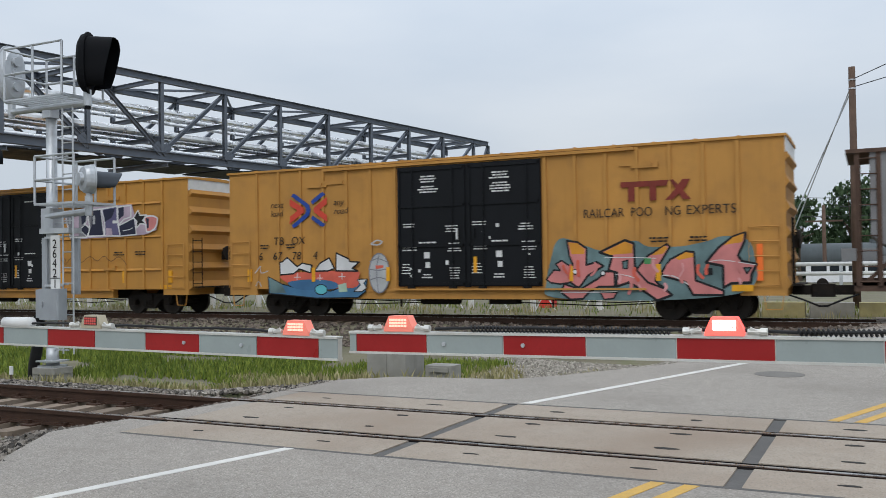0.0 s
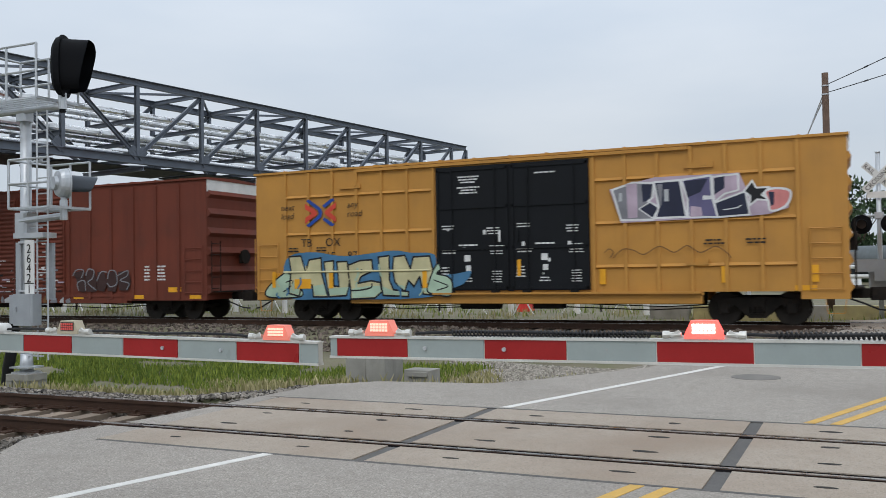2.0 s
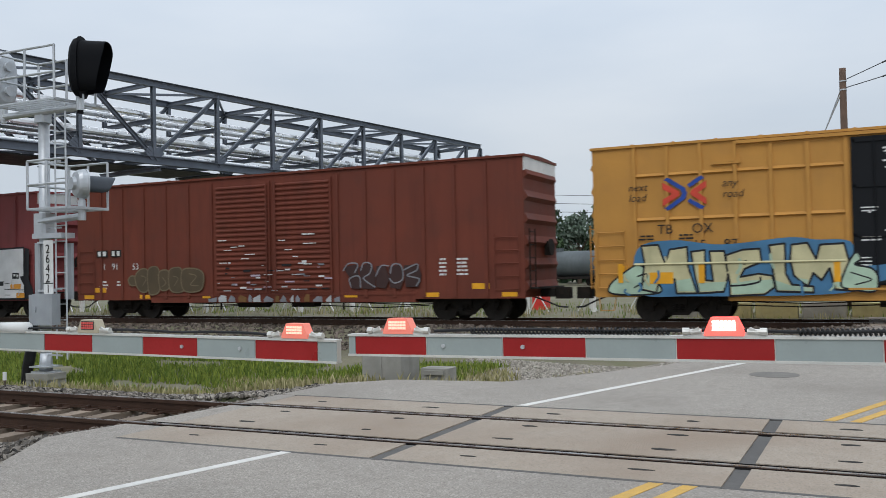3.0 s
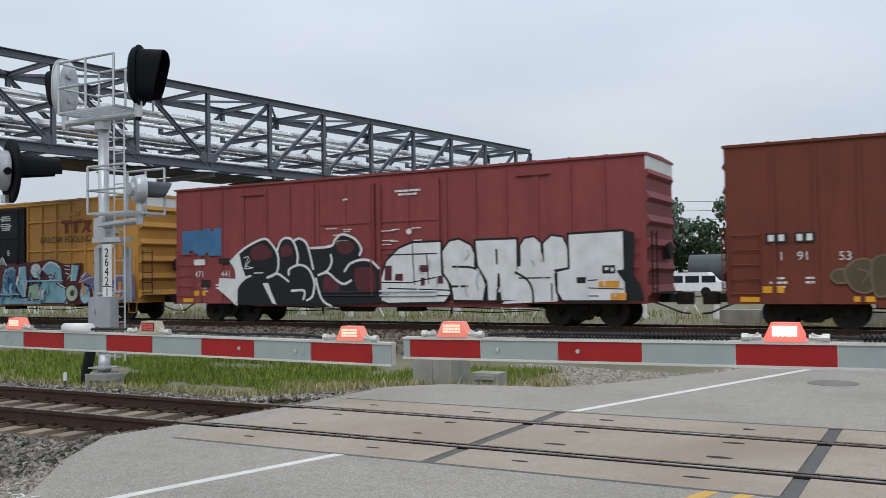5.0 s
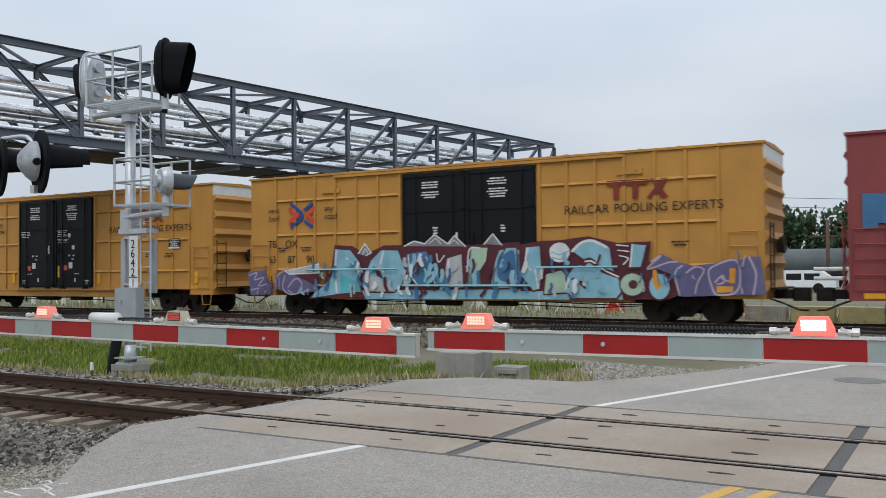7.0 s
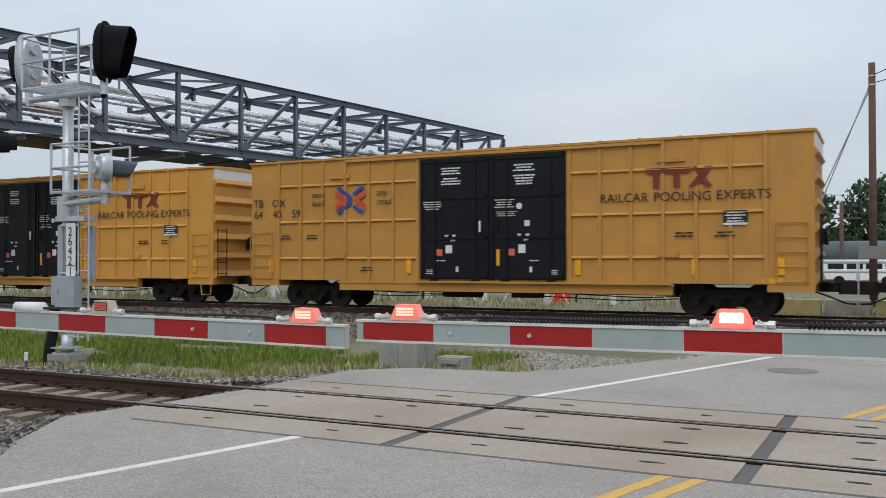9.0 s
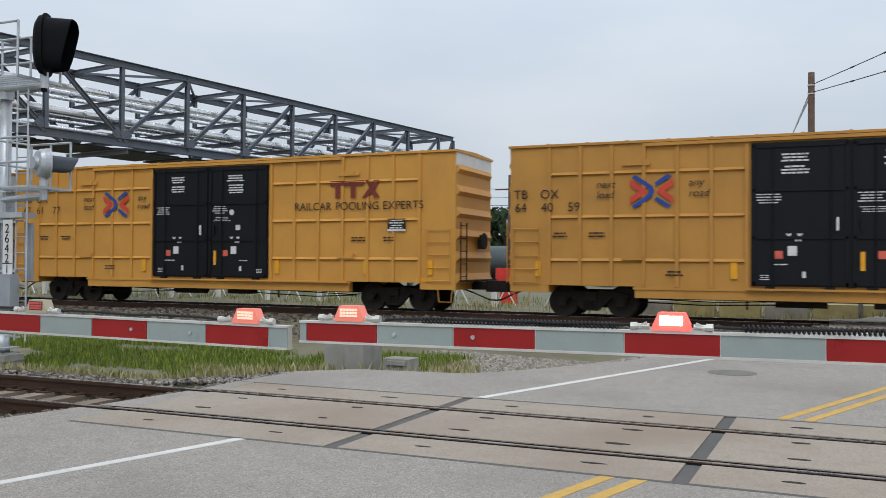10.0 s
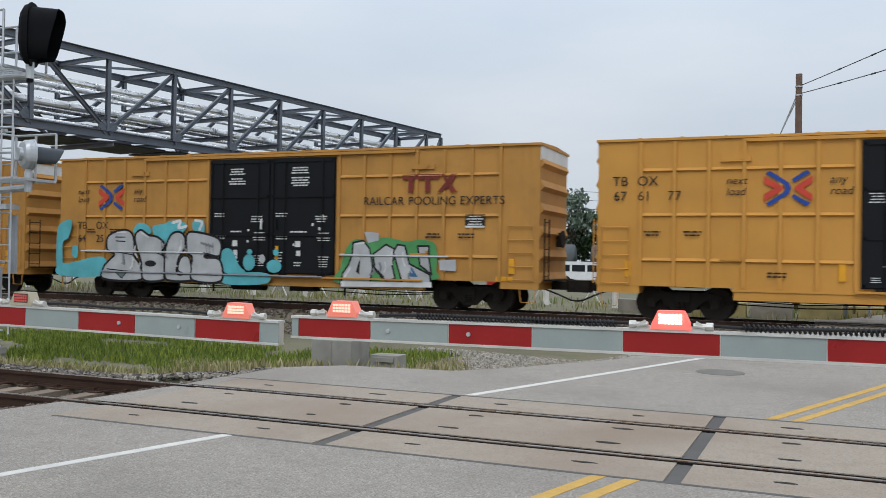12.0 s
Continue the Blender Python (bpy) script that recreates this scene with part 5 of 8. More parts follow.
class Piece:
    """One sprayed piece on a car's near side: each coat lies a little over the last."""

    def __init__(self, car, y):
        self.car, self.y = car, y

    def fill(self, color, pts, outline=None, edge=0.05, rounded=False):
        """A filled outline in x and z along the car, with its edge line."""
        if rounded:
            pts = curved(pts, True)
        ob = part("painted_letter" if outline else "painted_field", Build().add([(x, self.y, z) for x, z in pts], [tuple(range(len(pts)))]), SP[color], self.car)
        self.y -= 0.0006
        if outline:
            b = Build()
            ribbon(b, pts + pts[:1], edge, self.y, 0.000004, 8)
            part("outline", b, SP[outline], ob)
            self.y -= 0.0006

    def line(self, color, w, pts, rounded=True):
        b = Build()
        ribbon(b, curved(pts, False) if rounded and len(pts) > 2 else pts, w, self.y, 0.000004, 8)
        part("painted_line", b, SP[color], self.car)
        self.y -= 0.0006

    def ribs(self, x0, x1, heights, color):
        """The car's pressed ribs, painted over with the piece."""
        for z in heights:
            b = Build().add([(x0, self.y, z + 0.05), (x1, self.y, z + 0.05), (x0, self.y - 0.022, z + 0.008), (x1, self.y - 0.022, z + 0.008), (x0, self.y, z - 0.015), (x1, self.y, z - 0.015)], [(0, 1, 3, 2), (2, 3, 5, 4), (0, 2, 4), (1, 5, 3)])
            part("side_rib", b, SP[color], self.car)

    def strokes(self, count, x0, x1, z0, z1, colors, seed, w=0.05):
        """Quick short passes of the can."""
        rng = random.Random(seed)
        for k in range(count):
            x, z, h = rng.uniform(x0, x1), rng.uniform(z0, z1), rng.uniform(0.12, 0.42)
            lean = rng.uniform(-0.12, 0.12)
            self.line(colors[k % len(colors)], w * rng.uniform(0.6, 1.5), [(x, z), (x + lean + rng.uniform(-0.05, 0.05), z + h / 2), (x + lean, z + h)])

    def oval(self, color, x, z, rx, rz, outline=None, edge=0.05):
        self.fill(color, [(x + rx * math.cos(2 * math.pi * i / 20), z + rz * math.sin(2 * math.pi * i / 20)) for i in range(20)], outline, edge)


def pink_piece(car):
    """Pink arched letters with orange tips and heavy black outlines on a teal cloud."""
    p = Piece(car, -1.632)
    p.fill("teal", [(12.14, 1.92), (12.28, 2.32), (12.56, 2.44), (13.24, 2.18), (13.76, 2.06), (14.6, 2.32), (15.02, 2.14), (15.66, 2.12), (16.08, 2.14), (16.68, 2.26), (17.1, 2.38), (17.74, 2.26), (17.92, 1.72), (17.92, 1.1), (17.28, 0.76), (15, 0.6), (12.18, 0.68), (11.96, 1.12)], rounded=True)
    p.fill("pink", [(11.96, 1.22), (12.2, 1.5), (12.4, 1.48), (12.26, 1.68), (12.44, 1.78), (12.72, 1.6), (12.78, 1.46), (12.68, 1.12), (12.4, 1.08), (12.1, 1.12)], "black", 0.05)
    p.fill("pink", [(12.4, 0.84), (12.52, 1.08), (13, 0.92), (13.56, 1.24), (13.76, 1.44), (14.04, 1.44), (14.04, 1), (13.56, 1), (13.28, 0.84), (13.08, 0.64), (12.7, 0.62)], "black", 0.06)
    p.fill("pink", [(12.62, 2.36), (12.94, 2.32), (13.22, 2.12), (13.2, 1.64), (13.52, 1.72), (13.72, 1.6), (13.24, 1.32), (13.08, 1.1), (12.96, 0.96), (12.72, 1.12), (12.78, 1.68), (12.68, 1.92)], "black", 0.06)
    p.fill("orange", [(12.66, 2.32), (12.94, 2.28), (13.16, 2.1), (13.14, 1.96), (12.76, 1.96)])
    p.fill("pink", [(13.6, 0.84), (14.12, 0.84), (14, 0.66), (13.72, 0.62)], "black", 0.05)
    p.fill("pink", [(13.6, 2), (14.36, 2.34), (14.62, 2.24), (14.64, 1.56), (15, 1.32), (15.68, 0.76), (15.26, 0.6), (14.84, 0.9), (14.46, 1.12), (14.1, 1), (14.12, 1.4), (13.86, 1.48), (13.98, 1.88)], "black", 0.07)
    p.fill("orange", [(13.72, 2), (14.36, 2.3), (14.58, 2.2), (14.56, 1.96), (13.92, 1.92)])
    p.fill("teal", [(14.28, 1.72), (14.44, 1.76), (14.42, 1.52), (14.3, 1.52)], "black", 0.04)
    p.fill("pink", [(15.38, 1.38), (15.64, 1.76), (16.08, 1.98), (16.3, 1.96), (16.34, 1.16), (17.08, 0.88), (17.08, 0.76), (16.26, 0.76), (16.06, 1.12), (15.48, 1.28)], "black", 0.06)
    p.fill("orange", [(15.78, 1.8), (16.08, 1.96), (16.28, 1.92), (16.28, 1.82), (15.88, 1.74)])
    p.fill("pink", [(14.68, 1.48), (15.02, 1.88), (15.56, 2.2), (15.64, 2.12), (15.32, 1.6), (15.22, 1.16), (15.42, 0.96), (15, 1.12)], "black", 0.06)
    p.fill("orange", [(15.1, 1.88), (15.5, 2.16), (15.58, 2.08), (15.44, 1.92)])
    p.fill("green", [(14.92, 1.82), (15.12, 1.82), (15.1, 1.64), (14.9, 1.64)])
    p.fill("pink", [(16.62, 1.66), (16.98, 2.08), (17.36, 2.36), (17.68, 2.46), (17.66, 2.24), (17.48, 1.84), (17.58, 1.68), (17.96, 1.6), (17.82, 1.32), (17.8, 1.1), (17.28, 1.08), (17.08, 0.96), (17.08, 1.56)], "black", 0.07)
    p.fill("orange", [(17.12, 2.14), (17.36, 2.34), (17.64, 2.44), (17.6, 2.2), (17.28, 2.16)])
    p.fill("teal", [(17.62, 1.5), (17.82, 1.5), (17.7, 1.34)], "black", 0.04)
    p.line("white", 0.02, [(13.76, 1.84), (14.52, 1.84), (15.24, 1.8)])
    p.line("white", 0.02, [(16.72, 1.68), (17.08, 1.72), (17.92, 1.58)])
    p.line("white", 0.025, [(12.4, 0.84), (13.52, 0.84), (14.12, 0.86)])
    p.line("white", 0.03, [(15.44, 1.32), (15.76, 1.28), (16.12, 1.06)])
    p.line("white", 0.02, [(14.08, 1.36), (14.4, 1.32), (14.64, 1.24)])
    p.oval("white", 12.86, 1.44, 0.08, 0.07, "black", 0.03)
    p.oval("white", 13.7, 1.39, 0.07, 0.07, "black", 0.03)
    p.fill("black", [(16.58, 1.5), (16.8, 1.5), (16.8, 1.32), (16.56, 1.32)])
    p.fill("amber", [(12.68, 1.16), (12.8, 1.16), (12.8, 1.62), (12.68, 1.62)])
    p.fill("amber", [(15.24, 1.16), (15.38, 1.16), (15.38, 1.64), (15.24, 1.64)])
    p.fill("amber", [(17.3, 0.86), (17.86, 0.86), (17.86, 1.04), (17.3, 1.04)])
    p.strokes(18, 12.6, 17.6, 0.8, 1.5, ("salmon", "pink", "rose"), 67, 0.07)


def ember_piece(car):
    """White-topped letters that fade through red to blue, with a pale ghost beside them."""
    p = Piece(car, -1.632)
    p.fill("blue", [(1.72, 1.38), (2.32, 1.12), (3.04, 0.96), (4.32, 0.88), (5.52, 1.28), (5.74, 1.26), (5.66, 0.86), (5.36, 0.66), (3.72, 0.64), (1.76, 0.8)], "black", 0.04)
    p.fill("teal", [(1.76, 1.36), (2.28, 1.12), (2.48, 0.82), (1.8, 0.82)])
    p.fill("salmon", [(2.24, 1.4), (2.8, 1.52), (3.58, 1.52), (4.48, 1.56), (5.38, 1.54), (5.4, 1.32), (5.16, 0.98), (3.04, 1.04), (2.5, 1.18)], rounded=True)
    p.fill("steel", [(2.56, 1.18), (3.58, 1.28), (4.48, 1.18), (4.48, 0.96), (3.12, 0.92)], rounded=True)
    p.oval("cyan", 3.92, 0.93, 0.25, 0.17, "black", 0.03)
    p.fill("white", [(2.22, 1.88), (2.34, 1.9), (2.54, 2.04), (2.96, 1.72), (3.16, 1.84), (3.56, 1.76), (3.5, 1.5), (3.04, 1.64), (2.8, 1.48), (2.24, 1.44)], "black", 0.05)
    p.fill("white", [(3.66, 1.56), (3.88, 1.82), (4.26, 2), (4.46, 1.64), (4.2, 1.56)], "black", 0.05)
    p.fill("white", [(4.54, 2.16), (5.02, 1.96), (5.08, 1.86), (5.44, 1.84), (5.16, 1.64), (5.38, 1.54), (4.52, 1.56)], "black", 0.05)
    p.fill("mint", [(4.6, 1.08), (4.92, 1.16), (4.96, 0.86), (4.64, 0.84)])
    p.fill("white", [(5.36, 1.26), (5.74, 1.28), (5.6, 1.14), (5.72, 0.98), (5.52, 0.86), (5.22, 0.86), (5.48, 1.08)], "black", 0.03)
    p.line("white", 0.025, [(2.82, 1.36), (3.08, 1.36)], rounded=False)
    p.line("white", 0.025, [(2.96, 1.48), (2.94, 1.26)], rounded=False)
    p.line("white", 0.025, [(3.76, 1.32), (4, 1.32)], rounded=False)
    p.line("white", 0.025, [(3.88, 1.44), (3.88, 1.24)], rounded=False)
    p.line("white", 0.025, [(4.64, 1.36), (4.88, 1.36)], rounded=False)
    p.line("white", 0.025, [(4.76, 1.48), (4.76, 1.28)], rounded=False)
    p.oval("silver", 6.2, 1.47, 0.38, 0.65, "grey", 0.04)
    p.line("grey", 0.03, [(5.84, 1.84), (6.16, 1.94), (6.56, 1.8)])
    p.line("grey", 0.03, [(5.8, 1.6), (6.2, 1.56), (6.58, 1.62)])
    p.line("grey", 0.03, [(5.88, 1.26), (6.2, 1.32), (6.52, 1.24)])
    p.line("grey", 0.03, [(6.2, 2.08), (6.1, 1.54), (6.16, 0.86)])
    p.fill("salmon", [(6.06, 1.72), (6.36, 1.72), (6.36, 1.64), (6.08, 1.6)])
    p.line("silver", 0.05, [(5.92, 2.44), (6.12, 2.54), (6.32, 2.5), (6.18, 2.4), (5.92, 2.42)])
    p.line("silver", 0.03, [(1.16, 1.52), (1.28, 1.62), (1.4, 1.76), (1.44, 1.52), (1.72, 1.58)])
    p.line("silver", 0.03, [(1.2, 1.06), (1.32, 1.22), (1.44, 1.04)])
    p.fill("amber", [(3.56, 1.2), (3.7, 1.2), (3.7, 1.68), (3.56, 1.68)])
    p.fill("amber", [(6.46, 1.2), (6.6, 1.2), (6.6, 1.66), (6.46, 1.66)])


def lilac_piece(car):
    """Dark and lilac block letters with white outlines, a star and a heart."""
    p = Piece(car, -1.632)
    p.fill("lilac", [(12.44, 3.92), (13.72, 4.2), (16.02, 4.2), (16.22, 3.72), (16.96, 3.76), (17.36, 3.62), (17.26, 3.18), (16.8, 3.04), (16.28, 3), (12.76, 2.94)])
    p.fill("grey", [(12.52, 3.9), (13.12, 4.08), (13.72, 4.04), (13.68, 3.64), (13.54, 3.52), (13.84, 3.36), (13.68, 3), (12.76, 3.02)], "white", 0.06)
    p.fill("lilac", [(12.92, 4.04), (13.24, 4.06), (13.24, 3.08), (12.96, 3.06)])
    p.fill("navy", [(13.36, 4.02), (13.68, 4), (13.6, 3.6), (13.4, 3.5)])
    p.fill("navy", [(13.28, 3.32), (13.6, 3.5), (13.84, 3.32), (13.66, 3.04)], "white", 0.03)
    p.fill("silver", [(12.72, 3.8), (12.8, 3.8), (12.8, 3.56), (12.7, 3.56)])
    p.fill("navy", [(13.72, 4.06), (14.44, 4.08), (14.52, 3.52), (14.6, 3.04), (13.74, 3.04), (13.84, 3.36)], "white", 0.06)
    p.fill("silver", [(14, 3.84), (14.12, 3.84), (14.12, 3.5), (14, 3.5)])
    p.fill("grey", [(13.8, 4), (13.96, 4), (13.92, 3.4), (13.88, 3.38)])
    p.fill("violet", [(14.48, 4.08), (15.28, 4.16), (15.3, 3.6), (15.44, 3), (14.64, 3.04), (14.64, 3.52)], "white", 0.06)
    p.fill("lilac", [(14.72, 3.34), (15, 3.3), (15.04, 3.04), (14.7, 3.04)])
    p.fill("navy", [(14.56, 4.04), (15.2, 4.08), (15, 3.72), (14.64, 3.58)])
    p.fill("white", [(15.06, 3.62), (15.3, 3.6), (15.3, 3.5), (15.04, 3.5)])
    p.fill("lilac", [(15.32, 4.12), (16, 4.16), (16, 3.72), (15.64, 3.64), (15.36, 3.42)], "white", 0.05)
    p.fill("navy", [(15.36, 3.4), (16.18, 3.68), (16.28, 3.04), (15.44, 3)], "white", 0.05)
    p.fill("navy", [(15.36, 4.08), (15.64, 4.12), (15.64, 3.8), (15.36, 3.62)])
    p.line("white", 0.03, [(15.6, 3.2), (15.94, 3.24), (16.06, 3.3)])
    p.fill("black", [(16.36, 3.96), (16.46, 3.76), (16.8, 3.76), (16.6, 3.56), (16.82, 3.4), (16.48, 3.44), (16.28, 3.28), (16.3, 3.54), (16.14, 3.68)], "white", 0.05)
    p.fill("pink", [(16.68, 3.64), (16.96, 3.72), (17.3, 3.64), (17.3, 3.4), (17.14, 3.2), (16.82, 3.12), (16.76, 3.38)], "white", 0.06, rounded=True)
    p.fill("navy", [(16.76, 3.64), (16.92, 3.62), (16.9, 3.28), (16.82, 3.24)])
    p.line("thin", 0.03, [(12.26, 2.1), (12.4, 2.2), (12.52, 2.1), (12.42, 1.94)])
    p.line("thin", 0.03, [(12.52, 1.94), (12.8, 2.18), (13.12, 2.14), (13.4, 2.02), (13.84, 2.24), (14.24, 2.06), (14.6, 2.24), (14.96, 2.04), (15.36, 2.2), (15.66, 2.02), (15.76, 1.88)])


def cream_piece(car):
    """Cream block letters with mint feet and black outlines on a blue haze."""
    p = Piece(car, -1.668)
    p.fill("blue", [(1.28, 2.1), (2.28, 2.34), (3.64, 2.18), (5.32, 2.32), (6, 2.24), (6.84, 2.16), (6.92, 1.58), (7.5, 1.54), (8.08, 1.62), (7.88, 1.28), (7.46, 1.1), (6.38, 0.8), (2.76, 0.76), (1.32, 0.88)], rounded=True)
    p.fill("mint", [(0.5, 1.14), (1.12, 1.6), (1.36, 1.66), (1.74, 1.28), (1.88, 0.86), (0.56, 0.84)], "black", 0.05, rounded=True)
    p.fill("cream", [(1.4, 2.2), (1.88, 2.22), (2.06, 1.68), (2.2, 2.08), (2.68, 2.14), (2.7, 1.58), (2.92, 0.84), (2.36, 0.84), (2.32, 1.24), (1.88, 1.2), (1.8, 0.86), (1.38, 0.96), (1.48, 1.72)], "black", 0.055)
    p.fill("cream", [(2.78, 2), (3.16, 2.04), (3.16, 1.2), (3.36, 1.18), (3.28, 2), (3.68, 2), (3.76, 1.32), (3.64, 0.88), (2.98, 0.84), (2.88, 1.32)], "black", 0.055)
    p.fill("cream", [(3.72, 1.88), (4.16, 2.02), (4.6, 2.04), (4.64, 1.68), (4.2, 1.5), (4.08, 1.28), (4.56, 1.36), (4.9, 1.3), (4.96, 1), (4.7, 0.8), (3.8, 0.76), (3.8, 1.12), (3.72, 1.62)], "black", 0.055)
    p.fill("cream", [(4.84, 2.12), (5.24, 2.16), (5.24, 1.36), (5.38, 1.06), (5.92, 1), (5.92, 0.84), (5, 0.88), (4.92, 1.44)], "black", 0.055)
    p.fill("cream", [(5.4, 2.12), (5.8, 2.16), (6, 1.72), (6.1, 2.1), (6.68, 2.12), (6.82, 1.52), (6.92, 0.88), (6.44, 0.92), (6.32, 1.48), (6.12, 1.16), (5.92, 1.36), (5.78, 1), (5.44, 1.3), (5.36, 1.72)], "black", 0.055)
    p.fill("mint", [(1.48, 1.34), (1.84, 1.4), (1.78, 0.9), (1.42, 1)])
    p.fill("mint", [(2.36, 1.2), (2.76, 1.26), (2.88, 0.9), (2.4, 0.9)])
    p.fill("mint", [(2.96, 1.12), (3.72, 1.16), (3.62, 0.92), (3, 0.9)])
    p.fill("mint", [(3.84, 1.1), (4.34, 1.18), (4.9, 1.2), (4.92, 1), (4.68, 0.84), (3.86, 0.8)])
    p.fill("mint", [(4.98, 1.18), (5.34, 1.04), (5.88, 0.96), (5.88, 0.88), (5.02, 0.92)])
    p.fill("mint", [(5.52, 1.24), (5.8, 1.18), (5.76, 1.06)])
    p.fill("mint", [(6.42, 1.28), (6.82, 1.38), (6.88, 0.92), (6.48, 0.98)])
    p.line("black", 0.05, [(3.8, 1.04), (4.2, 1.06), (4.56, 1.14), (4.6, 1.26)])
    p.fill("mint", [(6.76, 1.58), (6.96, 1.88), (7.06, 1.7), (6.92, 1.56), (7.3, 1.46), (7.46, 1.22), (7.36, 0.86), (6.84, 0.92), (6.58, 1.04)], "black", 0.05, rounded=True)
    p.line("black", 0.035, [(6.82, 1.36), (7.04, 1.28), (7.3, 1.16), (6.92, 1.04)])
    p.line("black", 0.035, [(4.14, 1.68), (4.24, 1.72), (4.2, 1.62)])
    p.line("black", 0.04, [(1.28, 1.34), (1.54, 1.4), (1.46, 1.2), (1.18, 1.02)])
    p.fill("amber", [(0.72, 1.16), (0.86, 1.16), (0.86, 1.7), (0.72, 1.7)])
    p.fill("amber", [(2.98, 1.12), (3.14, 1.12), (3.14, 1.68), (2.98, 1.68)])
    p.fill("amber", [(6.42, 1.12), (6.58, 1.12), (6.58, 1.68), (6.42, 1.68)])
    p.fill("amber", [(1.62, 1.12), (2.28, 1.12), (2.28, 1.44), (1.62, 1.44)])
    p.strokes(16, 1.0, 6.6, 0.75, 1.7, ("cream", "mint", "cream", "blue"), 64, 0.05)
    p.ribs(1.2, 6.7, (1.66,), "cream")


def black_bubble_piece(car):
    """Black bubble letters with white outlines on the red car."""
    p = Piece(car, -1.672)
    p.fill("black", [(2.8, 2.28), (3.26, 2.68), (4.42, 3.08), (4.94, 2.76), (5.2, 2.98), (5.46, 3.04), (5.8, 2.96), (6.04, 3.04), (6.46, 2.7), (7.44, 2.72), (7.92, 3.12), (8.46, 2.94), (8.7, 2.48), (8.56, 2.22), (9.22, 2.08), (9.4, 1.88), (9.4, 0.74), (6.92, 0.64), (3.06, 0.68), (3.16, 1.3), (3.7, 1.74), (3.34, 1.84)])
    p.fill("maroon", [(3.8, 2.68), (4.32, 2.9), (4.76, 2.64), (4.68, 2.38), (3.96, 2.32)], rounded=True)
    p.fill("maroon", [(5.2, 2.72), (5.54, 2.84), (5.72, 2.5), (5.28, 2.4)], rounded=True)
    p.fill("maroon", [(7.68, 2.84), (8.16, 2.88), (8.38, 2.68), (8.22, 2.46), (7.76, 2.48)], rounded=True)
    p.fill("maroon", [(8.4, 1.9), (9.06, 1.92), (9.24, 1.56), (9.14, 1.12), (8.52, 1.18)], rounded=True)
    p.fill("maroon", [(7.18, 1.7), (7.72, 1.4), (7.64, 1.12), (7.08, 1.2)], rounded=True)
    p.fill("white", [(2.8, 2.28), (3.26, 2.56), (3.4, 2.06), (3.56, 1.72), (3.16, 1.3), (3.04, 0.68), (2.68, 0.96), (2.24, 1.24), (2.28, 1.68), (3.08, 1.64), (3.04, 2)])
    p.line("white", 0.085, [(2.84, 2.28), (3.52, 2.76), (4.42, 3.08), (4.8, 2.86), (5.08, 2.44), (5.02, 1.86), (4.58, 1.66)])
    p.line("white", 0.085, [(5.04, 2.64), (5.2, 2.96), (5.46, 3.08), (5.76, 2.96), (5.96, 2.48), (5.92, 2.08)])
    p.line("white", 0.085, [(5.8, 2.96), (6.04, 3.04), (6.34, 2.88), (6.5, 2.48), (6.64, 1.94)])
    p.line("white", 0.085, [(6.54, 2.68), (7.4, 2.72), (7.6, 2.96), (7.92, 3.12), (8.42, 2.94), (8.68, 2.6), (8.6, 2.38)])
    p.line("white", 0.085, [(7.4, 2.42), (7.44, 2.18), (7.26, 1.88), (6.86, 1.72)])
    p.line("white", 0.085, [(6.86, 1.72), (7.26, 1.8), (7.66, 1.52), (7.96, 1.4), (8.24, 1.52)])
    p.line("white", 0.085, [(7.98, 1.84), (8.22, 2.1), (8.68, 2.22), (9.08, 2.16), (9.38, 1.92)])
    p.line("white", 0.085, [(3.12, 0.68), (3.16, 1.3), (3.52, 1.64), (3.8, 1.74)])
    p.line("white", 0.085, [(4.58, 1.66), (5.02, 1.8), (5.36, 1.64), (5.54, 1.52)])
    p.line("white", 0.085, [(5.56, 1.76), (5.6, 1.96), (6.04, 2.1), (6.44, 1.94), (6.68, 1.48), (6.6, 1), (6.36, 0.84)])
    p.line("white", 0.085, [(5.68, 1.18), (6.24, 1.18), (6.2, 0.88)])
    p.line("white", 0.085, [(6.76, 1.6), (6.88, 1.14), (7.08, 0.8), (7.4, 0.64)])
    p.fill("white", [(4.36, 1.46), (4.62, 1.48), (4.76, 1.14), (5, 0.68), (4.8, 0.74)])
    p.line("white", 0.03, [(3.48, 2.4), (3.72, 2.44), (3.56, 2.12), (3.92, 2.04), (3.52, 2.02), (3.8, 2.32)])
    p.line("white", 0.04, [(3.96, 1.84), (4.38, 1.84)])
    p.ribs(7.0, 9.2, (0.98, 1.10), "black")


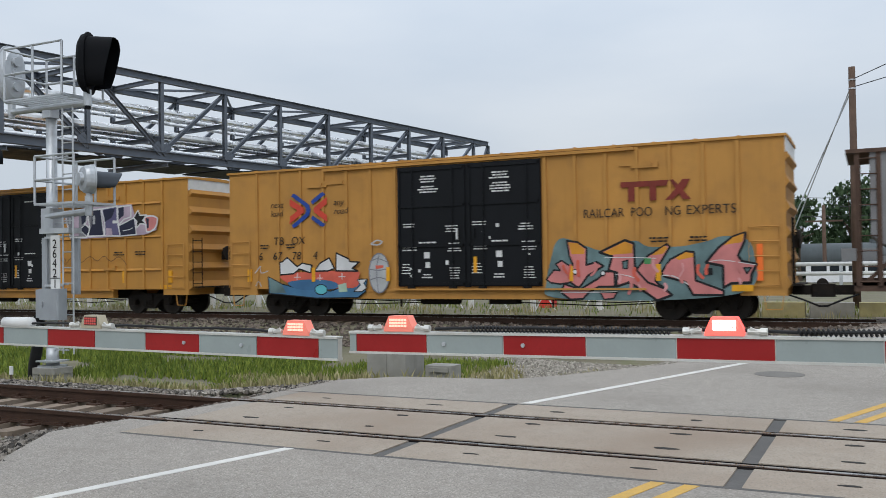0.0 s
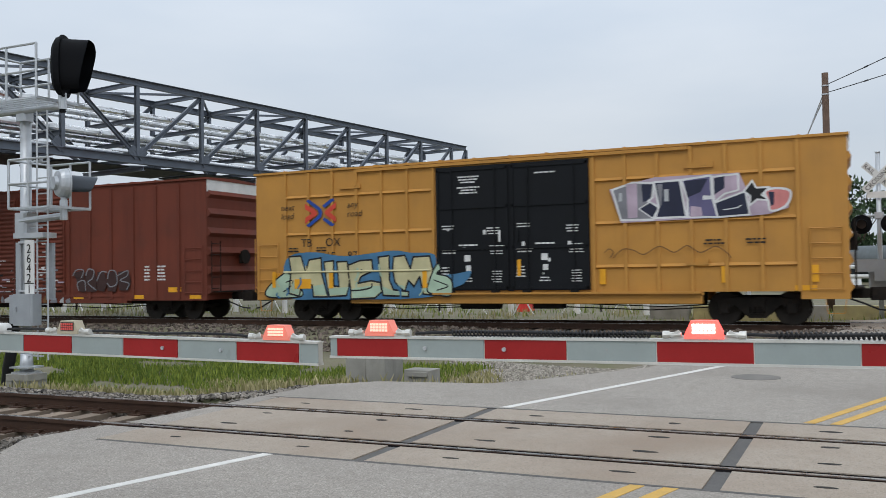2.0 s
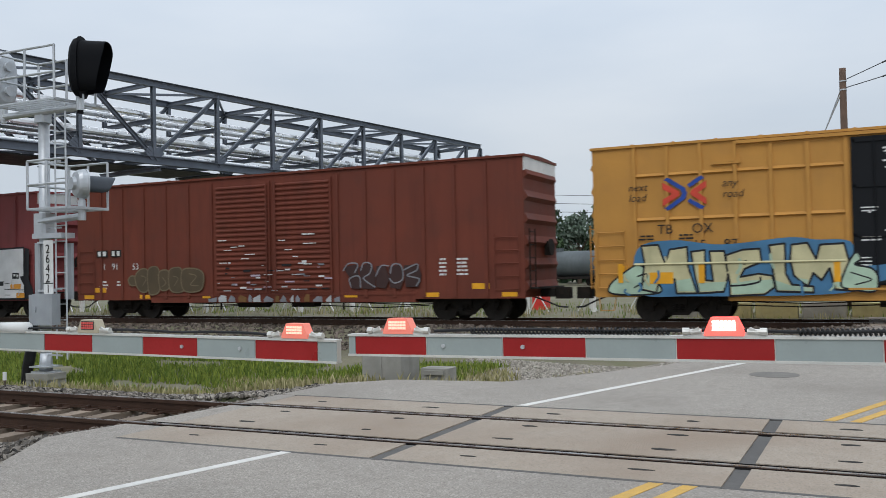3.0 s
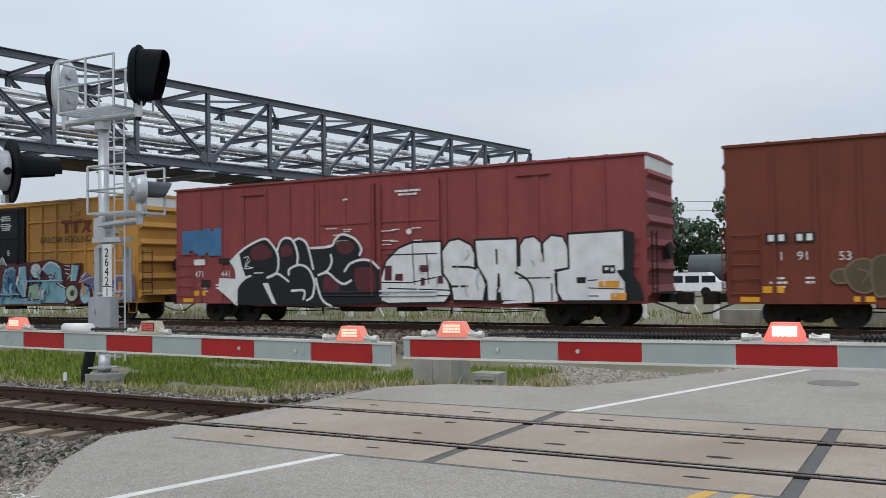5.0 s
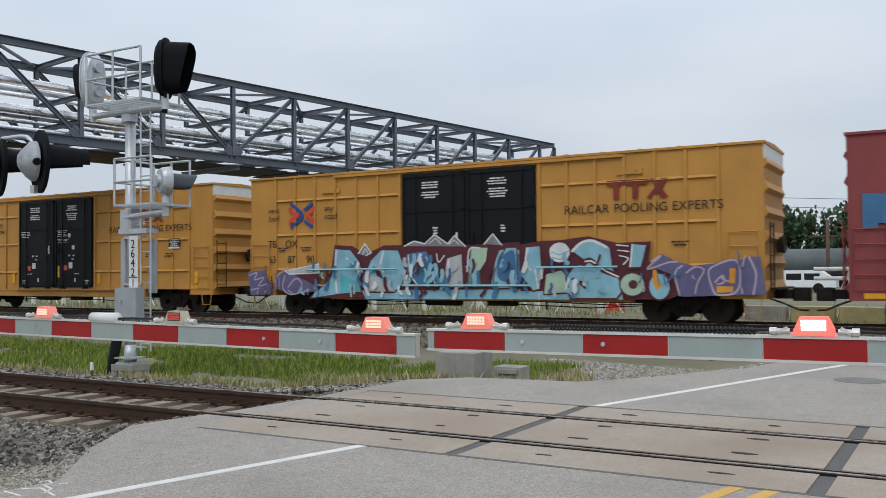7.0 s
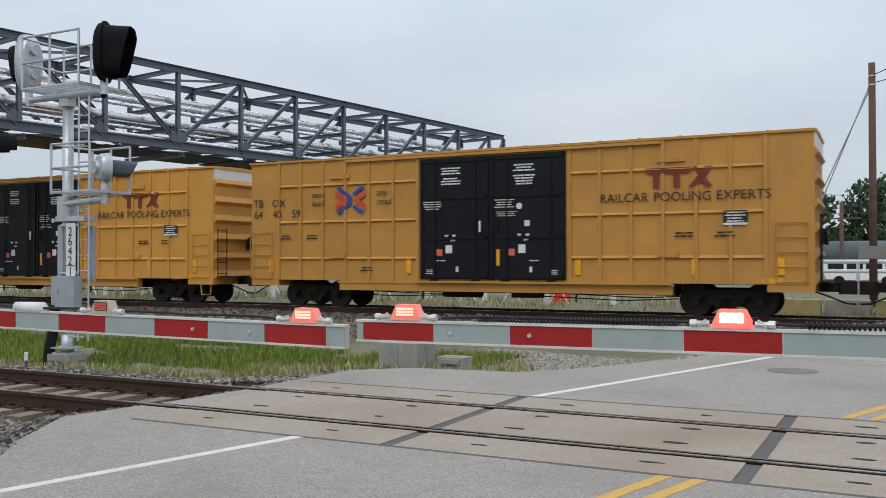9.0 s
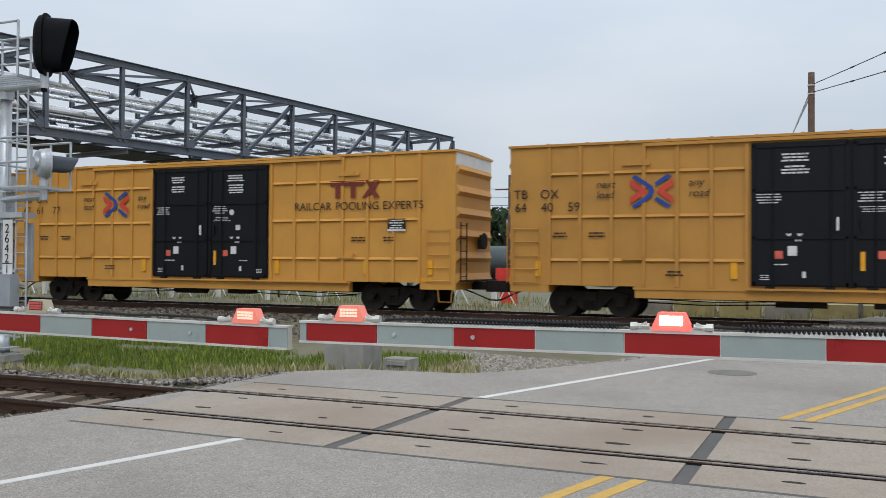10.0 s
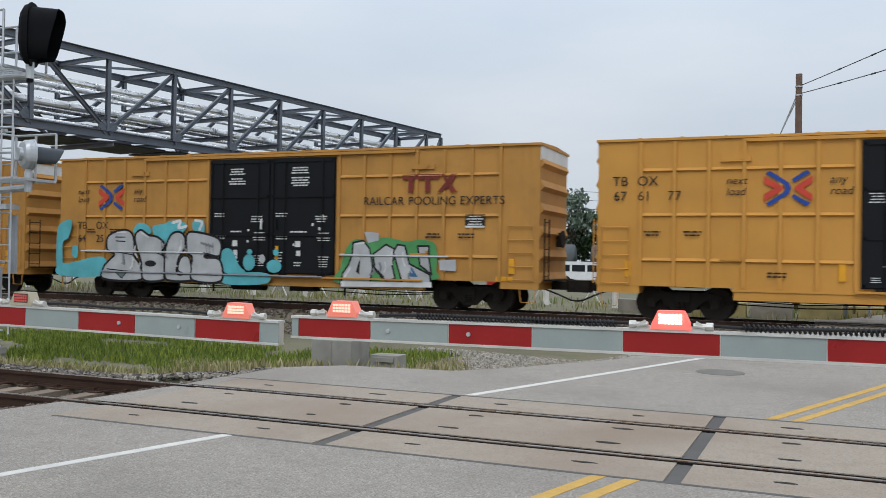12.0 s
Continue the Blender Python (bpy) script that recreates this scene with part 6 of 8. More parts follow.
def white_block_piece(car):
    """White block letters with black outlines and a black shadow on the red car."""
    p = Piece(car, -1.672)
    p.fill("black", [(17.92, 2.88), (18.18, 2.8), (18.14, 1.6), (18.36, 1.18), (18.44, 0.8), (17.92, 0.8), (17.68, 1.64), (17.88, 1.7)])
    p.fill("white", [(9.44, 0.82), (9.4, 1.48), (9.66, 2.16), (10.16, 2.58), (10.7, 2.76), (11.78, 2.76), (11.8, 1.7), (12.04, 1.44), (12.12, 1.04), (11.88, 0.76), (9.72, 0.72)], "black", 0.07)
    p.fill("maroon", [(9.62, 2), (9.9, 2), (9.88, 1.5), (9.6, 1.5)])
    p.fill("maroon", [(10.02, 1.72), (10.32, 1.72), (10.32, 1.48), (10, 1.5)])
    p.fill("maroon", [(10.92, 2), (11.32, 1.98), (11.3, 1.76), (10.92, 1.76)])
    p.fill("maroon", [(11, 1.58), (11.16, 1.58), (11.16, 1.32), (11, 1.32)])
    p.fill("maroon", [(11.6, 1.6), (11.84, 1.6), (11.84, 1.38), (11.6, 1.38)])
    p.line("black", 0.04, [(9.44, 1.44), (10.6, 1.42), (11.92, 1.64)], rounded=False)
    p.line("black", 0.04, [(10.7, 2.72), (10.72, 2.06), (10.76, 1.36)], rounded=False)
    p.line("black", 0.04, [(9.68, 2.36), (10.7, 2.36), (11.62, 2.36)], rounded=False)
    p.line("black", 0.04, [(9.72, 1.24), (12.12, 1.16)], rounded=False)
    p.line("black", 0.04, [(9.48, 1.02), (12.04, 0.98)], rounded=False)
    p.line("black", 0.04, [(11.24, 2.32), (11.3, 1.38)], rounded=False)
    p.fill("white", [(12.12, 1.32), (11.84, 1.7), (11.8, 2.44), (12.08, 2.76), (12.44, 2.82), (12.88, 2.6), (13.02, 2.28), (13, 1.92), (13.3, 1.62), (13.38, 1.3), (13.28, 0.8), (12.2, 0.82)], "black", 0.07)
    p.line("black", 0.07, [(12.2, 1.92), (12.88, 1.88), (13.2, 1.72), (13.32, 1.48)])
    p.line("black", 0.07, [(12.12, 1.28), (12.72, 1.28)], rounded=False)
    p.fill("white", [(13, 2.76), (14.48, 2.76), (14.48, 1.66), (14.6, 0.8), (13.42, 0.8), (13.4, 1.42), (13.24, 1.68), (13.08, 1.94)], "black", 0.07)
    p.fill("black", [(13.72, 2.44), (13.8, 2.44), (13.8, 1.96), (13.74, 1.96)])
    p.fill("black", [(13.8, 1.68), (13.86, 1.68), (13.92, 0.8), (13.72, 0.8)])
    p.fill("white", [(14.48, 1.88), (15.76, 1.88), (15.78, 0.8), (13.92, 0.72), (14, 0.8), (14.54, 0.84), (14.44, 1.6)])
    p.fill("white", [(14.56, 1.9), (14.56, 2.54), (14.72, 2.76), (15.04, 2.8), (15.28, 2.6), (15.3, 1.88)], "black", 0.06)
    p.fill("white", [(15.34, 1.88), (15.32, 2.58), (15.6, 2.82), (15.98, 2.76), (16.14, 2.44), (16.16, 1.8), (15.72, 1.74)], "black", 0.06)
    p.fill("white", [(14.58, 1.98), (15.7, 2), (15.7, 1.74), (14.56, 1.72)])
    p.line("black", 0.07, [(14.4, 1.7), (14.78, 1.48), (14.96, 1.16), (14.98, 0.76)])
    p.line("black", 0.04, [(14.52, 1.52), (15.56, 1.52)], rounded=False)
    p.line("black", 0.05, [(15.6, 1.34), (15.6, 0.84)], rounded=False)
    p.fill("white", [(16.14, 2.84), (17.88, 2.88), (17.88, 1.7), (17.68, 1.68), (17.9, 1.38), (17.92, 0.8), (15.94, 0.8), (15.76, 1.08), (15.76, 1.72), (16.16, 1.8)], "black", 0.07)
    p.line("black", 0.06, [(15.72, 1.64), (15.76, 1.08), (15.92, 0.8)])
    p.fill("black", [(16.4, 1.52), (16.7, 1.52), (16.68, 1.34), (16.4, 1.34)])
    p.fill("black", [(17.2, 1.86), (17.6, 1.86), (17.6, 1.62), (17.2, 1.62)])
    p.fill("white", [(17.28, 1.8), (17.4, 1.8), (17.38, 1.72), (17.28, 1.72)])
    p.fill("white", [(17.46, 1.8), (17.56, 1.78), (17.54, 1.68), (17.46, 1.68)])
    p.fill("orange", [(17.08, 1.4), (17.72, 1.4), (17.7, 1.2), (17.08, 1.22)])
    p.fill("orange", [(17.44, 1.04), (17.92, 1.04), (17.9, 0.84), (17.44, 0.84)])
    p.line("black", 0.03, [(16.76, 1.42), (17.04, 1.44)], rounded=False)
    p.line("black", 0.03, [(16.76, 1.2), (17.84, 1.16)], rounded=False)
    p.line("black", 0.03, [(16.78, 0.96), (17.06, 0.96)], rounded=False)
    p.strokes(30, 9.7, 17.6, 0.8, 2.2, ("white", "silver", "white"), 68, 0.05)
    p.ribs(9.4, 11.6, (0.98, 1.12), "silver")


def ice_piece(car):
    """Pale blue letters with white edges on maroon, crowned with white points."""
    p = Piece(car, -1.7)
    p.fill("maroon", [(3.84, 1.6), (4, 2.54), (4.8, 2.48), (5.34, 2.18), (6.08, 2.48), (6.96, 2.48), (9.14, 2.42), (11.2, 2.48), (11.16, 0.68), (3.08, 0.66)])
    p.fill("maroon", [(11.08, 2.38), (11.9, 2.5), (12.52, 2.5), (13.46, 2.6), (14.36, 2.38), (15.38, 2.4), (15.3, 1.82), (15.96, 1.46), (16.26, 0.88), (15.88, 0.72), (11.06, 0.68)])
    p.fill("grey", [(5.02, 2.22), (5.3, 2.56), (5.56, 2.24), (5.34, 2.14)])
    p.line("white", 0.045, [(5.02, 2.22), (5.3, 2.56), (5.56, 2.24), (5.34, 2.14)], rounded=False)
    p.fill("grey", [(6.92, 2.44), (7.3, 2.6), (7.72, 2.5), (8.1, 2.8), (8.6, 2.48), (8.86, 2.74), (9.26, 2.38)])
    p.line("white", 0.045, [(6.92, 2.44), (7.3, 2.6), (7.72, 2.5), (8.1, 2.8), (8.6, 2.48), (8.86, 2.74), (9.26, 2.38)], rounded=False)
    p.fill("grey", [(9.94, 2.44), (10.26, 2.76), (10.56, 2.4)])
    p.line("white", 0.045, [(9.94, 2.44), (10.26, 2.76), (10.56, 2.4)], rounded=False)
    p.line("white", 0.03, [(5.2, 2.18), (5.32, 2.4), (5.44, 2.2)], rounded=False)
    p.line("white", 0.03, [(7.9, 2.5), (8.14, 2.68), (8.36, 2.48)], rounded=False)
    p.line("white", 0.03, [(8.68, 2.48), (8.84, 2.6), (9.02, 2.46)], rounded=False)
    p.fill("sky", [(5.16, 0.94), (11.2, 1), (11.2, 0.68), (5.34, 0.64)])
    p.fill("sky", [(11.02, 0.94), (14.48, 0.96), (14.52, 0.7), (11.02, 0.68)])
    p.fill("sky", [(4, 2.42), (4.7, 2.36), (5.08, 1.94), (5.2, 1.58), (5.06, 1.3), (5.16, 0.88), (4.22, 0.8), (3.16, 0.66), (2.88, 0.66), (3.76, 1.32), (3.94, 1.66)], "maroon", 0.05)
    p.fill("cyan", [(4.24, 1.52), (4.96, 1.24), (5.12, 0.92), (4.26, 0.86)])
    p.line("white", 0.07, [(4.08, 2.32), (4.04, 1.66), (4.08, 0.88)])
    p.line("white", 0.05, [(4.5, 2.08), (4.96, 1.76), (5.2, 1.58)])
    p.fill("sky", [(5.56, 2), (5.98, 2.34), (6.68, 2.32), (7, 1.56), (6.96, 1.3), (6.52, 0.88), (5.34, 0.88), (5.16, 1.08), (5.34, 1.58)], "maroon", 0.05)
    p.fill("silver", [(5.3, 1.52), (5.88, 1.36), (6.42, 0.92), (5.38, 0.92)])
    p.line("white", 0.07, [(6.08, 2.28), (5.92, 1.72), (6.08, 1.58)])
    p.fill("maroon", [(5.72, 1.72), (5.92, 1.64), (6.06, 1.34), (5.8, 1.44)])
    p.fill("blue", [(7, 2.2), (7.8, 2.28), (8.06, 1.76), (8.44, 1.06), (7.72, 1.04), (7.12, 1.3), (6.96, 1.64)], "maroon", 0.05)
    p.fill("sky", [(7.72, 1.56), (8.14, 1.6), (8.4, 1.1), (7.76, 1.06)])
    p.line("white", 0.05, [(7.08, 2.12), (7.16, 1.5), (7.46, 1.1)])
    p.fill("silver", [(8.56, 2.02), (9.14, 2.16), (9.2, 1.04), (8.56, 1.04), (8.48, 1.56)], "maroon", 0.05)
    p.line("white", 0.06, [(8.64, 1.96), (8.6, 1.1)])
    p.line("white", 0.04, [(8.18, 2.16), (8.26, 1.88), (8.48, 2.1)])
    p.fill("mint", [(9.48, 2.36), (10.1, 2.34), (10.02, 1.88), (9.78, 1.56), (9.38, 1.16), (9.38, 1.56)], "maroon", 0.04)
    p.fill("teal", [(9.38, 1.52), (9.78, 1.6), (9.82, 1.1), (9.36, 1.06)])
    p.line("white", 0.05, [(9.34, 1.62), (9.42, 2.28), (9.78, 2.32)])
    p.fill("sky", [(10.32, 1.88), (10.48, 2.26), (11.04, 2.32), (11.2, 2.24), (11.2, 1.04), (10.16, 1.04)], "maroon", 0.05)
    p.fill("steel", [(10.64, 2.2), (11.12, 2.2), (11.16, 1.48), (10.72, 1.24), (10.4, 1.76)], rounded=True)
    p.fill("sky", [(10.72, 2.32), (11.1, 2.32), (11.12, 1.04), (10.24, 1), (10.32, 1.56)], "maroon", 0.04)
    p.fill("steel", [(10.56, 2), (11, 2.2), (11.04, 1.36), (10.64, 1.24), (10.4, 1.48)], rounded=True)
    p.fill("sky", [(11.4, 2.32), (11.9, 2.36), (11.96, 1.54), (11.88, 1), (11.64, 0.94), (11.18, 1.48), (11.34, 1.86)], "maroon", 0.05)
    p.line("white", 0.06, [(11.48, 2.28), (11.4, 1.86), (11.56, 1.6)])
    p.line("white", 0.05, [(11.72, 1.6), (11.82, 1.04)])
    p.fill("mint", [(12.08, 1.48), (12.6, 1.6), (12.88, 1.28), (12.82, 0.9), (12, 0.84)], "maroon", 0.04)
    p.oval("white", 12.54, 2.13, 0.36, 0.33, "maroon", 0.05)
    p.line("sky", 0.04, [(12.28, 2.16), (12.52, 2.06), (12.84, 2.16)])
    p.line("sky", 0.04, [(12.3, 1.98), (12.56, 1.92), (12.8, 1.98)])
    p.fill("sky", [(12.92, 2.16), (13.24, 2.46), (13.6, 2.52), (14.16, 2.26), (14.24, 1.64), (14.44, 1.28), (14.5, 0.92), (14.34, 0.72), (12.88, 0.72), (12.74, 1.36), (12.96, 1.66), (13.38, 1.84)], "maroon", 0.06)
    p.line("white", 0.08, [(12.96, 2.16), (13.24, 2.4), (13.6, 2.46), (14.04, 2.26)])
    p.line("maroon", 0.16, [(13.3, 1.76), (13.52, 1.88), (13.88, 1.6), (14.36, 1.42)])
    p.line("white", 0.05, [(13.38, 1.84), (13.6, 1.84), (14, 1.56), (14.4, 1.38)])
    p.line("white", 0.07, [(12.84, 1.32), (12.76, 1.04), (12.96, 0.8)])
    p.fill("maroon", [(13.02, 1.28), (13.44, 1.24), (13.36, 1)])
    p.fill("sky", [(14.8, 2.36), (15.28, 2.32), (15.1, 1.64), (14.72, 1.62)], "maroon", 0.06)
    p.line("white", 0.05, [(14.84, 2.32), (14.76, 1.68)])
    p.line("white", 0.04, [(14.36, 2.32), (14.7, 2.28)])
    p.line("white", 0.04, [(14.4, 2.16), (14.72, 2.12)])
    p.line("white", 0.04, [(14.44, 2), (14.7, 1.92), (14.56, 1.74)])
    p.oval("mint", 14.82, 1.15, 0.38, 0.35, "maroon", 0.05)
    p.oval("maroon", 14.84, 1.15, 0.14, 0.13)
    p.oval("sky", 15.62, 1.09, 0.32, 0.39, "maroon", 0.05)
    p.fill("orange", [(15.44, 1.58), (15.54, 1.58), (15.6, 1.22), (15.72, 1.16), (15.56, 0.96), (15.42, 1.22)])
    p.fill("violet", [(15.3, 1.7), (15.68, 2.04), (16.14, 1.8), (16.6, 1.68), (17.2, 1.74), (17.7, 1.88), (17.88, 1.8), (18, 1.9), (18.42, 1.92), (18.56, 0.88), (16.26, 0.8), (15.96, 1.44)])
    p.line("lilac", 0.05, [(16.2, 0.84), (16.08, 1.46), (16.28, 1.68)])
    p.line("lilac", 0.05, [(16.4, 1.48), (16.64, 1.64), (16.9, 1.56), (16.72, 1.22), (16.64, 0.9)])
    p.line("lilac", 0.05, [(17.12, 1.04), (17.02, 1.52), (17.34, 1.74), (17.76, 1.82), (17.88, 1.44), (17.76, 0.94), (17.26, 0.86), (17.12, 1.04)])
    p.line("lilac", 0.05, [(18.12, 1.9), (18.3, 1.44), (18.22, 0.88)])
    p.line("lilac", 0.05, [(15.4, 1.82), (15.68, 1.98), (15.28, 1.6), (15.88, 1.78), (16.14, 1.8)])
    p.line("lilac", 0.05, [(17.2, 1.22), (17.4, 1.4), (17.44, 1.22), (17.28, 1.16)])
    p.fill("orange", [(17.6, 1.6), (17.76, 1.6), (17.74, 1.18), (17.58, 1.18)])
    p.fill("orange", [(17.24, 1.1), (17.68, 1.1), (17.68, 0.94), (17.24, 0.92)])
    p.fill("violet", [(0, 1.62), (0.84, 1.68), (1.16, 1), (1.06, 0.78), (0.12, 0.76)])
    p.fill("violet", [(1.26, 1.32), (1.78, 1.68), (3.16, 1.74), (3.38, 1.44), (3.08, 0.88), (1.98, 0.78), (1.48, 0.98)])
    p.fill("maroon", [(2.18, 1.52), (3.32, 1.52), (3.36, 1.02)])
    p.fill("silver", [(1.78, 1.64), (3.32, 1.88), (3.36, 1.56), (1.98, 1.52)], "white", 0.04)
    p.line("lilac", 0.045, [(0.06, 1.48), (0.44, 1.58), (0.32, 1.32), (0.76, 1.4), (0.52, 1.08), (0.96, 1.16), (0.8, 0.86)])
    p.line("lilac", 0.045, [(0.16, 0.94), (0.52, 1), (0.44, 0.82)])
    p.line("lilac", 0.045, [(1.92, 1.04), (2.28, 1.36), (2.56, 1.16), (2.28, 0.8), (1.92, 0.94)])
    p.line("lilac", 0.045, [(1.36, 1), (1.36, 1.4), (1.78, 1.68)])
    p.line("lilac", 0.045, [(1.78, 1.46), (1.68, 1.02), (2.08, 0.78), (2.88, 0.96)])
    p.line("lilac", 0.045, [(3.16, 1.16), (3.56, 1.12), (3.8, 1.32), (3.7, 1.44)])
    p.strokes(110, 2.6, 14.0, 0.68, 1.85, ("sky", "white", "blue", "sky", "silver", "steel", "maroon"), 61, 0.11)
    p.strokes(14, 14.6, 18.2, 0.75, 1.7, ("lilac", "violet", "steel"), 62, 0.04)
    p.strokes(12, 0.4, 3.0, 0.75, 1.6, ("lilac", "violet", "maroon"), 63, 0.04)
    p.ribs(2.8, 6.7, (1.66,), "sky")
    p.ribs(6.9, 11.6, (1.10,), "sky")
    p.ribs(11.8, 14.4, (1.66,), "sky")


def silver_piece(car):
    """Silver bubble letters with black outlines over turquoise clouds."""
    p = Piece(car, -1.7)
    p.fill("cyan", [(0, 2.4), (0.24, 2.74), (0.7, 2.8), (0.56, 2.18), (0.28, 1.96), (0.28, 1.12), (0, 1.04)], rounded=True)
    p.fill("cyan", [(0.08, 1.18), (0.72, 1.24), (1.8, 1.46), (2.34, 1.4), (2.28, 0.8), (0.16, 0.76)], rounded=True)
    p.fill("cyan", [(3.6, 2.48), (3.86, 2.72), (4.28, 2.6), (4.38, 2.34), (3.7, 2.34)], rounded=True)
    p.fill("cyan", [(4.46, 2.58), (4.96, 2.68), (5.36, 2.8), (5.92, 2.68), (5.78, 2.36), (5.3, 2), (4.64, 2.2)], rounded=True)
    p.fill("cyan", [(6.2, 2.74), (6.64, 2.8), (6.68, 2.36), (6.3, 2.38)], rounded=True)
    p.fill("cyan", [(7.46, 1.74), (7.84, 1.8), (8.16, 1.28), (8.4, 1.04), (7.54, 1.04)], rounded=True)
    p.fill("cyan", [(0.76, 1.84), (1, 1.84), (1, 1.44), (0.76, 1.48)], rounded=True)
    p.fill("cyan", [(7.56, 0.96), (9.24, 1.04), (9.24, 0.68), (7.64, 0.62)], rounded=True)
    p.oval("cyan", 8.56, 1.38, 0.24, 0.28)
    p.oval("cyan", 9.56, 1.27, 0.29, 0.22)
    p.oval("cyan", 8.58, 1.74, 0.11, 0.09)
    p.oval("cyan", 9.62, 1.73, 0.11, 0.12)
    p.oval("silver", 9.08, 1.51, 0.12, 0.15)
    p.line("white", 0.1, [(5.36, 2.72), (5.68, 2.78), (5.6, 2.54), (5.94, 2.6)])
    p.line("white", 0.1, [(6.32, 2.8), (6.6, 2.74), (6.5, 2.48)])
    p.fill("silver", [(2.42, 1.76), (2.44, 2.2), (2.84, 2.4), (3.28, 2.46), (3.58, 2.28), (3.68, 1.72), (3.64, 1.56), (3.9, 1.26), (4.06, 0.86), (3.8, 0.64), (2.28, 0.68), (2.26, 1.08), (2.52, 1.36), (2.76, 1.58)], "black", 0.08, rounded=True)
    p.fill("silver", [(3.76, 1.86), (3.7, 2.28), (3.96, 2.46), (4.3, 2.28), (4.72, 2.2), (5.04, 1.92), (4.9, 1.68), (5.04, 1.4), (5.02, 0.88), (4.92, 0.68), (4.12, 0.68), (4, 1.26), (3.88, 1.6)], "black", 0.08, rounded=True)
    p.fill("silver", [(5.06, 1.78), (5.28, 2.28), (5.62, 2.4), (5.88, 2.22), (5.88, 1.82), (5.64, 1.48), (5.56, 1.02), (5.74, 0.9), (6.14, 1.04), (6.2, 0.72), (5.32, 0.68), (5.04, 0.88)], "black", 0.08, rounded=True)
    p.fill("silver", [(5.96, 1.96), (5.98, 2.32), (6.34, 2.4), (7.32, 2.16), (7.36, 1.58), (6.84, 1.64), (6.76, 1.52), (7.38, 1.44), (7.44, 0.72), (6.32, 0.7), (6.14, 1.04), (6.22, 1.5), (6, 1.68)], "black", 0.08, rounded=True)
    p.fill("teal", [(2.84, 0.92), (3.36, 0.96), (3.12, 0.72)], "black", 0.04)
    p.oval("black", 4.41, 1.27, 0.25, 0.11)
    p.fill("silver", [(5.64, 1.04), (5.72, 1.46), (6, 1.56), (6.16, 1.3), (6.14, 0.94)], "black", 0.06, rounded=True)
    p.line("black", 0.035, [(2.8, 2.2), (3.24, 2.2)])
    p.line("black", 0.035, [(2.84, 2.06), (3.24, 2.04)])
    p.line("black", 0.035, [(2.5, 1.68), (3.04, 1.64), (3.64, 1.56)])
    p.line("black", 0.035, [(2.44, 1.04), (3.04, 1), (3.74, 0.96)])
    p.line("black", 0.035, [(4.28, 1.28), (4.52, 1.28)])
    p.line("black", 0.035, [(4.2, 1.68), (4.64, 1.66), (4.98, 1.54)])
    p.line("black", 0.035, [(6.16, 1.68), (6.76, 1.68)])
    p.line("black", 0.035, [(6.3, 0.92), (7.32, 0.92)])
    p.line("grey", 0.1, [(3.16, 1.62), (3.22, 1.24)])
    p.line("white", 0.06, [(2.88, 2.36), (3.28, 2.38)])
    p.line("white", 0.06, [(4, 2.36), (4.3, 2.2)])
    p.line("grey", 0.08, [(6.6, 2.02), (7.08, 1.9)])
    p.line("grey", 0.03, [(6.92, 2.02), (6.96, 1.68)])
    p.line("grey", 0.03, [(7.08, 2.02), (7.12, 1.68)])
    p.line("grey", 0.03, [(6.8, 2.02), (6.84, 1.68)])
    p.strokes(22, 2.4, 6.6, 0.75, 1.9, ("silver", "white", "grey", "silver"), 65, 0.05)
    p.ribs(1.2, 6.7, (1.66,), "silver")
    p.ribs(2.2, 11.4, (0.93,), "grey")


def chrome_piece(car):
    """Small silver letters with black edges inside a green haze."""
    p = Piece(car, -1.632)
    p.fill("green", [(12.04, 1.28), (12.24, 1.9), (12.58, 2.2), (13.06, 2.12), (13.6, 2.26), (14.38, 2.14), (14.84, 2.2), (15.36, 2.04), (15.4, 1.28), (15.2, 0.94), (12, 0.76)], rounded=True)
    p.fill("silver", [(12.46, 1.72), (12.48, 2.08), (12.84, 2.16), (13.08, 1.9), (13.2, 1.32), (13.1, 0.72), (12.04, 0.72), (12.12, 1.1), (12.32, 1.36)], "black", 0.06)
    p.fill("silver", [(13.2, 1.72), (13.66, 2.04), (14, 1.88), (13.88, 1.4), (14, 0.96), (13.68, 0.88), (13.28, 1.24)], "black", 0.06)
    p.fill("silver", [(13.92, 1.8), (14.06, 2.04), (14.32, 2), (14.48, 1.44), (15.18, 1.12), (15.24, 0.76), (14.28, 0.72), (14.08, 1.32)], "black", 0.06)
    p.fill("silver", [(14.76, 2), (15.14, 2), (15.14, 1.64), (15.24, 1.12), (14.84, 1.4)], "black", 0.06)
    p.fill("white", [(12.06, 0.84), (15.24, 0.88), (15.26, 0.72), (12.06, 0.66)])
    p.fill("black", [(12.6, 1.16), (12.76, 1.64), (12.72, 1.06)])
    p.fill("black", [(13.28, 1.32), (13.62, 1.02), (13.52, 0.92)])
    p.fill("steel", [(14.52, 1.4), (14.78, 1.04), (14.48, 1.04)])
    p.fill("silver", [(12.88, 2.42), (12.98, 2.44), (13.4, 2.4), (13.4, 2.16), (13.02, 2.08)])
    p.line("white", 0.05, [(12.58, 2.04), (12.88, 2.08)])
    p.line("white", 0.06, [(12.4, 1.28), (12.2, 0.98)])
    p.fill("silver", [(15.48, 1.56), (16.04, 1.6), (16.06, 1.24), (15.52, 1.26)])
    p.strokes(10, 12.2, 15.2, 0.85, 1.6, ("silver", "white", "grey"), 66, 0.05)
    p.ribs(12.0, 15.8, (1.66,), "silver")


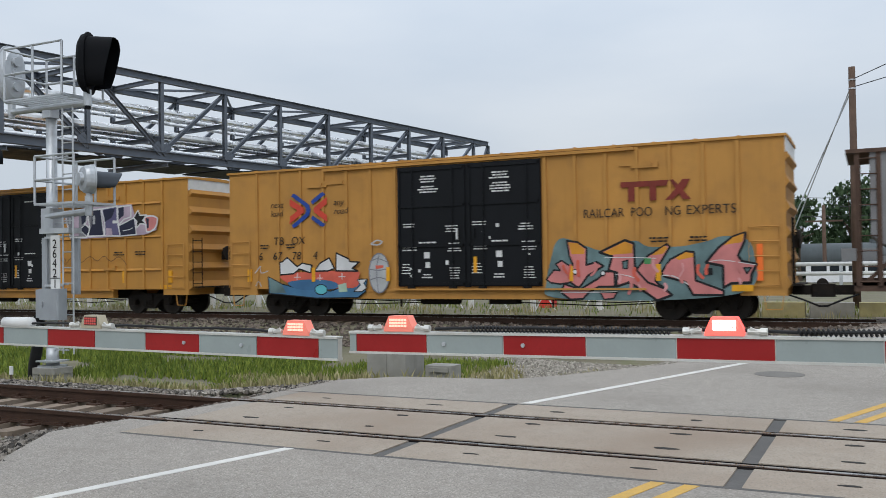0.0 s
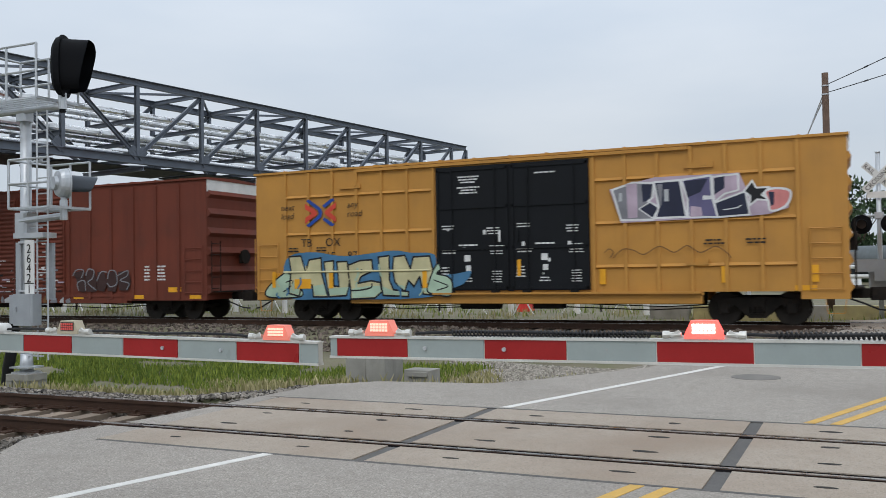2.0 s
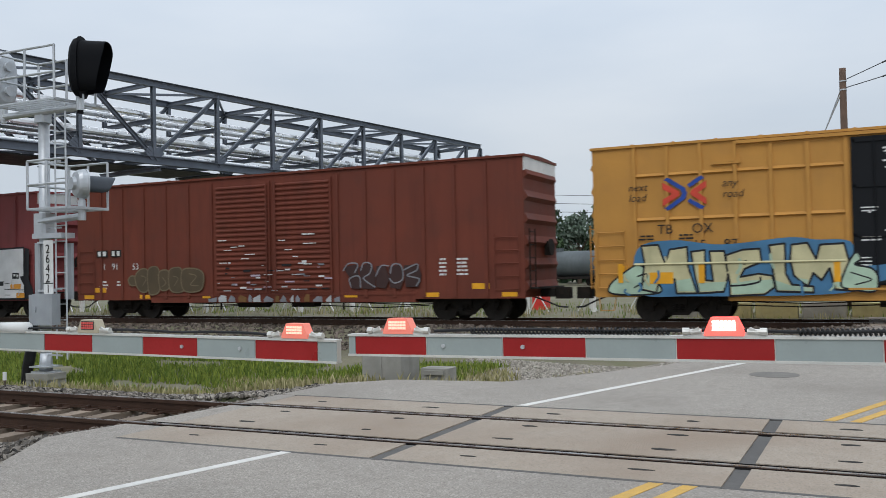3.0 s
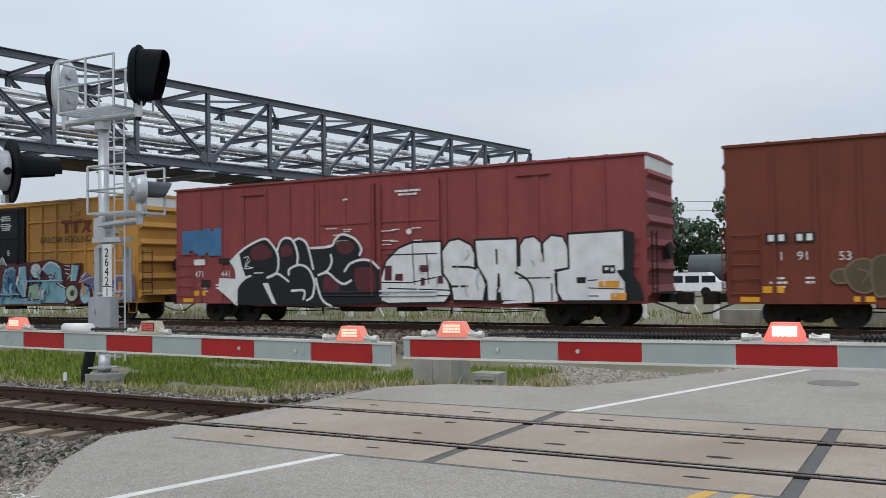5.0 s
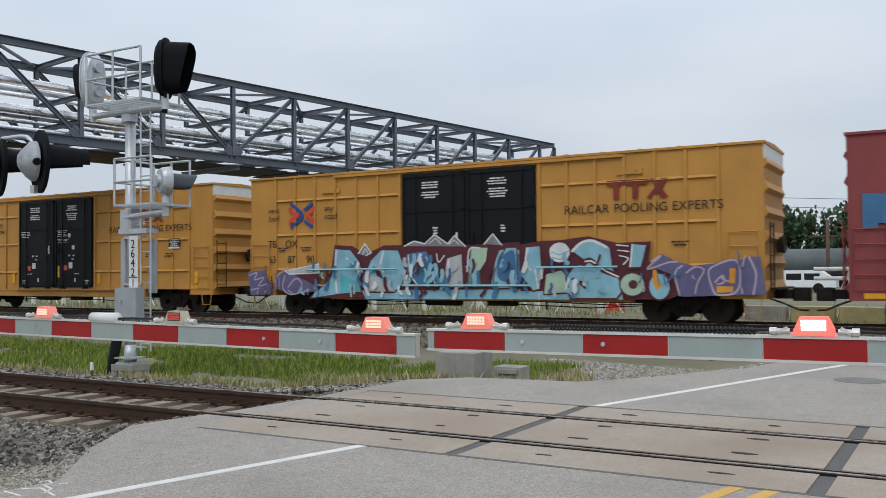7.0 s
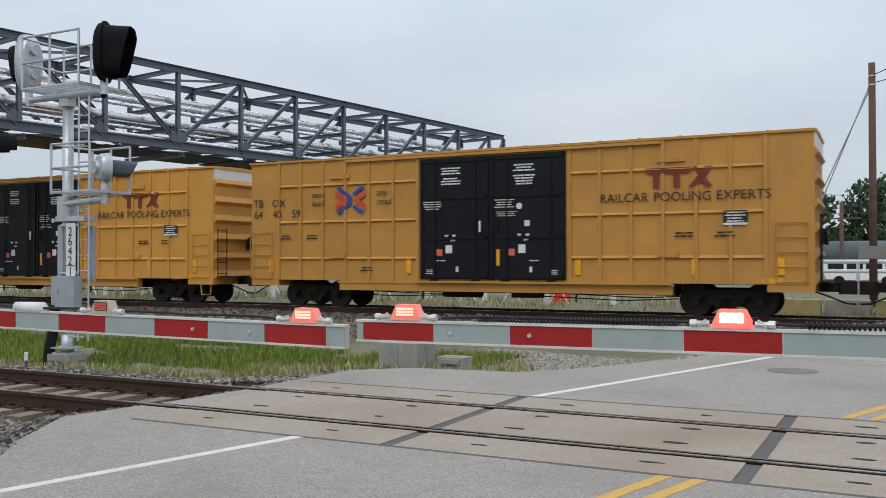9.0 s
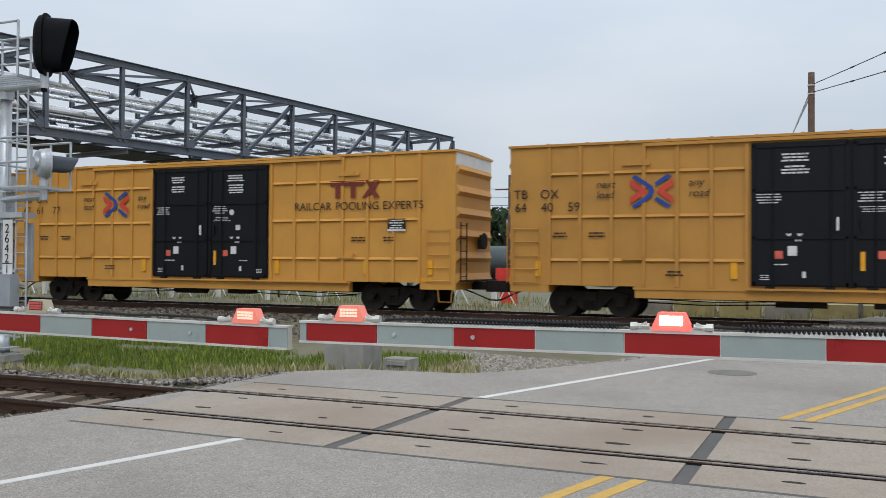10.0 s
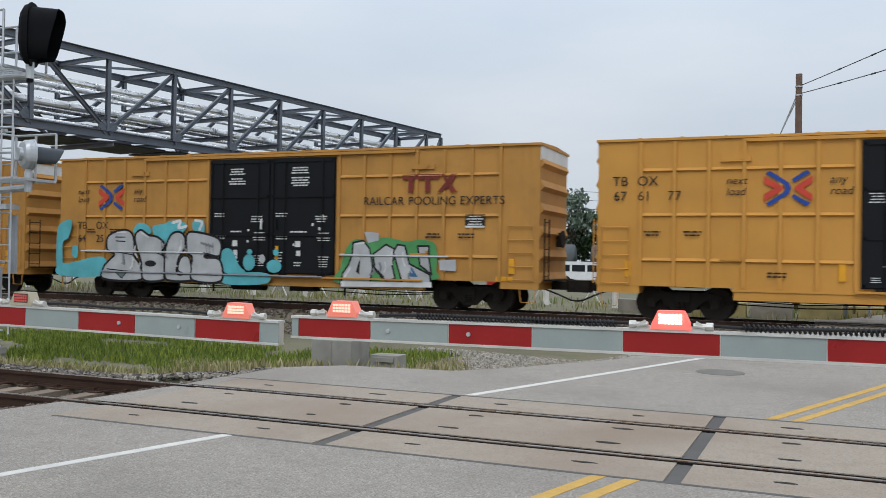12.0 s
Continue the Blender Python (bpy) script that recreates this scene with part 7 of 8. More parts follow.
def olive_piece(car):
    """Faded olive bubble letters low on the brown car."""
    p = Piece(car, -1.612)
    p.fill("olive", [(2.66, 1.48), (2.84, 1.64), (3.12, 1.56), (3.08, 1.32), (2.8, 1.28)], "khaki", 0.05, rounded=True)
    p.fill("olive", [(3, 1.56), (3.24, 1.86), (3.6, 1.86), (3.76, 1.44), (3.58, 1.04), (3.2, 1.1)], "khaki", 0.05, rounded=True)
    p.fill("olive", [(3.64, 1.8), (3.96, 1.98), (4.2, 1.8), (4.2, 1.08), (3.88, 0.92), (3.68, 1.04)], "khaki", 0.05, rounded=True)
    p.fill("olive", [(4.18, 1.72), (4.5, 1.84), (4.68, 1.7), (4.66, 1.16), (4.26, 1.12)], "khaki", 0.05, rounded=True)
    p.fill("olive", [(4.68, 1.78), (5.04, 1.92), (5.28, 1.8), (5.36, 1.08), (4.74, 1.08)], "khaki", 0.05, rounded=True)
    p.fill("olive", [(5.28, 1.76), (5.72, 1.88), (6.2, 1.76), (6.3, 1.48), (6.12, 1.06), (5.36, 1.08)], "khaki", 0.05, rounded=True)
    p.line("khaki", 0.04, [(3.32, 1.64), (3.56, 1.54), (3.4, 1.28)])
    p.line("khaki", 0.04, [(4.36, 1.56), (4.52, 1.36), (4.34, 1.22)])
    p.line("khaki", 0.04, [(4.88, 1.6), (5.1, 1.52), (4.92, 1.24)])
    p.line("khaki", 0.04, [(5.62, 1.68), (5.96, 1.58), (5.68, 1.28), (6.04, 1.24)])


def smoke_piece(car):
    """Dark letters with thin grey outlines low on the brown car."""
    p = Piece(car, -1.612)
    p.fill("soot", [(12.2, 1.78), (12.76, 1.88), (12.8, 1.48), (12.86, 1.06), (12.5, 1.08), (12.4, 1.5)])
    p.fill("soot", [(12.8, 1.78), (13.24, 1.92), (13.44, 1.58), (13.4, 1.06), (12.92, 1.06)])
    p.fill("soot", [(13.46, 1.8), (13.8, 1.84), (13.96, 1.38), (13.8, 1.06), (13.44, 1.12)])
    p.fill("soot", [(13.92, 1.76), (14.38, 1.84), (14.48, 1.38), (14.36, 1.04), (13.96, 1.1)])
    p.fill("soot", [(14.48, 1.8), (15, 1.84), (15.12, 1.46), (15, 1.1), (14.54, 1.1)])
    p.line("grey", 0.045, [(12.2, 1.68), (12.4, 1.9), (12.76, 1.88), (12.64, 1.6)])
    p.line("grey", 0.045, [(12.5, 1.12), (12.44, 1.4), (12.8, 1.48), (12.86, 1.12)])
    p.line("grey", 0.045, [(12.88, 1.68), (13, 1.92), (13.28, 1.86), (13.22, 1.58), (12.98, 1.4), (13.4, 1.12)])
    p.line("grey", 0.045, [(13.44, 1.48), (13.64, 1.8), (13.92, 1.8)])
    p.line("grey", 0.045, [(13.98, 1.56), (14.08, 1.84), (14.38, 1.8), (14.44, 1.38), (14.14, 1.24), (13.96, 1.38)])
    p.line("grey", 0.045, [(14.48, 1.66), (14.96, 1.84), (14.94, 1.64), (14.6, 1.48), (15.04, 1.36), (14.92, 1.14)])


def hopper():
    L = 17.0
    car = thing("hopper_car", "grey covered hopper car with rusty end posts", "hopper car", group="cars of the freight train")
    b = Build().prism([(1.9, 1.2), (0.42, 2.3), (0.42, 4.45), (L - 0.42, 4.45), (L - 0.42, 2.3), (L - 1.9, 1.2), (L - 4.5, 0.7), (4.5, 0.7)], -1.55, 1.55)
    part("body", b, HOPPER_GREY, car)
    part("roof", Build().box(-0.15, L + 0.15, -1.62, 1.62, 4.45, 4.55).box(-0.1, L + 0.1, -0.4, 0.4, 4.62, 4.68), HOPPER_RUST, car)
    for x in (0.12, 0.62, L - 0.12, L - 0.62):
        for y in (-1.5, 1.5):
            part("end_post", Build().box(x - 0.06, x + 0.06, y - 0.07, y + 0.07, 1.0, 4.45), HOPPER_RUST, car, "rusty upright end post")
    for k in range(12):
        x = 1.3 + (L - 2.6) * k / 11
        part("side_post", Build().box(x - 0.05, x + 0.05, -1.63, -1.55, 1.5, 4.45), HOPPER_GREY, car)
    part("side_sill", Build().box(0, L, -1.5, -1.25, 0.85, 1.15).box(0, L, 1.25, 1.5, 0.85, 1.15).box(0, 2.3, -1.5, 1.5, 1.0, 1.1), HOPPER_RUST, car)
    part("brace", Build().bar((0.3, -1.4, 1.1), (1.5, -1.4, 2.3), 0.1, 0.1).bar((0.6, -1.45, 3.6), (1.5, -1.45, 2.2), 0.08, 0.08), HOPPER_RUST, car)
    grab_ladder(car, HOPPER_RUST, 0.14, 0.6, 1.1, 4.3, 0.4, -1.58)
    return car, running_gear(car, L, 2.2)


def train():
    h, hs = hopper()
    CARS.append((h, 20.35, hs))
    # first yellow car: smooth sides
    n = ([("TB", 1.94), ("OX", 2.68)], [("6", 1.3), ("67", 1.91), ("78", 2.72), ("4", 3.58)], 2.49, 1.97)
    c, s = yellow_boxcar("weathered yellow boxcar with black doors and pink graffiti", 0, YELLOW_OLD, "a", n, 1, mark_low=False)
    pink_piece(c)
    ember_piece(c)
    part("reflector", Build().box(17.96, 18.12, -1.622, -1.610, 1.15, 2.15), ORANGE, c, "orange reflector strip")
    CARS.append((c, 0.0, s))
    n = ([("TB", 1.85), ("OX", 2.81)], [("67", 1.92), ("15", 2.83), ("87", 3.66)], 2.53, 2.07)
    c, s = yellow_boxcar("yellow boxcar with black doors, cream and lilac graffiti", 1, YELLOW, "b", n, 2, logo_x=2.63, mark_low=False, owner=False)
    lilac_piece(c)
    cream_piece(c)
    CARS.append((c, -20.67, s))
    c, s = ribbed_boxcar("dark red-brown boxcar with corrugated sliding doors", BROWN, 18.6, "corrugated", 3)
    olive_piece(c)
    smoke_piece(c)
    rng = random.Random(6)
    x = 6.5
    for k in range(15):
        w = rng.uniform(0.12, 0.42)
        part("paint_scuff", Build().prism([(x, 0.64), (x + w, 0.64), (x + w * rng.uniform(0.8, 1.1), rng.uniform(0.74, 0.90)), (x + w * rng.uniform(0.2, 0.5), rng.uniform(0.76, 0.92)), (x - 0.02, rng.uniform(0.68, 0.82))], -1.606, -1.601), SP[("grey", "silver", "grey", "thin")[k % 4]], c, "pale scuffed patch along the door sill" if k == 0 else "")
        x += w + rng.uniform(0.02, 0.2)
    for k in range(46):
        x, z = rng.uniform(6.95, 11.5), 1.02 + 1.0 * rng.random() ** 1.6
        part("paint_scuff", Build().box(x, x + rng.uniform(0.08, 0.42), -1.672, -1.669, z, z + rng.uniform(0.025, 0.07)), SP[("silver", "grey", "lilac", "white", "black")[k % 5]], c)
    for x0, x1 in ((1.05, 1.62), (1.78, 2.32)):
        block = part("marking", Build().box(x0, x1, -1.606, -1.603, 2.38, 2.64), INK, c, "black block with a white owner's mark")
        for k in (0.12, 0.58):
            part("mark_bar", Build().box(x0 + (x1 - x0) * k, x0 + (x1 - x0) * (k + 0.26), -1.609, -1.606, 2.42, 2.60), STENCIL, block)
    letters("lettering", "1", 0.33, 1.36, -1.604, 1.90, STENCIL, c)
    letters("lettering", "91", 0.33, 1.84, -1.604, 1.90, STENCIL, c)
    letters("lettering", "53", 0.33, 2.86, -1.604, 1.88, STENCIL, c)
    CARS.append((c, -41.45, s))
    c, s = ribbed_boxcar("faded red boxcar with large white and black graffiti", RED, 18.5, "plain", 4)
    rng = random.Random(11)
    for k in range(7):
        x = 0.35 + 0.27 * k
        part("painted_patch", Build().box(x, x + 0.36, -1.607 - 0.0004 * k, -1.6065 - 0.0004 * k, 2.5 + rng.uniform(0, 0.25), 3.5 + rng.uniform(-0.12, 0.12)), SP["steel"], c, "blue rolled-on paint" if k == 0 else "")
    black_bubble_piece(c)
    white_block_piece(c)
    b = Build()
    bars(b, 9.98, 4.52, 1.1, 2, 0.07, 0.05, rng, -1.660, -1.657)
    bars(b, 7.9, 4.35, 0.25, 1, 0.06, 0.05, rng, -1.660, -1.657)
    part("stencil", b, STENCIL, c, "small white stencilled lines")["kind"] = "stuff"
    part("painted_dot", Build().disc((10.56, -1.66, 3.12), (0, 1, 0), 0.10, 0.004, 16), STENCIL, c)
    for x in (3.27, 14.42):
        part("tie_bracket", Build().box(x, x + 1.15, -1.63, -1.55, 4.70, 4.76), RED, c)
    letters("lettering", "471", 0.33, 0.98, -1.604, 1.72, STENCIL, c)
    letters("lettering", "441", 0.33, 2.3, -1.604, 1.72, STENCIL, c)
    part("marking", Build().box(0.95, 1.5, -1.606, -1.603, 2.18, 2.4), STENCIL, c, "white block owner's mark")
    part("marking", Build().box(2.2, 2.75, -1.606, -1.603, 2.2, 2.42), INK, c)
    part("marking", Build().box(1.3, 1.75, -1.606, -1.603, 1.35, 1.62), INK, c)
    CARS.append((c, -62.2, s))
    n = ([("TB", 0.85), ("OX", 1.68)], [("63", 0.88), ("87", 1.78), ("90", 2.65)], 2.50, 1.93)
    c, s = yellow_boxcar("yellow boxcar covered along its foot in pale blue graffiti", 1, YELLOW, "c", n, 5, 18.5, 2.45, False)
    ice_piece(c)
    CARS.append((c, -82.8, s))
    n = ([("TB", 0.12), ("OX", 0.94)], [("64", 0.15), ("40", 0.97), ("59", 1.78)], 3.51, 3.12)
    c, s = yellow_boxcar("clean yellow boxcar with black double doors", 1, YELLOW, "d", n, 6, 18.7, 4.21)
    CARS.append((c, -103.5, s))
    n = ([("TB", 0.42), ("OX", 1.12)], [("67", 0.45), ("61", 1.13), ("77", 1.96)], 3.78, 3.36)
    c, s = yellow_boxcar("bright yellow boxcar with black double doors", 1, YELLOW_FRESH, "e", n, 7, 18.7, 5.1)
    CARS.append((c, -124.0, s))
    n = ([("TB", 0.9), ("OX", 1.77)], [("64", 0.92), ("25", 1.78)], 2.50, 2.02)
    c, s = yellow_boxcar("yellow boxcar with silver and turquoise graffiti", 1, YELLOW_OLD, "f", n, 8, 18.65, 2.47)
    silver_piece(c)
    chrome_piece(c)
    CARS.append((c, -144.4, s))
    n = ([("TB", 0.42), ("OX", 1.12)], [("66", 0.45), ("18", 1.13), ("32", 1.96)], 3.78, 3.36)
    c, s = yellow_boxcar("weathered yellow boxcar with black double doors", 1, YELLOW_OLD, "g", n, 9, 18.7, 5.1)
    CARS.append((c, -164.9, s))


train()


# ---- what stands round about ----
def concrete_blocks():
    t = solo("concrete_block", Build().box(-2.95, -2.2, 4.0, 4.7, -0.35, 0.22, 0.02).box(-2.6, -2.56, 3.985, 4.0, -0.3, 0.2), CONCRETE, "weathered cast concrete block beside the road", "concrete block")
    solo("stone_step", Build().box(-1.95, -1.45, 4.2, 4.6, -0.35, 0.0, 0.03).box(-1.85, -1.5, 4.15, 4.2, -0.1, -0.03), CONCRETE, "low grey concrete step in the gravel", "concrete step")
    x = -2.0
    for k in range(7):
        m = BLOCK_YELLOW if k in (1, 2, 4, 5) else CONCRETE
        solo("barrier_block", Build().box(x, x + 1.45, 25.0, 25.7, -0.35, 0.20, 0.04), m, "faded yellow concrete barrier block" if m is BLOCK_YELLOW else "grey concrete barrier block", "barrier block", group="barrier blocks")
        x += 1.6
    for k in range(16):
        x = -46 + 2.9 * k
        solo("bollard", Build().tube((x, 27.0, -0.4), (x, 27.0, 0.55), 0.13, 10), WHITE, "white painted bollard in the grass", "bollard", group="white bollards")
    f = thing("railing", "white wire stock railing in the grass", "railing")
    for k in range(20):
        x = -46 + 2.2 * k
        part("post", Build().bar((x, 28, -0.4), (x + 0.5, 28, 0.5), 0.05, 0.05).bar((x + 1.0, 28, -0.4), (x + 0.5, 28, 0.5), 0.05, 0.05), WHITE, f)


def utility_pole(x, y, h, label, wires=True):
    t = thing("utility_pole", label, "utility pole", pose(x, y, ground_height(x, y) - 0.1))
    part("pole", Build().tube((0, 0, 0), (0, 0, h), 0.16, 12, 0.13), POLE_WOOD, t, smooth=True)
    return t


def poles():
    t = utility_pole(4.27, 30, 9.75, "brown wooden utility pole with guy wires")
    for z in (8.85, 9.2):
        part("band", Build().tube((0, 0, z), (0, 0, z + 0.055), 0.147, 10), GALV, t)
    w = thing("overhead_wires", "thin overhead wires from the wooden pole", "wires")
    for k, (dz, ex, ez) in enumerate(((8.95, 11.05, 8.92), (8.62, 11.06, 7.66))):
        a, c = Vector((4.36, 30, dz)), Vector((ex, 15.0, ez))
        pts = [a.lerp(c, i / 20) - Vector((0, 0, 0.06 * 4 * (i / 20) * (1 - i / 20))) for i in range(21)]
        part("wire", Build().path(pts, 0.018, 5), WIRE, w)
        for f in (4, 7):
            p = pts[f]
            way = (pts[f + 1] - pts[f - 1]).normalized() * 0.14
            part("insulator", Build().tube(p - way, p + way, 0.03, 6), WIRE, w)
    for dz, gx in ((8.7, 0.5), (8.5, 0.1)):
        part("guy_wire", Build().path([(4.25, 30, dz), (gx, 33, -0.2)], 0.026, 5), GALV, w)
    for x, y, h in ((1.7, 63, 6.2), (-3.5, 64, 5.6), (-19.7, 62, 9.4)):
        p = utility_pole(x, y, h, "far grey utility pole with a cross arm")
        part("cross_arm", Build().bar((-1.3, 0, h - 1.2), (1.3, 0, h - 1.2), 0.12, 0.12), POLE_WOOD, p)
    lw = thing("overhead_wires", "far thin power wires", "wires")
    for z in (6.4, 7.1, 7.8):
        part("wire", Build().path([(-140, 70, z + 3), (-95, 66, z + 2.2), (-60, 64, z + 1.2), (-19.7, 62, z), (1.7, 63, z - 1.4), (60, 70, z - 1)], 0.02, 4), WIRE, lw)


def tree(x, y, h, r, leaf, label, seed, count=1500):
    rng = random.Random(seed)
    t = thing("tree", label, "tree", pose(x, y, -0.4), group="trees")
    tr = Build().tube((0, 0, 0), (0.2, 0, h * 0.55), 0.28, 8, 0.14)
    ends = []
    for k in range(9):
        a = rng.uniform(0, 6.28)
        z0 = h * rng.uniform(0.25, 0.6)
        e = (math.cos(a) * r * rng.uniform(0.4, 0.85), math.sin(a) * r * rng.uniform(0.4, 0.85), h * rng.uniform(0.5, 0.92))
        tr.tube((0.1, 0, z0), e, 0.09, 6, 0.03)
        ends.append(Vector(e))
    part("trunk", tr, BARK, t)
    b = Build()
    clumps = [(e, r * rng.uniform(0.25, 0.42)) for e in ends] + [(Vector((rng.uniform(-0.6, 0.6) * r, rng.uniform(-0.6, 0.6) * r, h * rng.uniform(0.25, 0.97))), r * rng.uniform(0.22, 0.4)) for _ in range(14)]
    for _ in range(count):
        c, cr = rng.choice(clumps)
        d = Vector((rng.gauss(0, 1), rng.gauss(0, 1), rng.gauss(0, 0.8))).normalized() * cr * rng.uniform(0.55, 1.1)
        p = c + d
        s = rng.uniform(0.14, 0.34)
        e = Euler((rng.uniform(0, 6), rng.uniform(0, 6), rng.uniform(0, 6))).to_matrix()
        b.add([p + e @ Vector(q) * s for q in ((-1, -0.5, 0), (0.2, -0.7, 0.2), (1, 0.1, 0), (0.1, 0.7, -0.2))], [(0, 1, 2, 3)])
    part("crown", b, leaf, t, "dense leafy crown")


def trees():
    rng = random.Random(77)
    rows = [(-34 + 4.1 * k + rng.uniform(-1, 1), 92 + rng.uniform(-4, 5), 9.3 + rng.uniform(-1.6, 1.6)) for k in range(21)]
    rows += [(-150, 98, 16), (-158, 96, 15), (-168, 99, 16), (-180, 97, 15)]
    for k, (x, y, h) in enumerate(rows):
        tree(x, y, h, 3.4, LEAF_PALE if k in (2, 3) else LEAF, "silvery green tree beyond the yard" if k in (2, 3) else "dark green leafy tree beyond the yard", 100 + k, 1700)
    b = Build()
    for _ in range(5000):
        p = Vector((rng.uniform(-36, 60), rng.uniform(97, 101), rng.uniform(-0.3, 5.0)))
        s = rng.uniform(0.3, 0.7)
        e = Euler((rng.uniform(0, 6), rng.uniform(0, 6), rng.uniform(0, 6))).to_matrix()
        b.add([p + e @ Vector(q) * s for q in ((-1, -0.5, 0), (0.2, -0.7, 0.2), (1, 0.1, 0), (0.1, 0.7, -0.2))], [(0, 1, 2, 3)])
    solo("hedge", b, LEAF, "far dark green scrub below the trees", "scrub", "stuff")


def yard():
    """Tank cars, a white bus and pipework seen between the cars."""
    for k, x in enumerate((-30, -15.5, -1, 13.5, 28)):
        t = thing("tank_car", "dark grey tank car parked in the far yard", "tank car", pose(x, 80, -0.3), group="parked tank cars")
        part("tank", Build().tube((0, 0, 2.3), (12.5, 0, 2.3), 1.35, 20), TANK_GREY, t, smooth=True)
        part("dome", Build().tube((6.2, 0, 3.5), (6.2, 0, 3.95), 0.5, 12), TANK_GREY, t)
        part("frame", Build().box(-0.5, 13, -1.2, 1.2, 0.75, 1.0), UNDER, t)
        for wx in (1.2, 2.8, 9.7, 11.3):
            part("wheel", Build().tube((wx, -0.8, 0.45), (wx, 0.8, 0.45), 0.45, 14), UNDER, t)
    def van(x, y, L, H, label, cat):
        v = thing(cat, label, cat, pose(x, y, -0.3))
        part("body", Build().prism([(0, 0.45), (L, 0.45), (L, 1.1), (L - 0.5, 1.25), (L - 1.1, H), (0.15, H), (0, H - 0.3)], -0.95, 0.95), CAR_WHITE, v)
        n = int(L / 1.3)
        for k in range(n):
            part("window", Build().box(0.35 + k * 1.25, 1.4 + k * 1.25, -0.96, -0.94, H * 0.58, H * 0.86), GLASS_DARK, v)
        for wx in (1.1, L - 1.2):
            part("wheel", Build().tube((wx, -0.98, 0.38), (wx, 0.98, 0.38), 0.38, 14), UNDER, v)
    van(-14.5, 62, 5.6, 1.9, "white passenger van parked beyond the tracks", "van")
    van(-7.6, 61.5, 5.0, 1.7, "white pickup-sized van parked beyond the tracks", "van")
    van(0.5, 62, 5.4, 1.9, "white van parked beyond the tracks", "van")
    p = thing("pipe_rack", "low white pipes on short stands", "pipes")
    for z in (0.9, 1.5):
        part("pipe", Build().tube((-3, 52, z), (45, 52, z), 0.13, 10), WHITE, p, smooth=True)
    for k in range(12):
        part("stand", Build().box(-1 + 4 * k, -0.8 + 4 * k, 51.9, 52.1, -0.4, 1.4), GALV, p)
    # crossing lamp on the far side
    s = thing("crossing_flasher", "far crossing mast with a lit red lamp", "crossing light", pose(6.6, 23.5, 0))
    part("mast", Build().tube((0, 0, -0.1), (0, 0, 4.2), 0.06, 10), GALV, s)
    part("lamp", Build().disc((-0.4, -0.1, 2.95), (0, -1, 0), 0.28, 0.02, 20), SIGNAL_BLACK, s)
    part("lens", Build().disc((-0.4, -0.13, 2.95), (0, -1, 0), 0.15, 0.03, 20), glow("lit_far_lamp", (1.0, 0.08, 0.05), 5.0), s)
    part("cross_arm", Build().tube((-0.5, 0, 2.95), (0.5, 0, 2.95), 0.03, 8), GALV, s)
    # tank building behind the gap
    solo("storage_building", Build().box(-62, -40, 95, 110, -0.4, 6.5), CAR_WHITE, "far pale industrial building", "building")


def small_things():
    st = thing("marker_stake", "thin marker stake with a white top in the grass", "marker stake", pose(-8.65, 1.6, 0))
    part("stake", Build().tube((0, 0, -0.6), (0, 0, -0.08), 0.02, 8), BARK, st)
    part("cap", Build().tube((0, 0, -0.12), (0, 0, 0.02), 0.032, 8), WHITE, st, "white plastic cap")
    rb = Build()
    for pts in ([(-1.42, -4.65), (-1.39, -4.59), (-1.29, -4.63), (-1.30, -4.70), (-1.14, -4.75), (-1.08, -4.85)], [(-1.23, -4.62), (-1.19, -4.57)], [(-1.34, -4.86), (-1.24, -4.77), (-0.94, -4.87)], [(-1.40, -4.96), (-1.16, -4.99)]):
        for (x0, y0), (x1, y1) in zip(pts, pts[1:]):
            rb.bar((x0, y0, 0.002), (x1, y1, 0.002), 0.018, 0.004)
    solo("survey_marking", rb, PAINT_W, "thin white sprayed survey marks on the asphalt", "road marking", "structure")
    solo("red_crate", Build().box(-9.2, -8.2, 29.6, 30.6, 0.7, 1.35, 0.06).box(-9.0, -8.4, 29.7, 30.5, -0.45, 0.7), spray("red_plastic", (0.62, 0.05, 0.04)), "red plastic crate on a stand beyond the tracks", "crate")


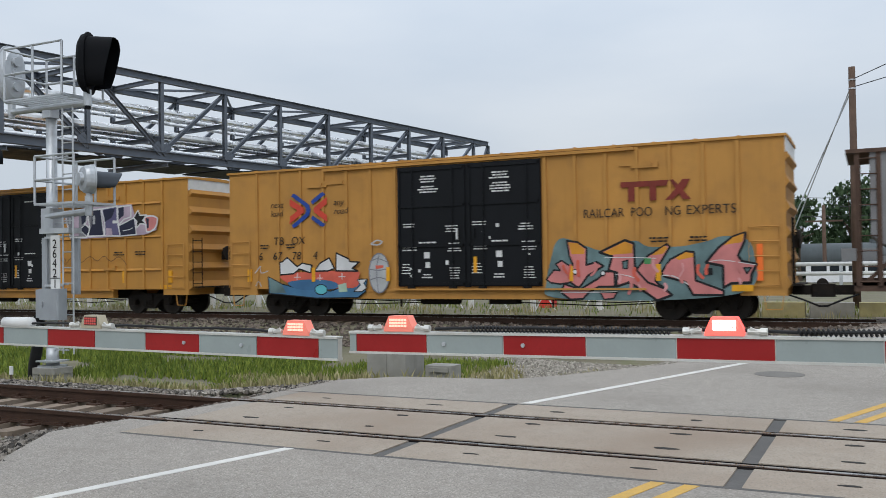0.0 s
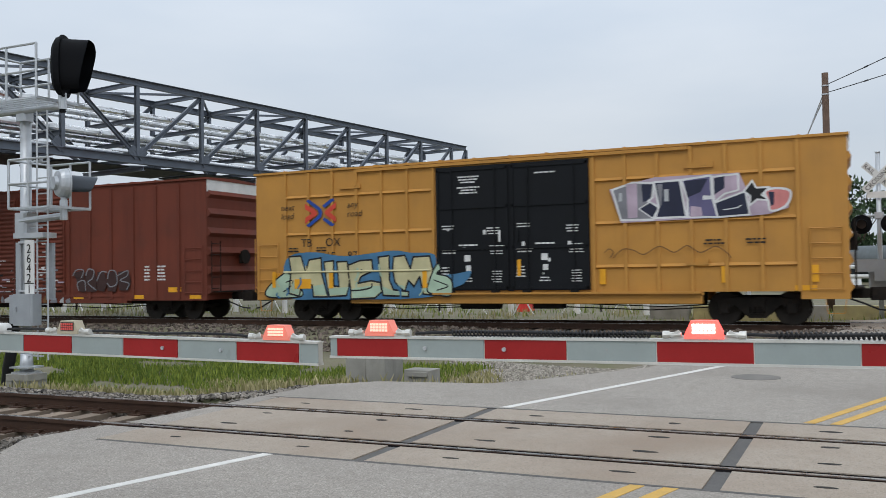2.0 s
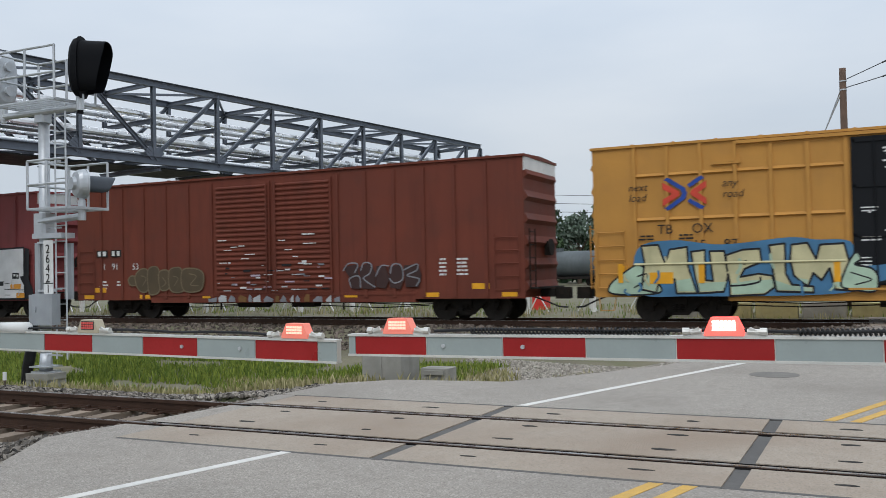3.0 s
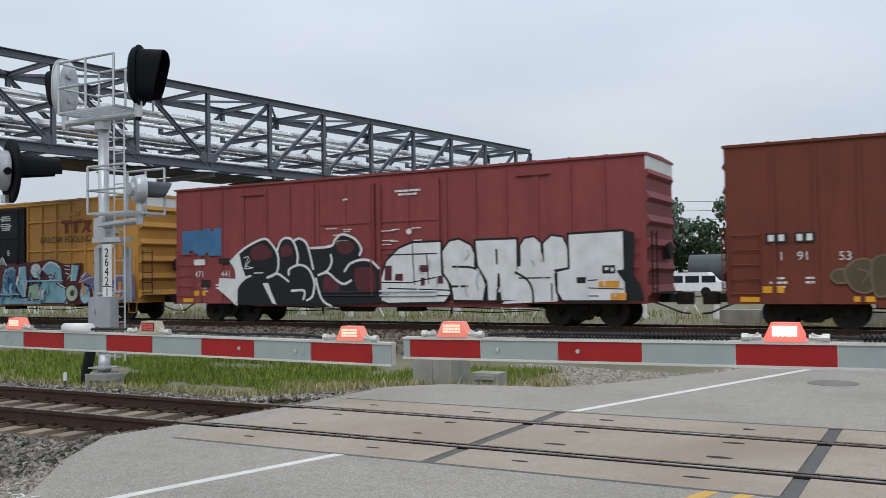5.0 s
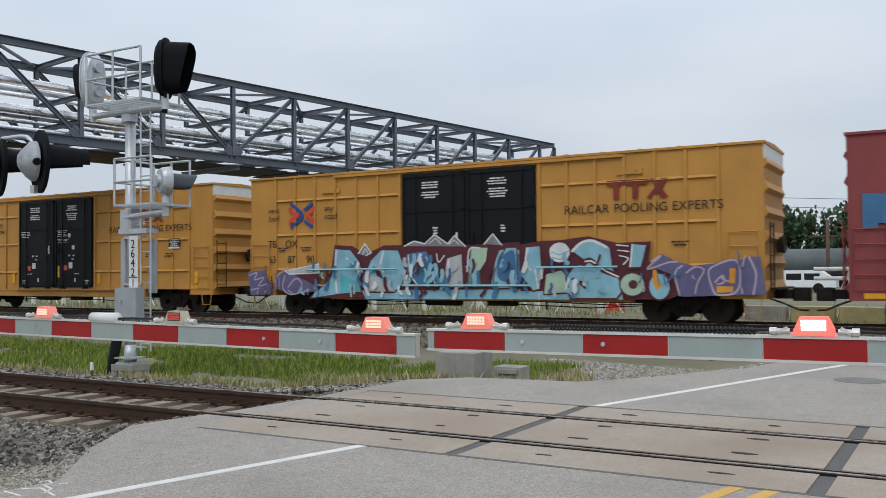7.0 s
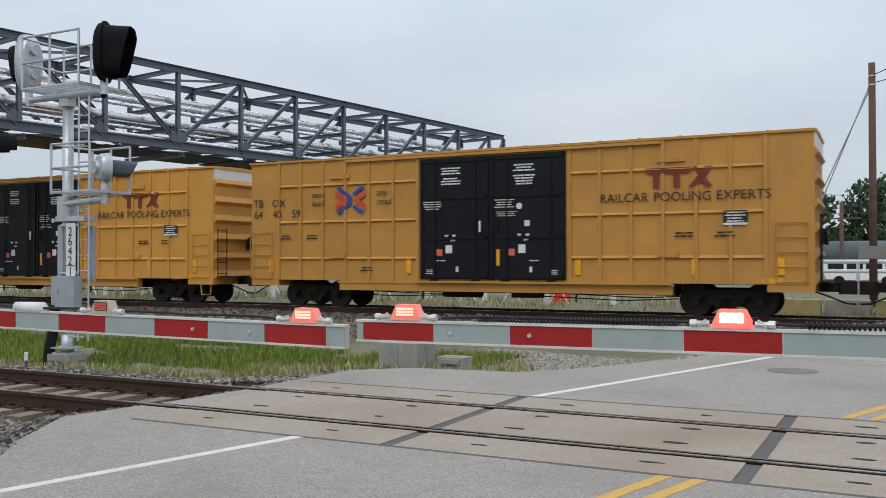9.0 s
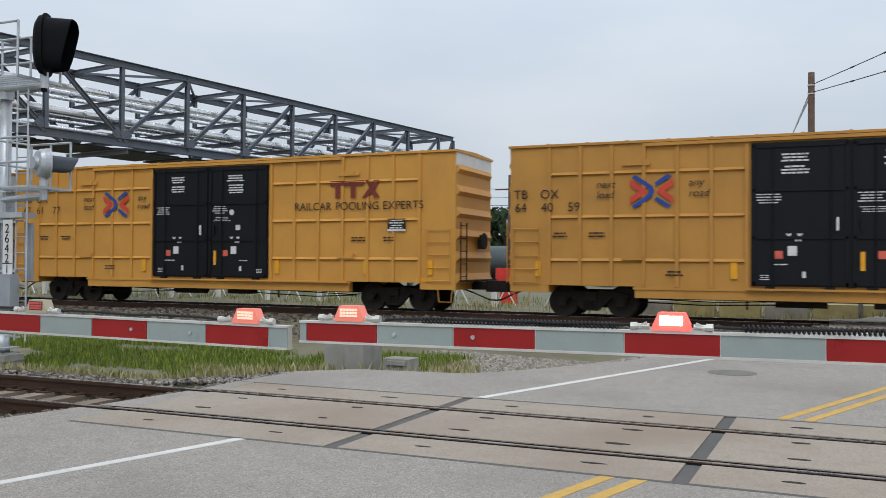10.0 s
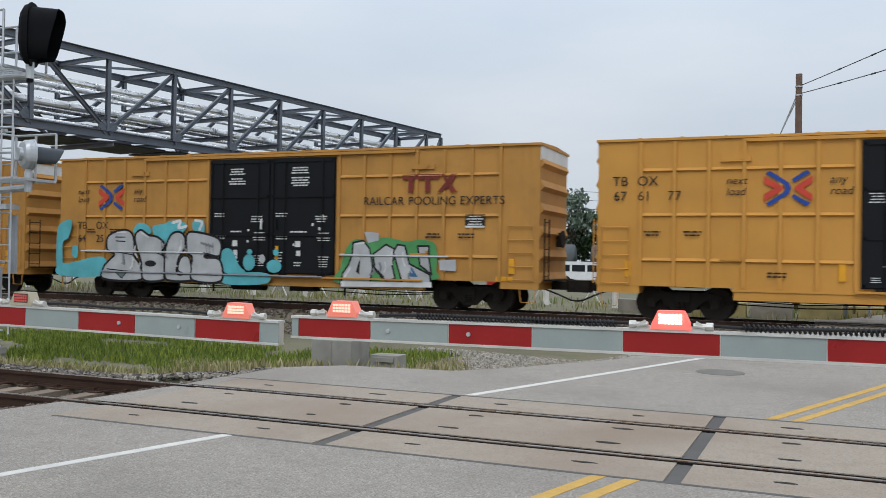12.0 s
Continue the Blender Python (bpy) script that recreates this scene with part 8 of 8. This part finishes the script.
def crossing_signal():
    """Crossbuck mast with two lamps beyond the train."""
    t = thing("crossing_signal", "grey crossbuck mast with red crossing lamps beyond the train", "crossing signal", pose(5.85, 22.6, -0.3))
    part("mast", Build().tube((0, 0, 0), (0, 0, 5.5), 0.072, 14).tube((0, 0, 5.5), (0, 0, 5.56), 0.08, 14), GALV, t, smooth=True)
    for ang, y, words in ((45, -0.12, (("RAIL", -0.58), ("ROAD", 0.17))), (-45, -0.15, (("CROSSING", -0.55),))):
        blade = part("crossbuck_blade", Build().box(-0.61, 0.61, -0.012, 0.012, -0.115, 0.115), WHITE, t, "white crossbuck blade with black letters", at=pose(0.02, y, 4.72, 0, ang, 0))
        for word, x in words:
            letters("lettering", word, 0.20, x, -0.016, -0.075, INK, blade)
    part("track_sign", Build().box(-0.35, 0.35, -0.13, -0.11, 4.05, 4.26), WHITE, t, "small white plate under the crossbuck")
    part("lamp_arm", Build().tube((-0.62, -0.05, 3.5), (0.62, -0.05, 3.5), 0.035, 10).box(-0.14, 0.14, -0.12, 0.1, 3.4, 3.6, 0.02), GALV, t)
    for x, lit in ((-0.52, 0), (0.34, 1)):
        lamp = part("backplate", Build().disc((x, -0.2, 3.22), (0, 1, 0), 0.31, 0.02, 28), SIGNAL_BLACK, t, "round black lamp plate")
        part("lens", Build().disc((x, -0.225, 3.22), (0, 1, 0), 0.14, 0.02, 20), LAMP_RED if lit else LED_OFF, lamp, "lit red lens" if lit else "dark red lens")
        n, v = 14, []
        for d, r in ((0.23, 0.17), (0.55, 0.15)):
            v += [(x + r * math.cos(math.pi * (-0.1 + 1.2 * i / n)), -d, 3.22 + r * math.sin(math.pi * (-0.1 + 1.2 * i / n))) for i in range(n + 1)]
        part("hood", Build().add(v, [(i, i + 1, n + 2 + i, n + 1 + i) for i in range(n)]), SIGNAL_BLACK, lamp, smooth=True)
    part("gate_mechanism", Build().box(-0.35, 0.3, -0.25, 0.2, 1.2, 1.9, 0.05), GREY_BOX, t)
    part("counterweight_arm", Build().box(-1.9, -0.75, -0.42, -0.3, 1.95, 2.35).box(-0.75, 0.5, -0.42, -0.3, 1.7, 2.1).box(-0.2, 0.2, -0.46, -0.26, 1.4, 1.8), GREY_BOX, t, "grey gate arm support")
    part("foundation", Build().box(-0.4, 0.4, -0.4, 0.4, -0.3, 0.1, 0.05), CONCRETE, t)


crossing_signal()
small_things()
concrete_blocks()
poles()
trees()
yard()


# ---- motion ----
def train_at(t):
    """Where the first yellow car's rear end is along the track at t seconds."""
    return -15.95 + 11.38 * t + 0.0173 * t * t


def motions():
    for car, rear, sets in CARS:
        walk(car, [(t, pose(train_at(t) + rear, TRACK_FAR, 0)) for t in [0.5 * k for k in range(25)]])
        for w, dx in sets:
            walk(w, [(k / FPS, pose(dx, 0, 0.457, 0, math.degrees((train_at(k / FPS) - train_at(0)) / 0.457), 0)) for k in range(12 * FPS + 1)])


motions()
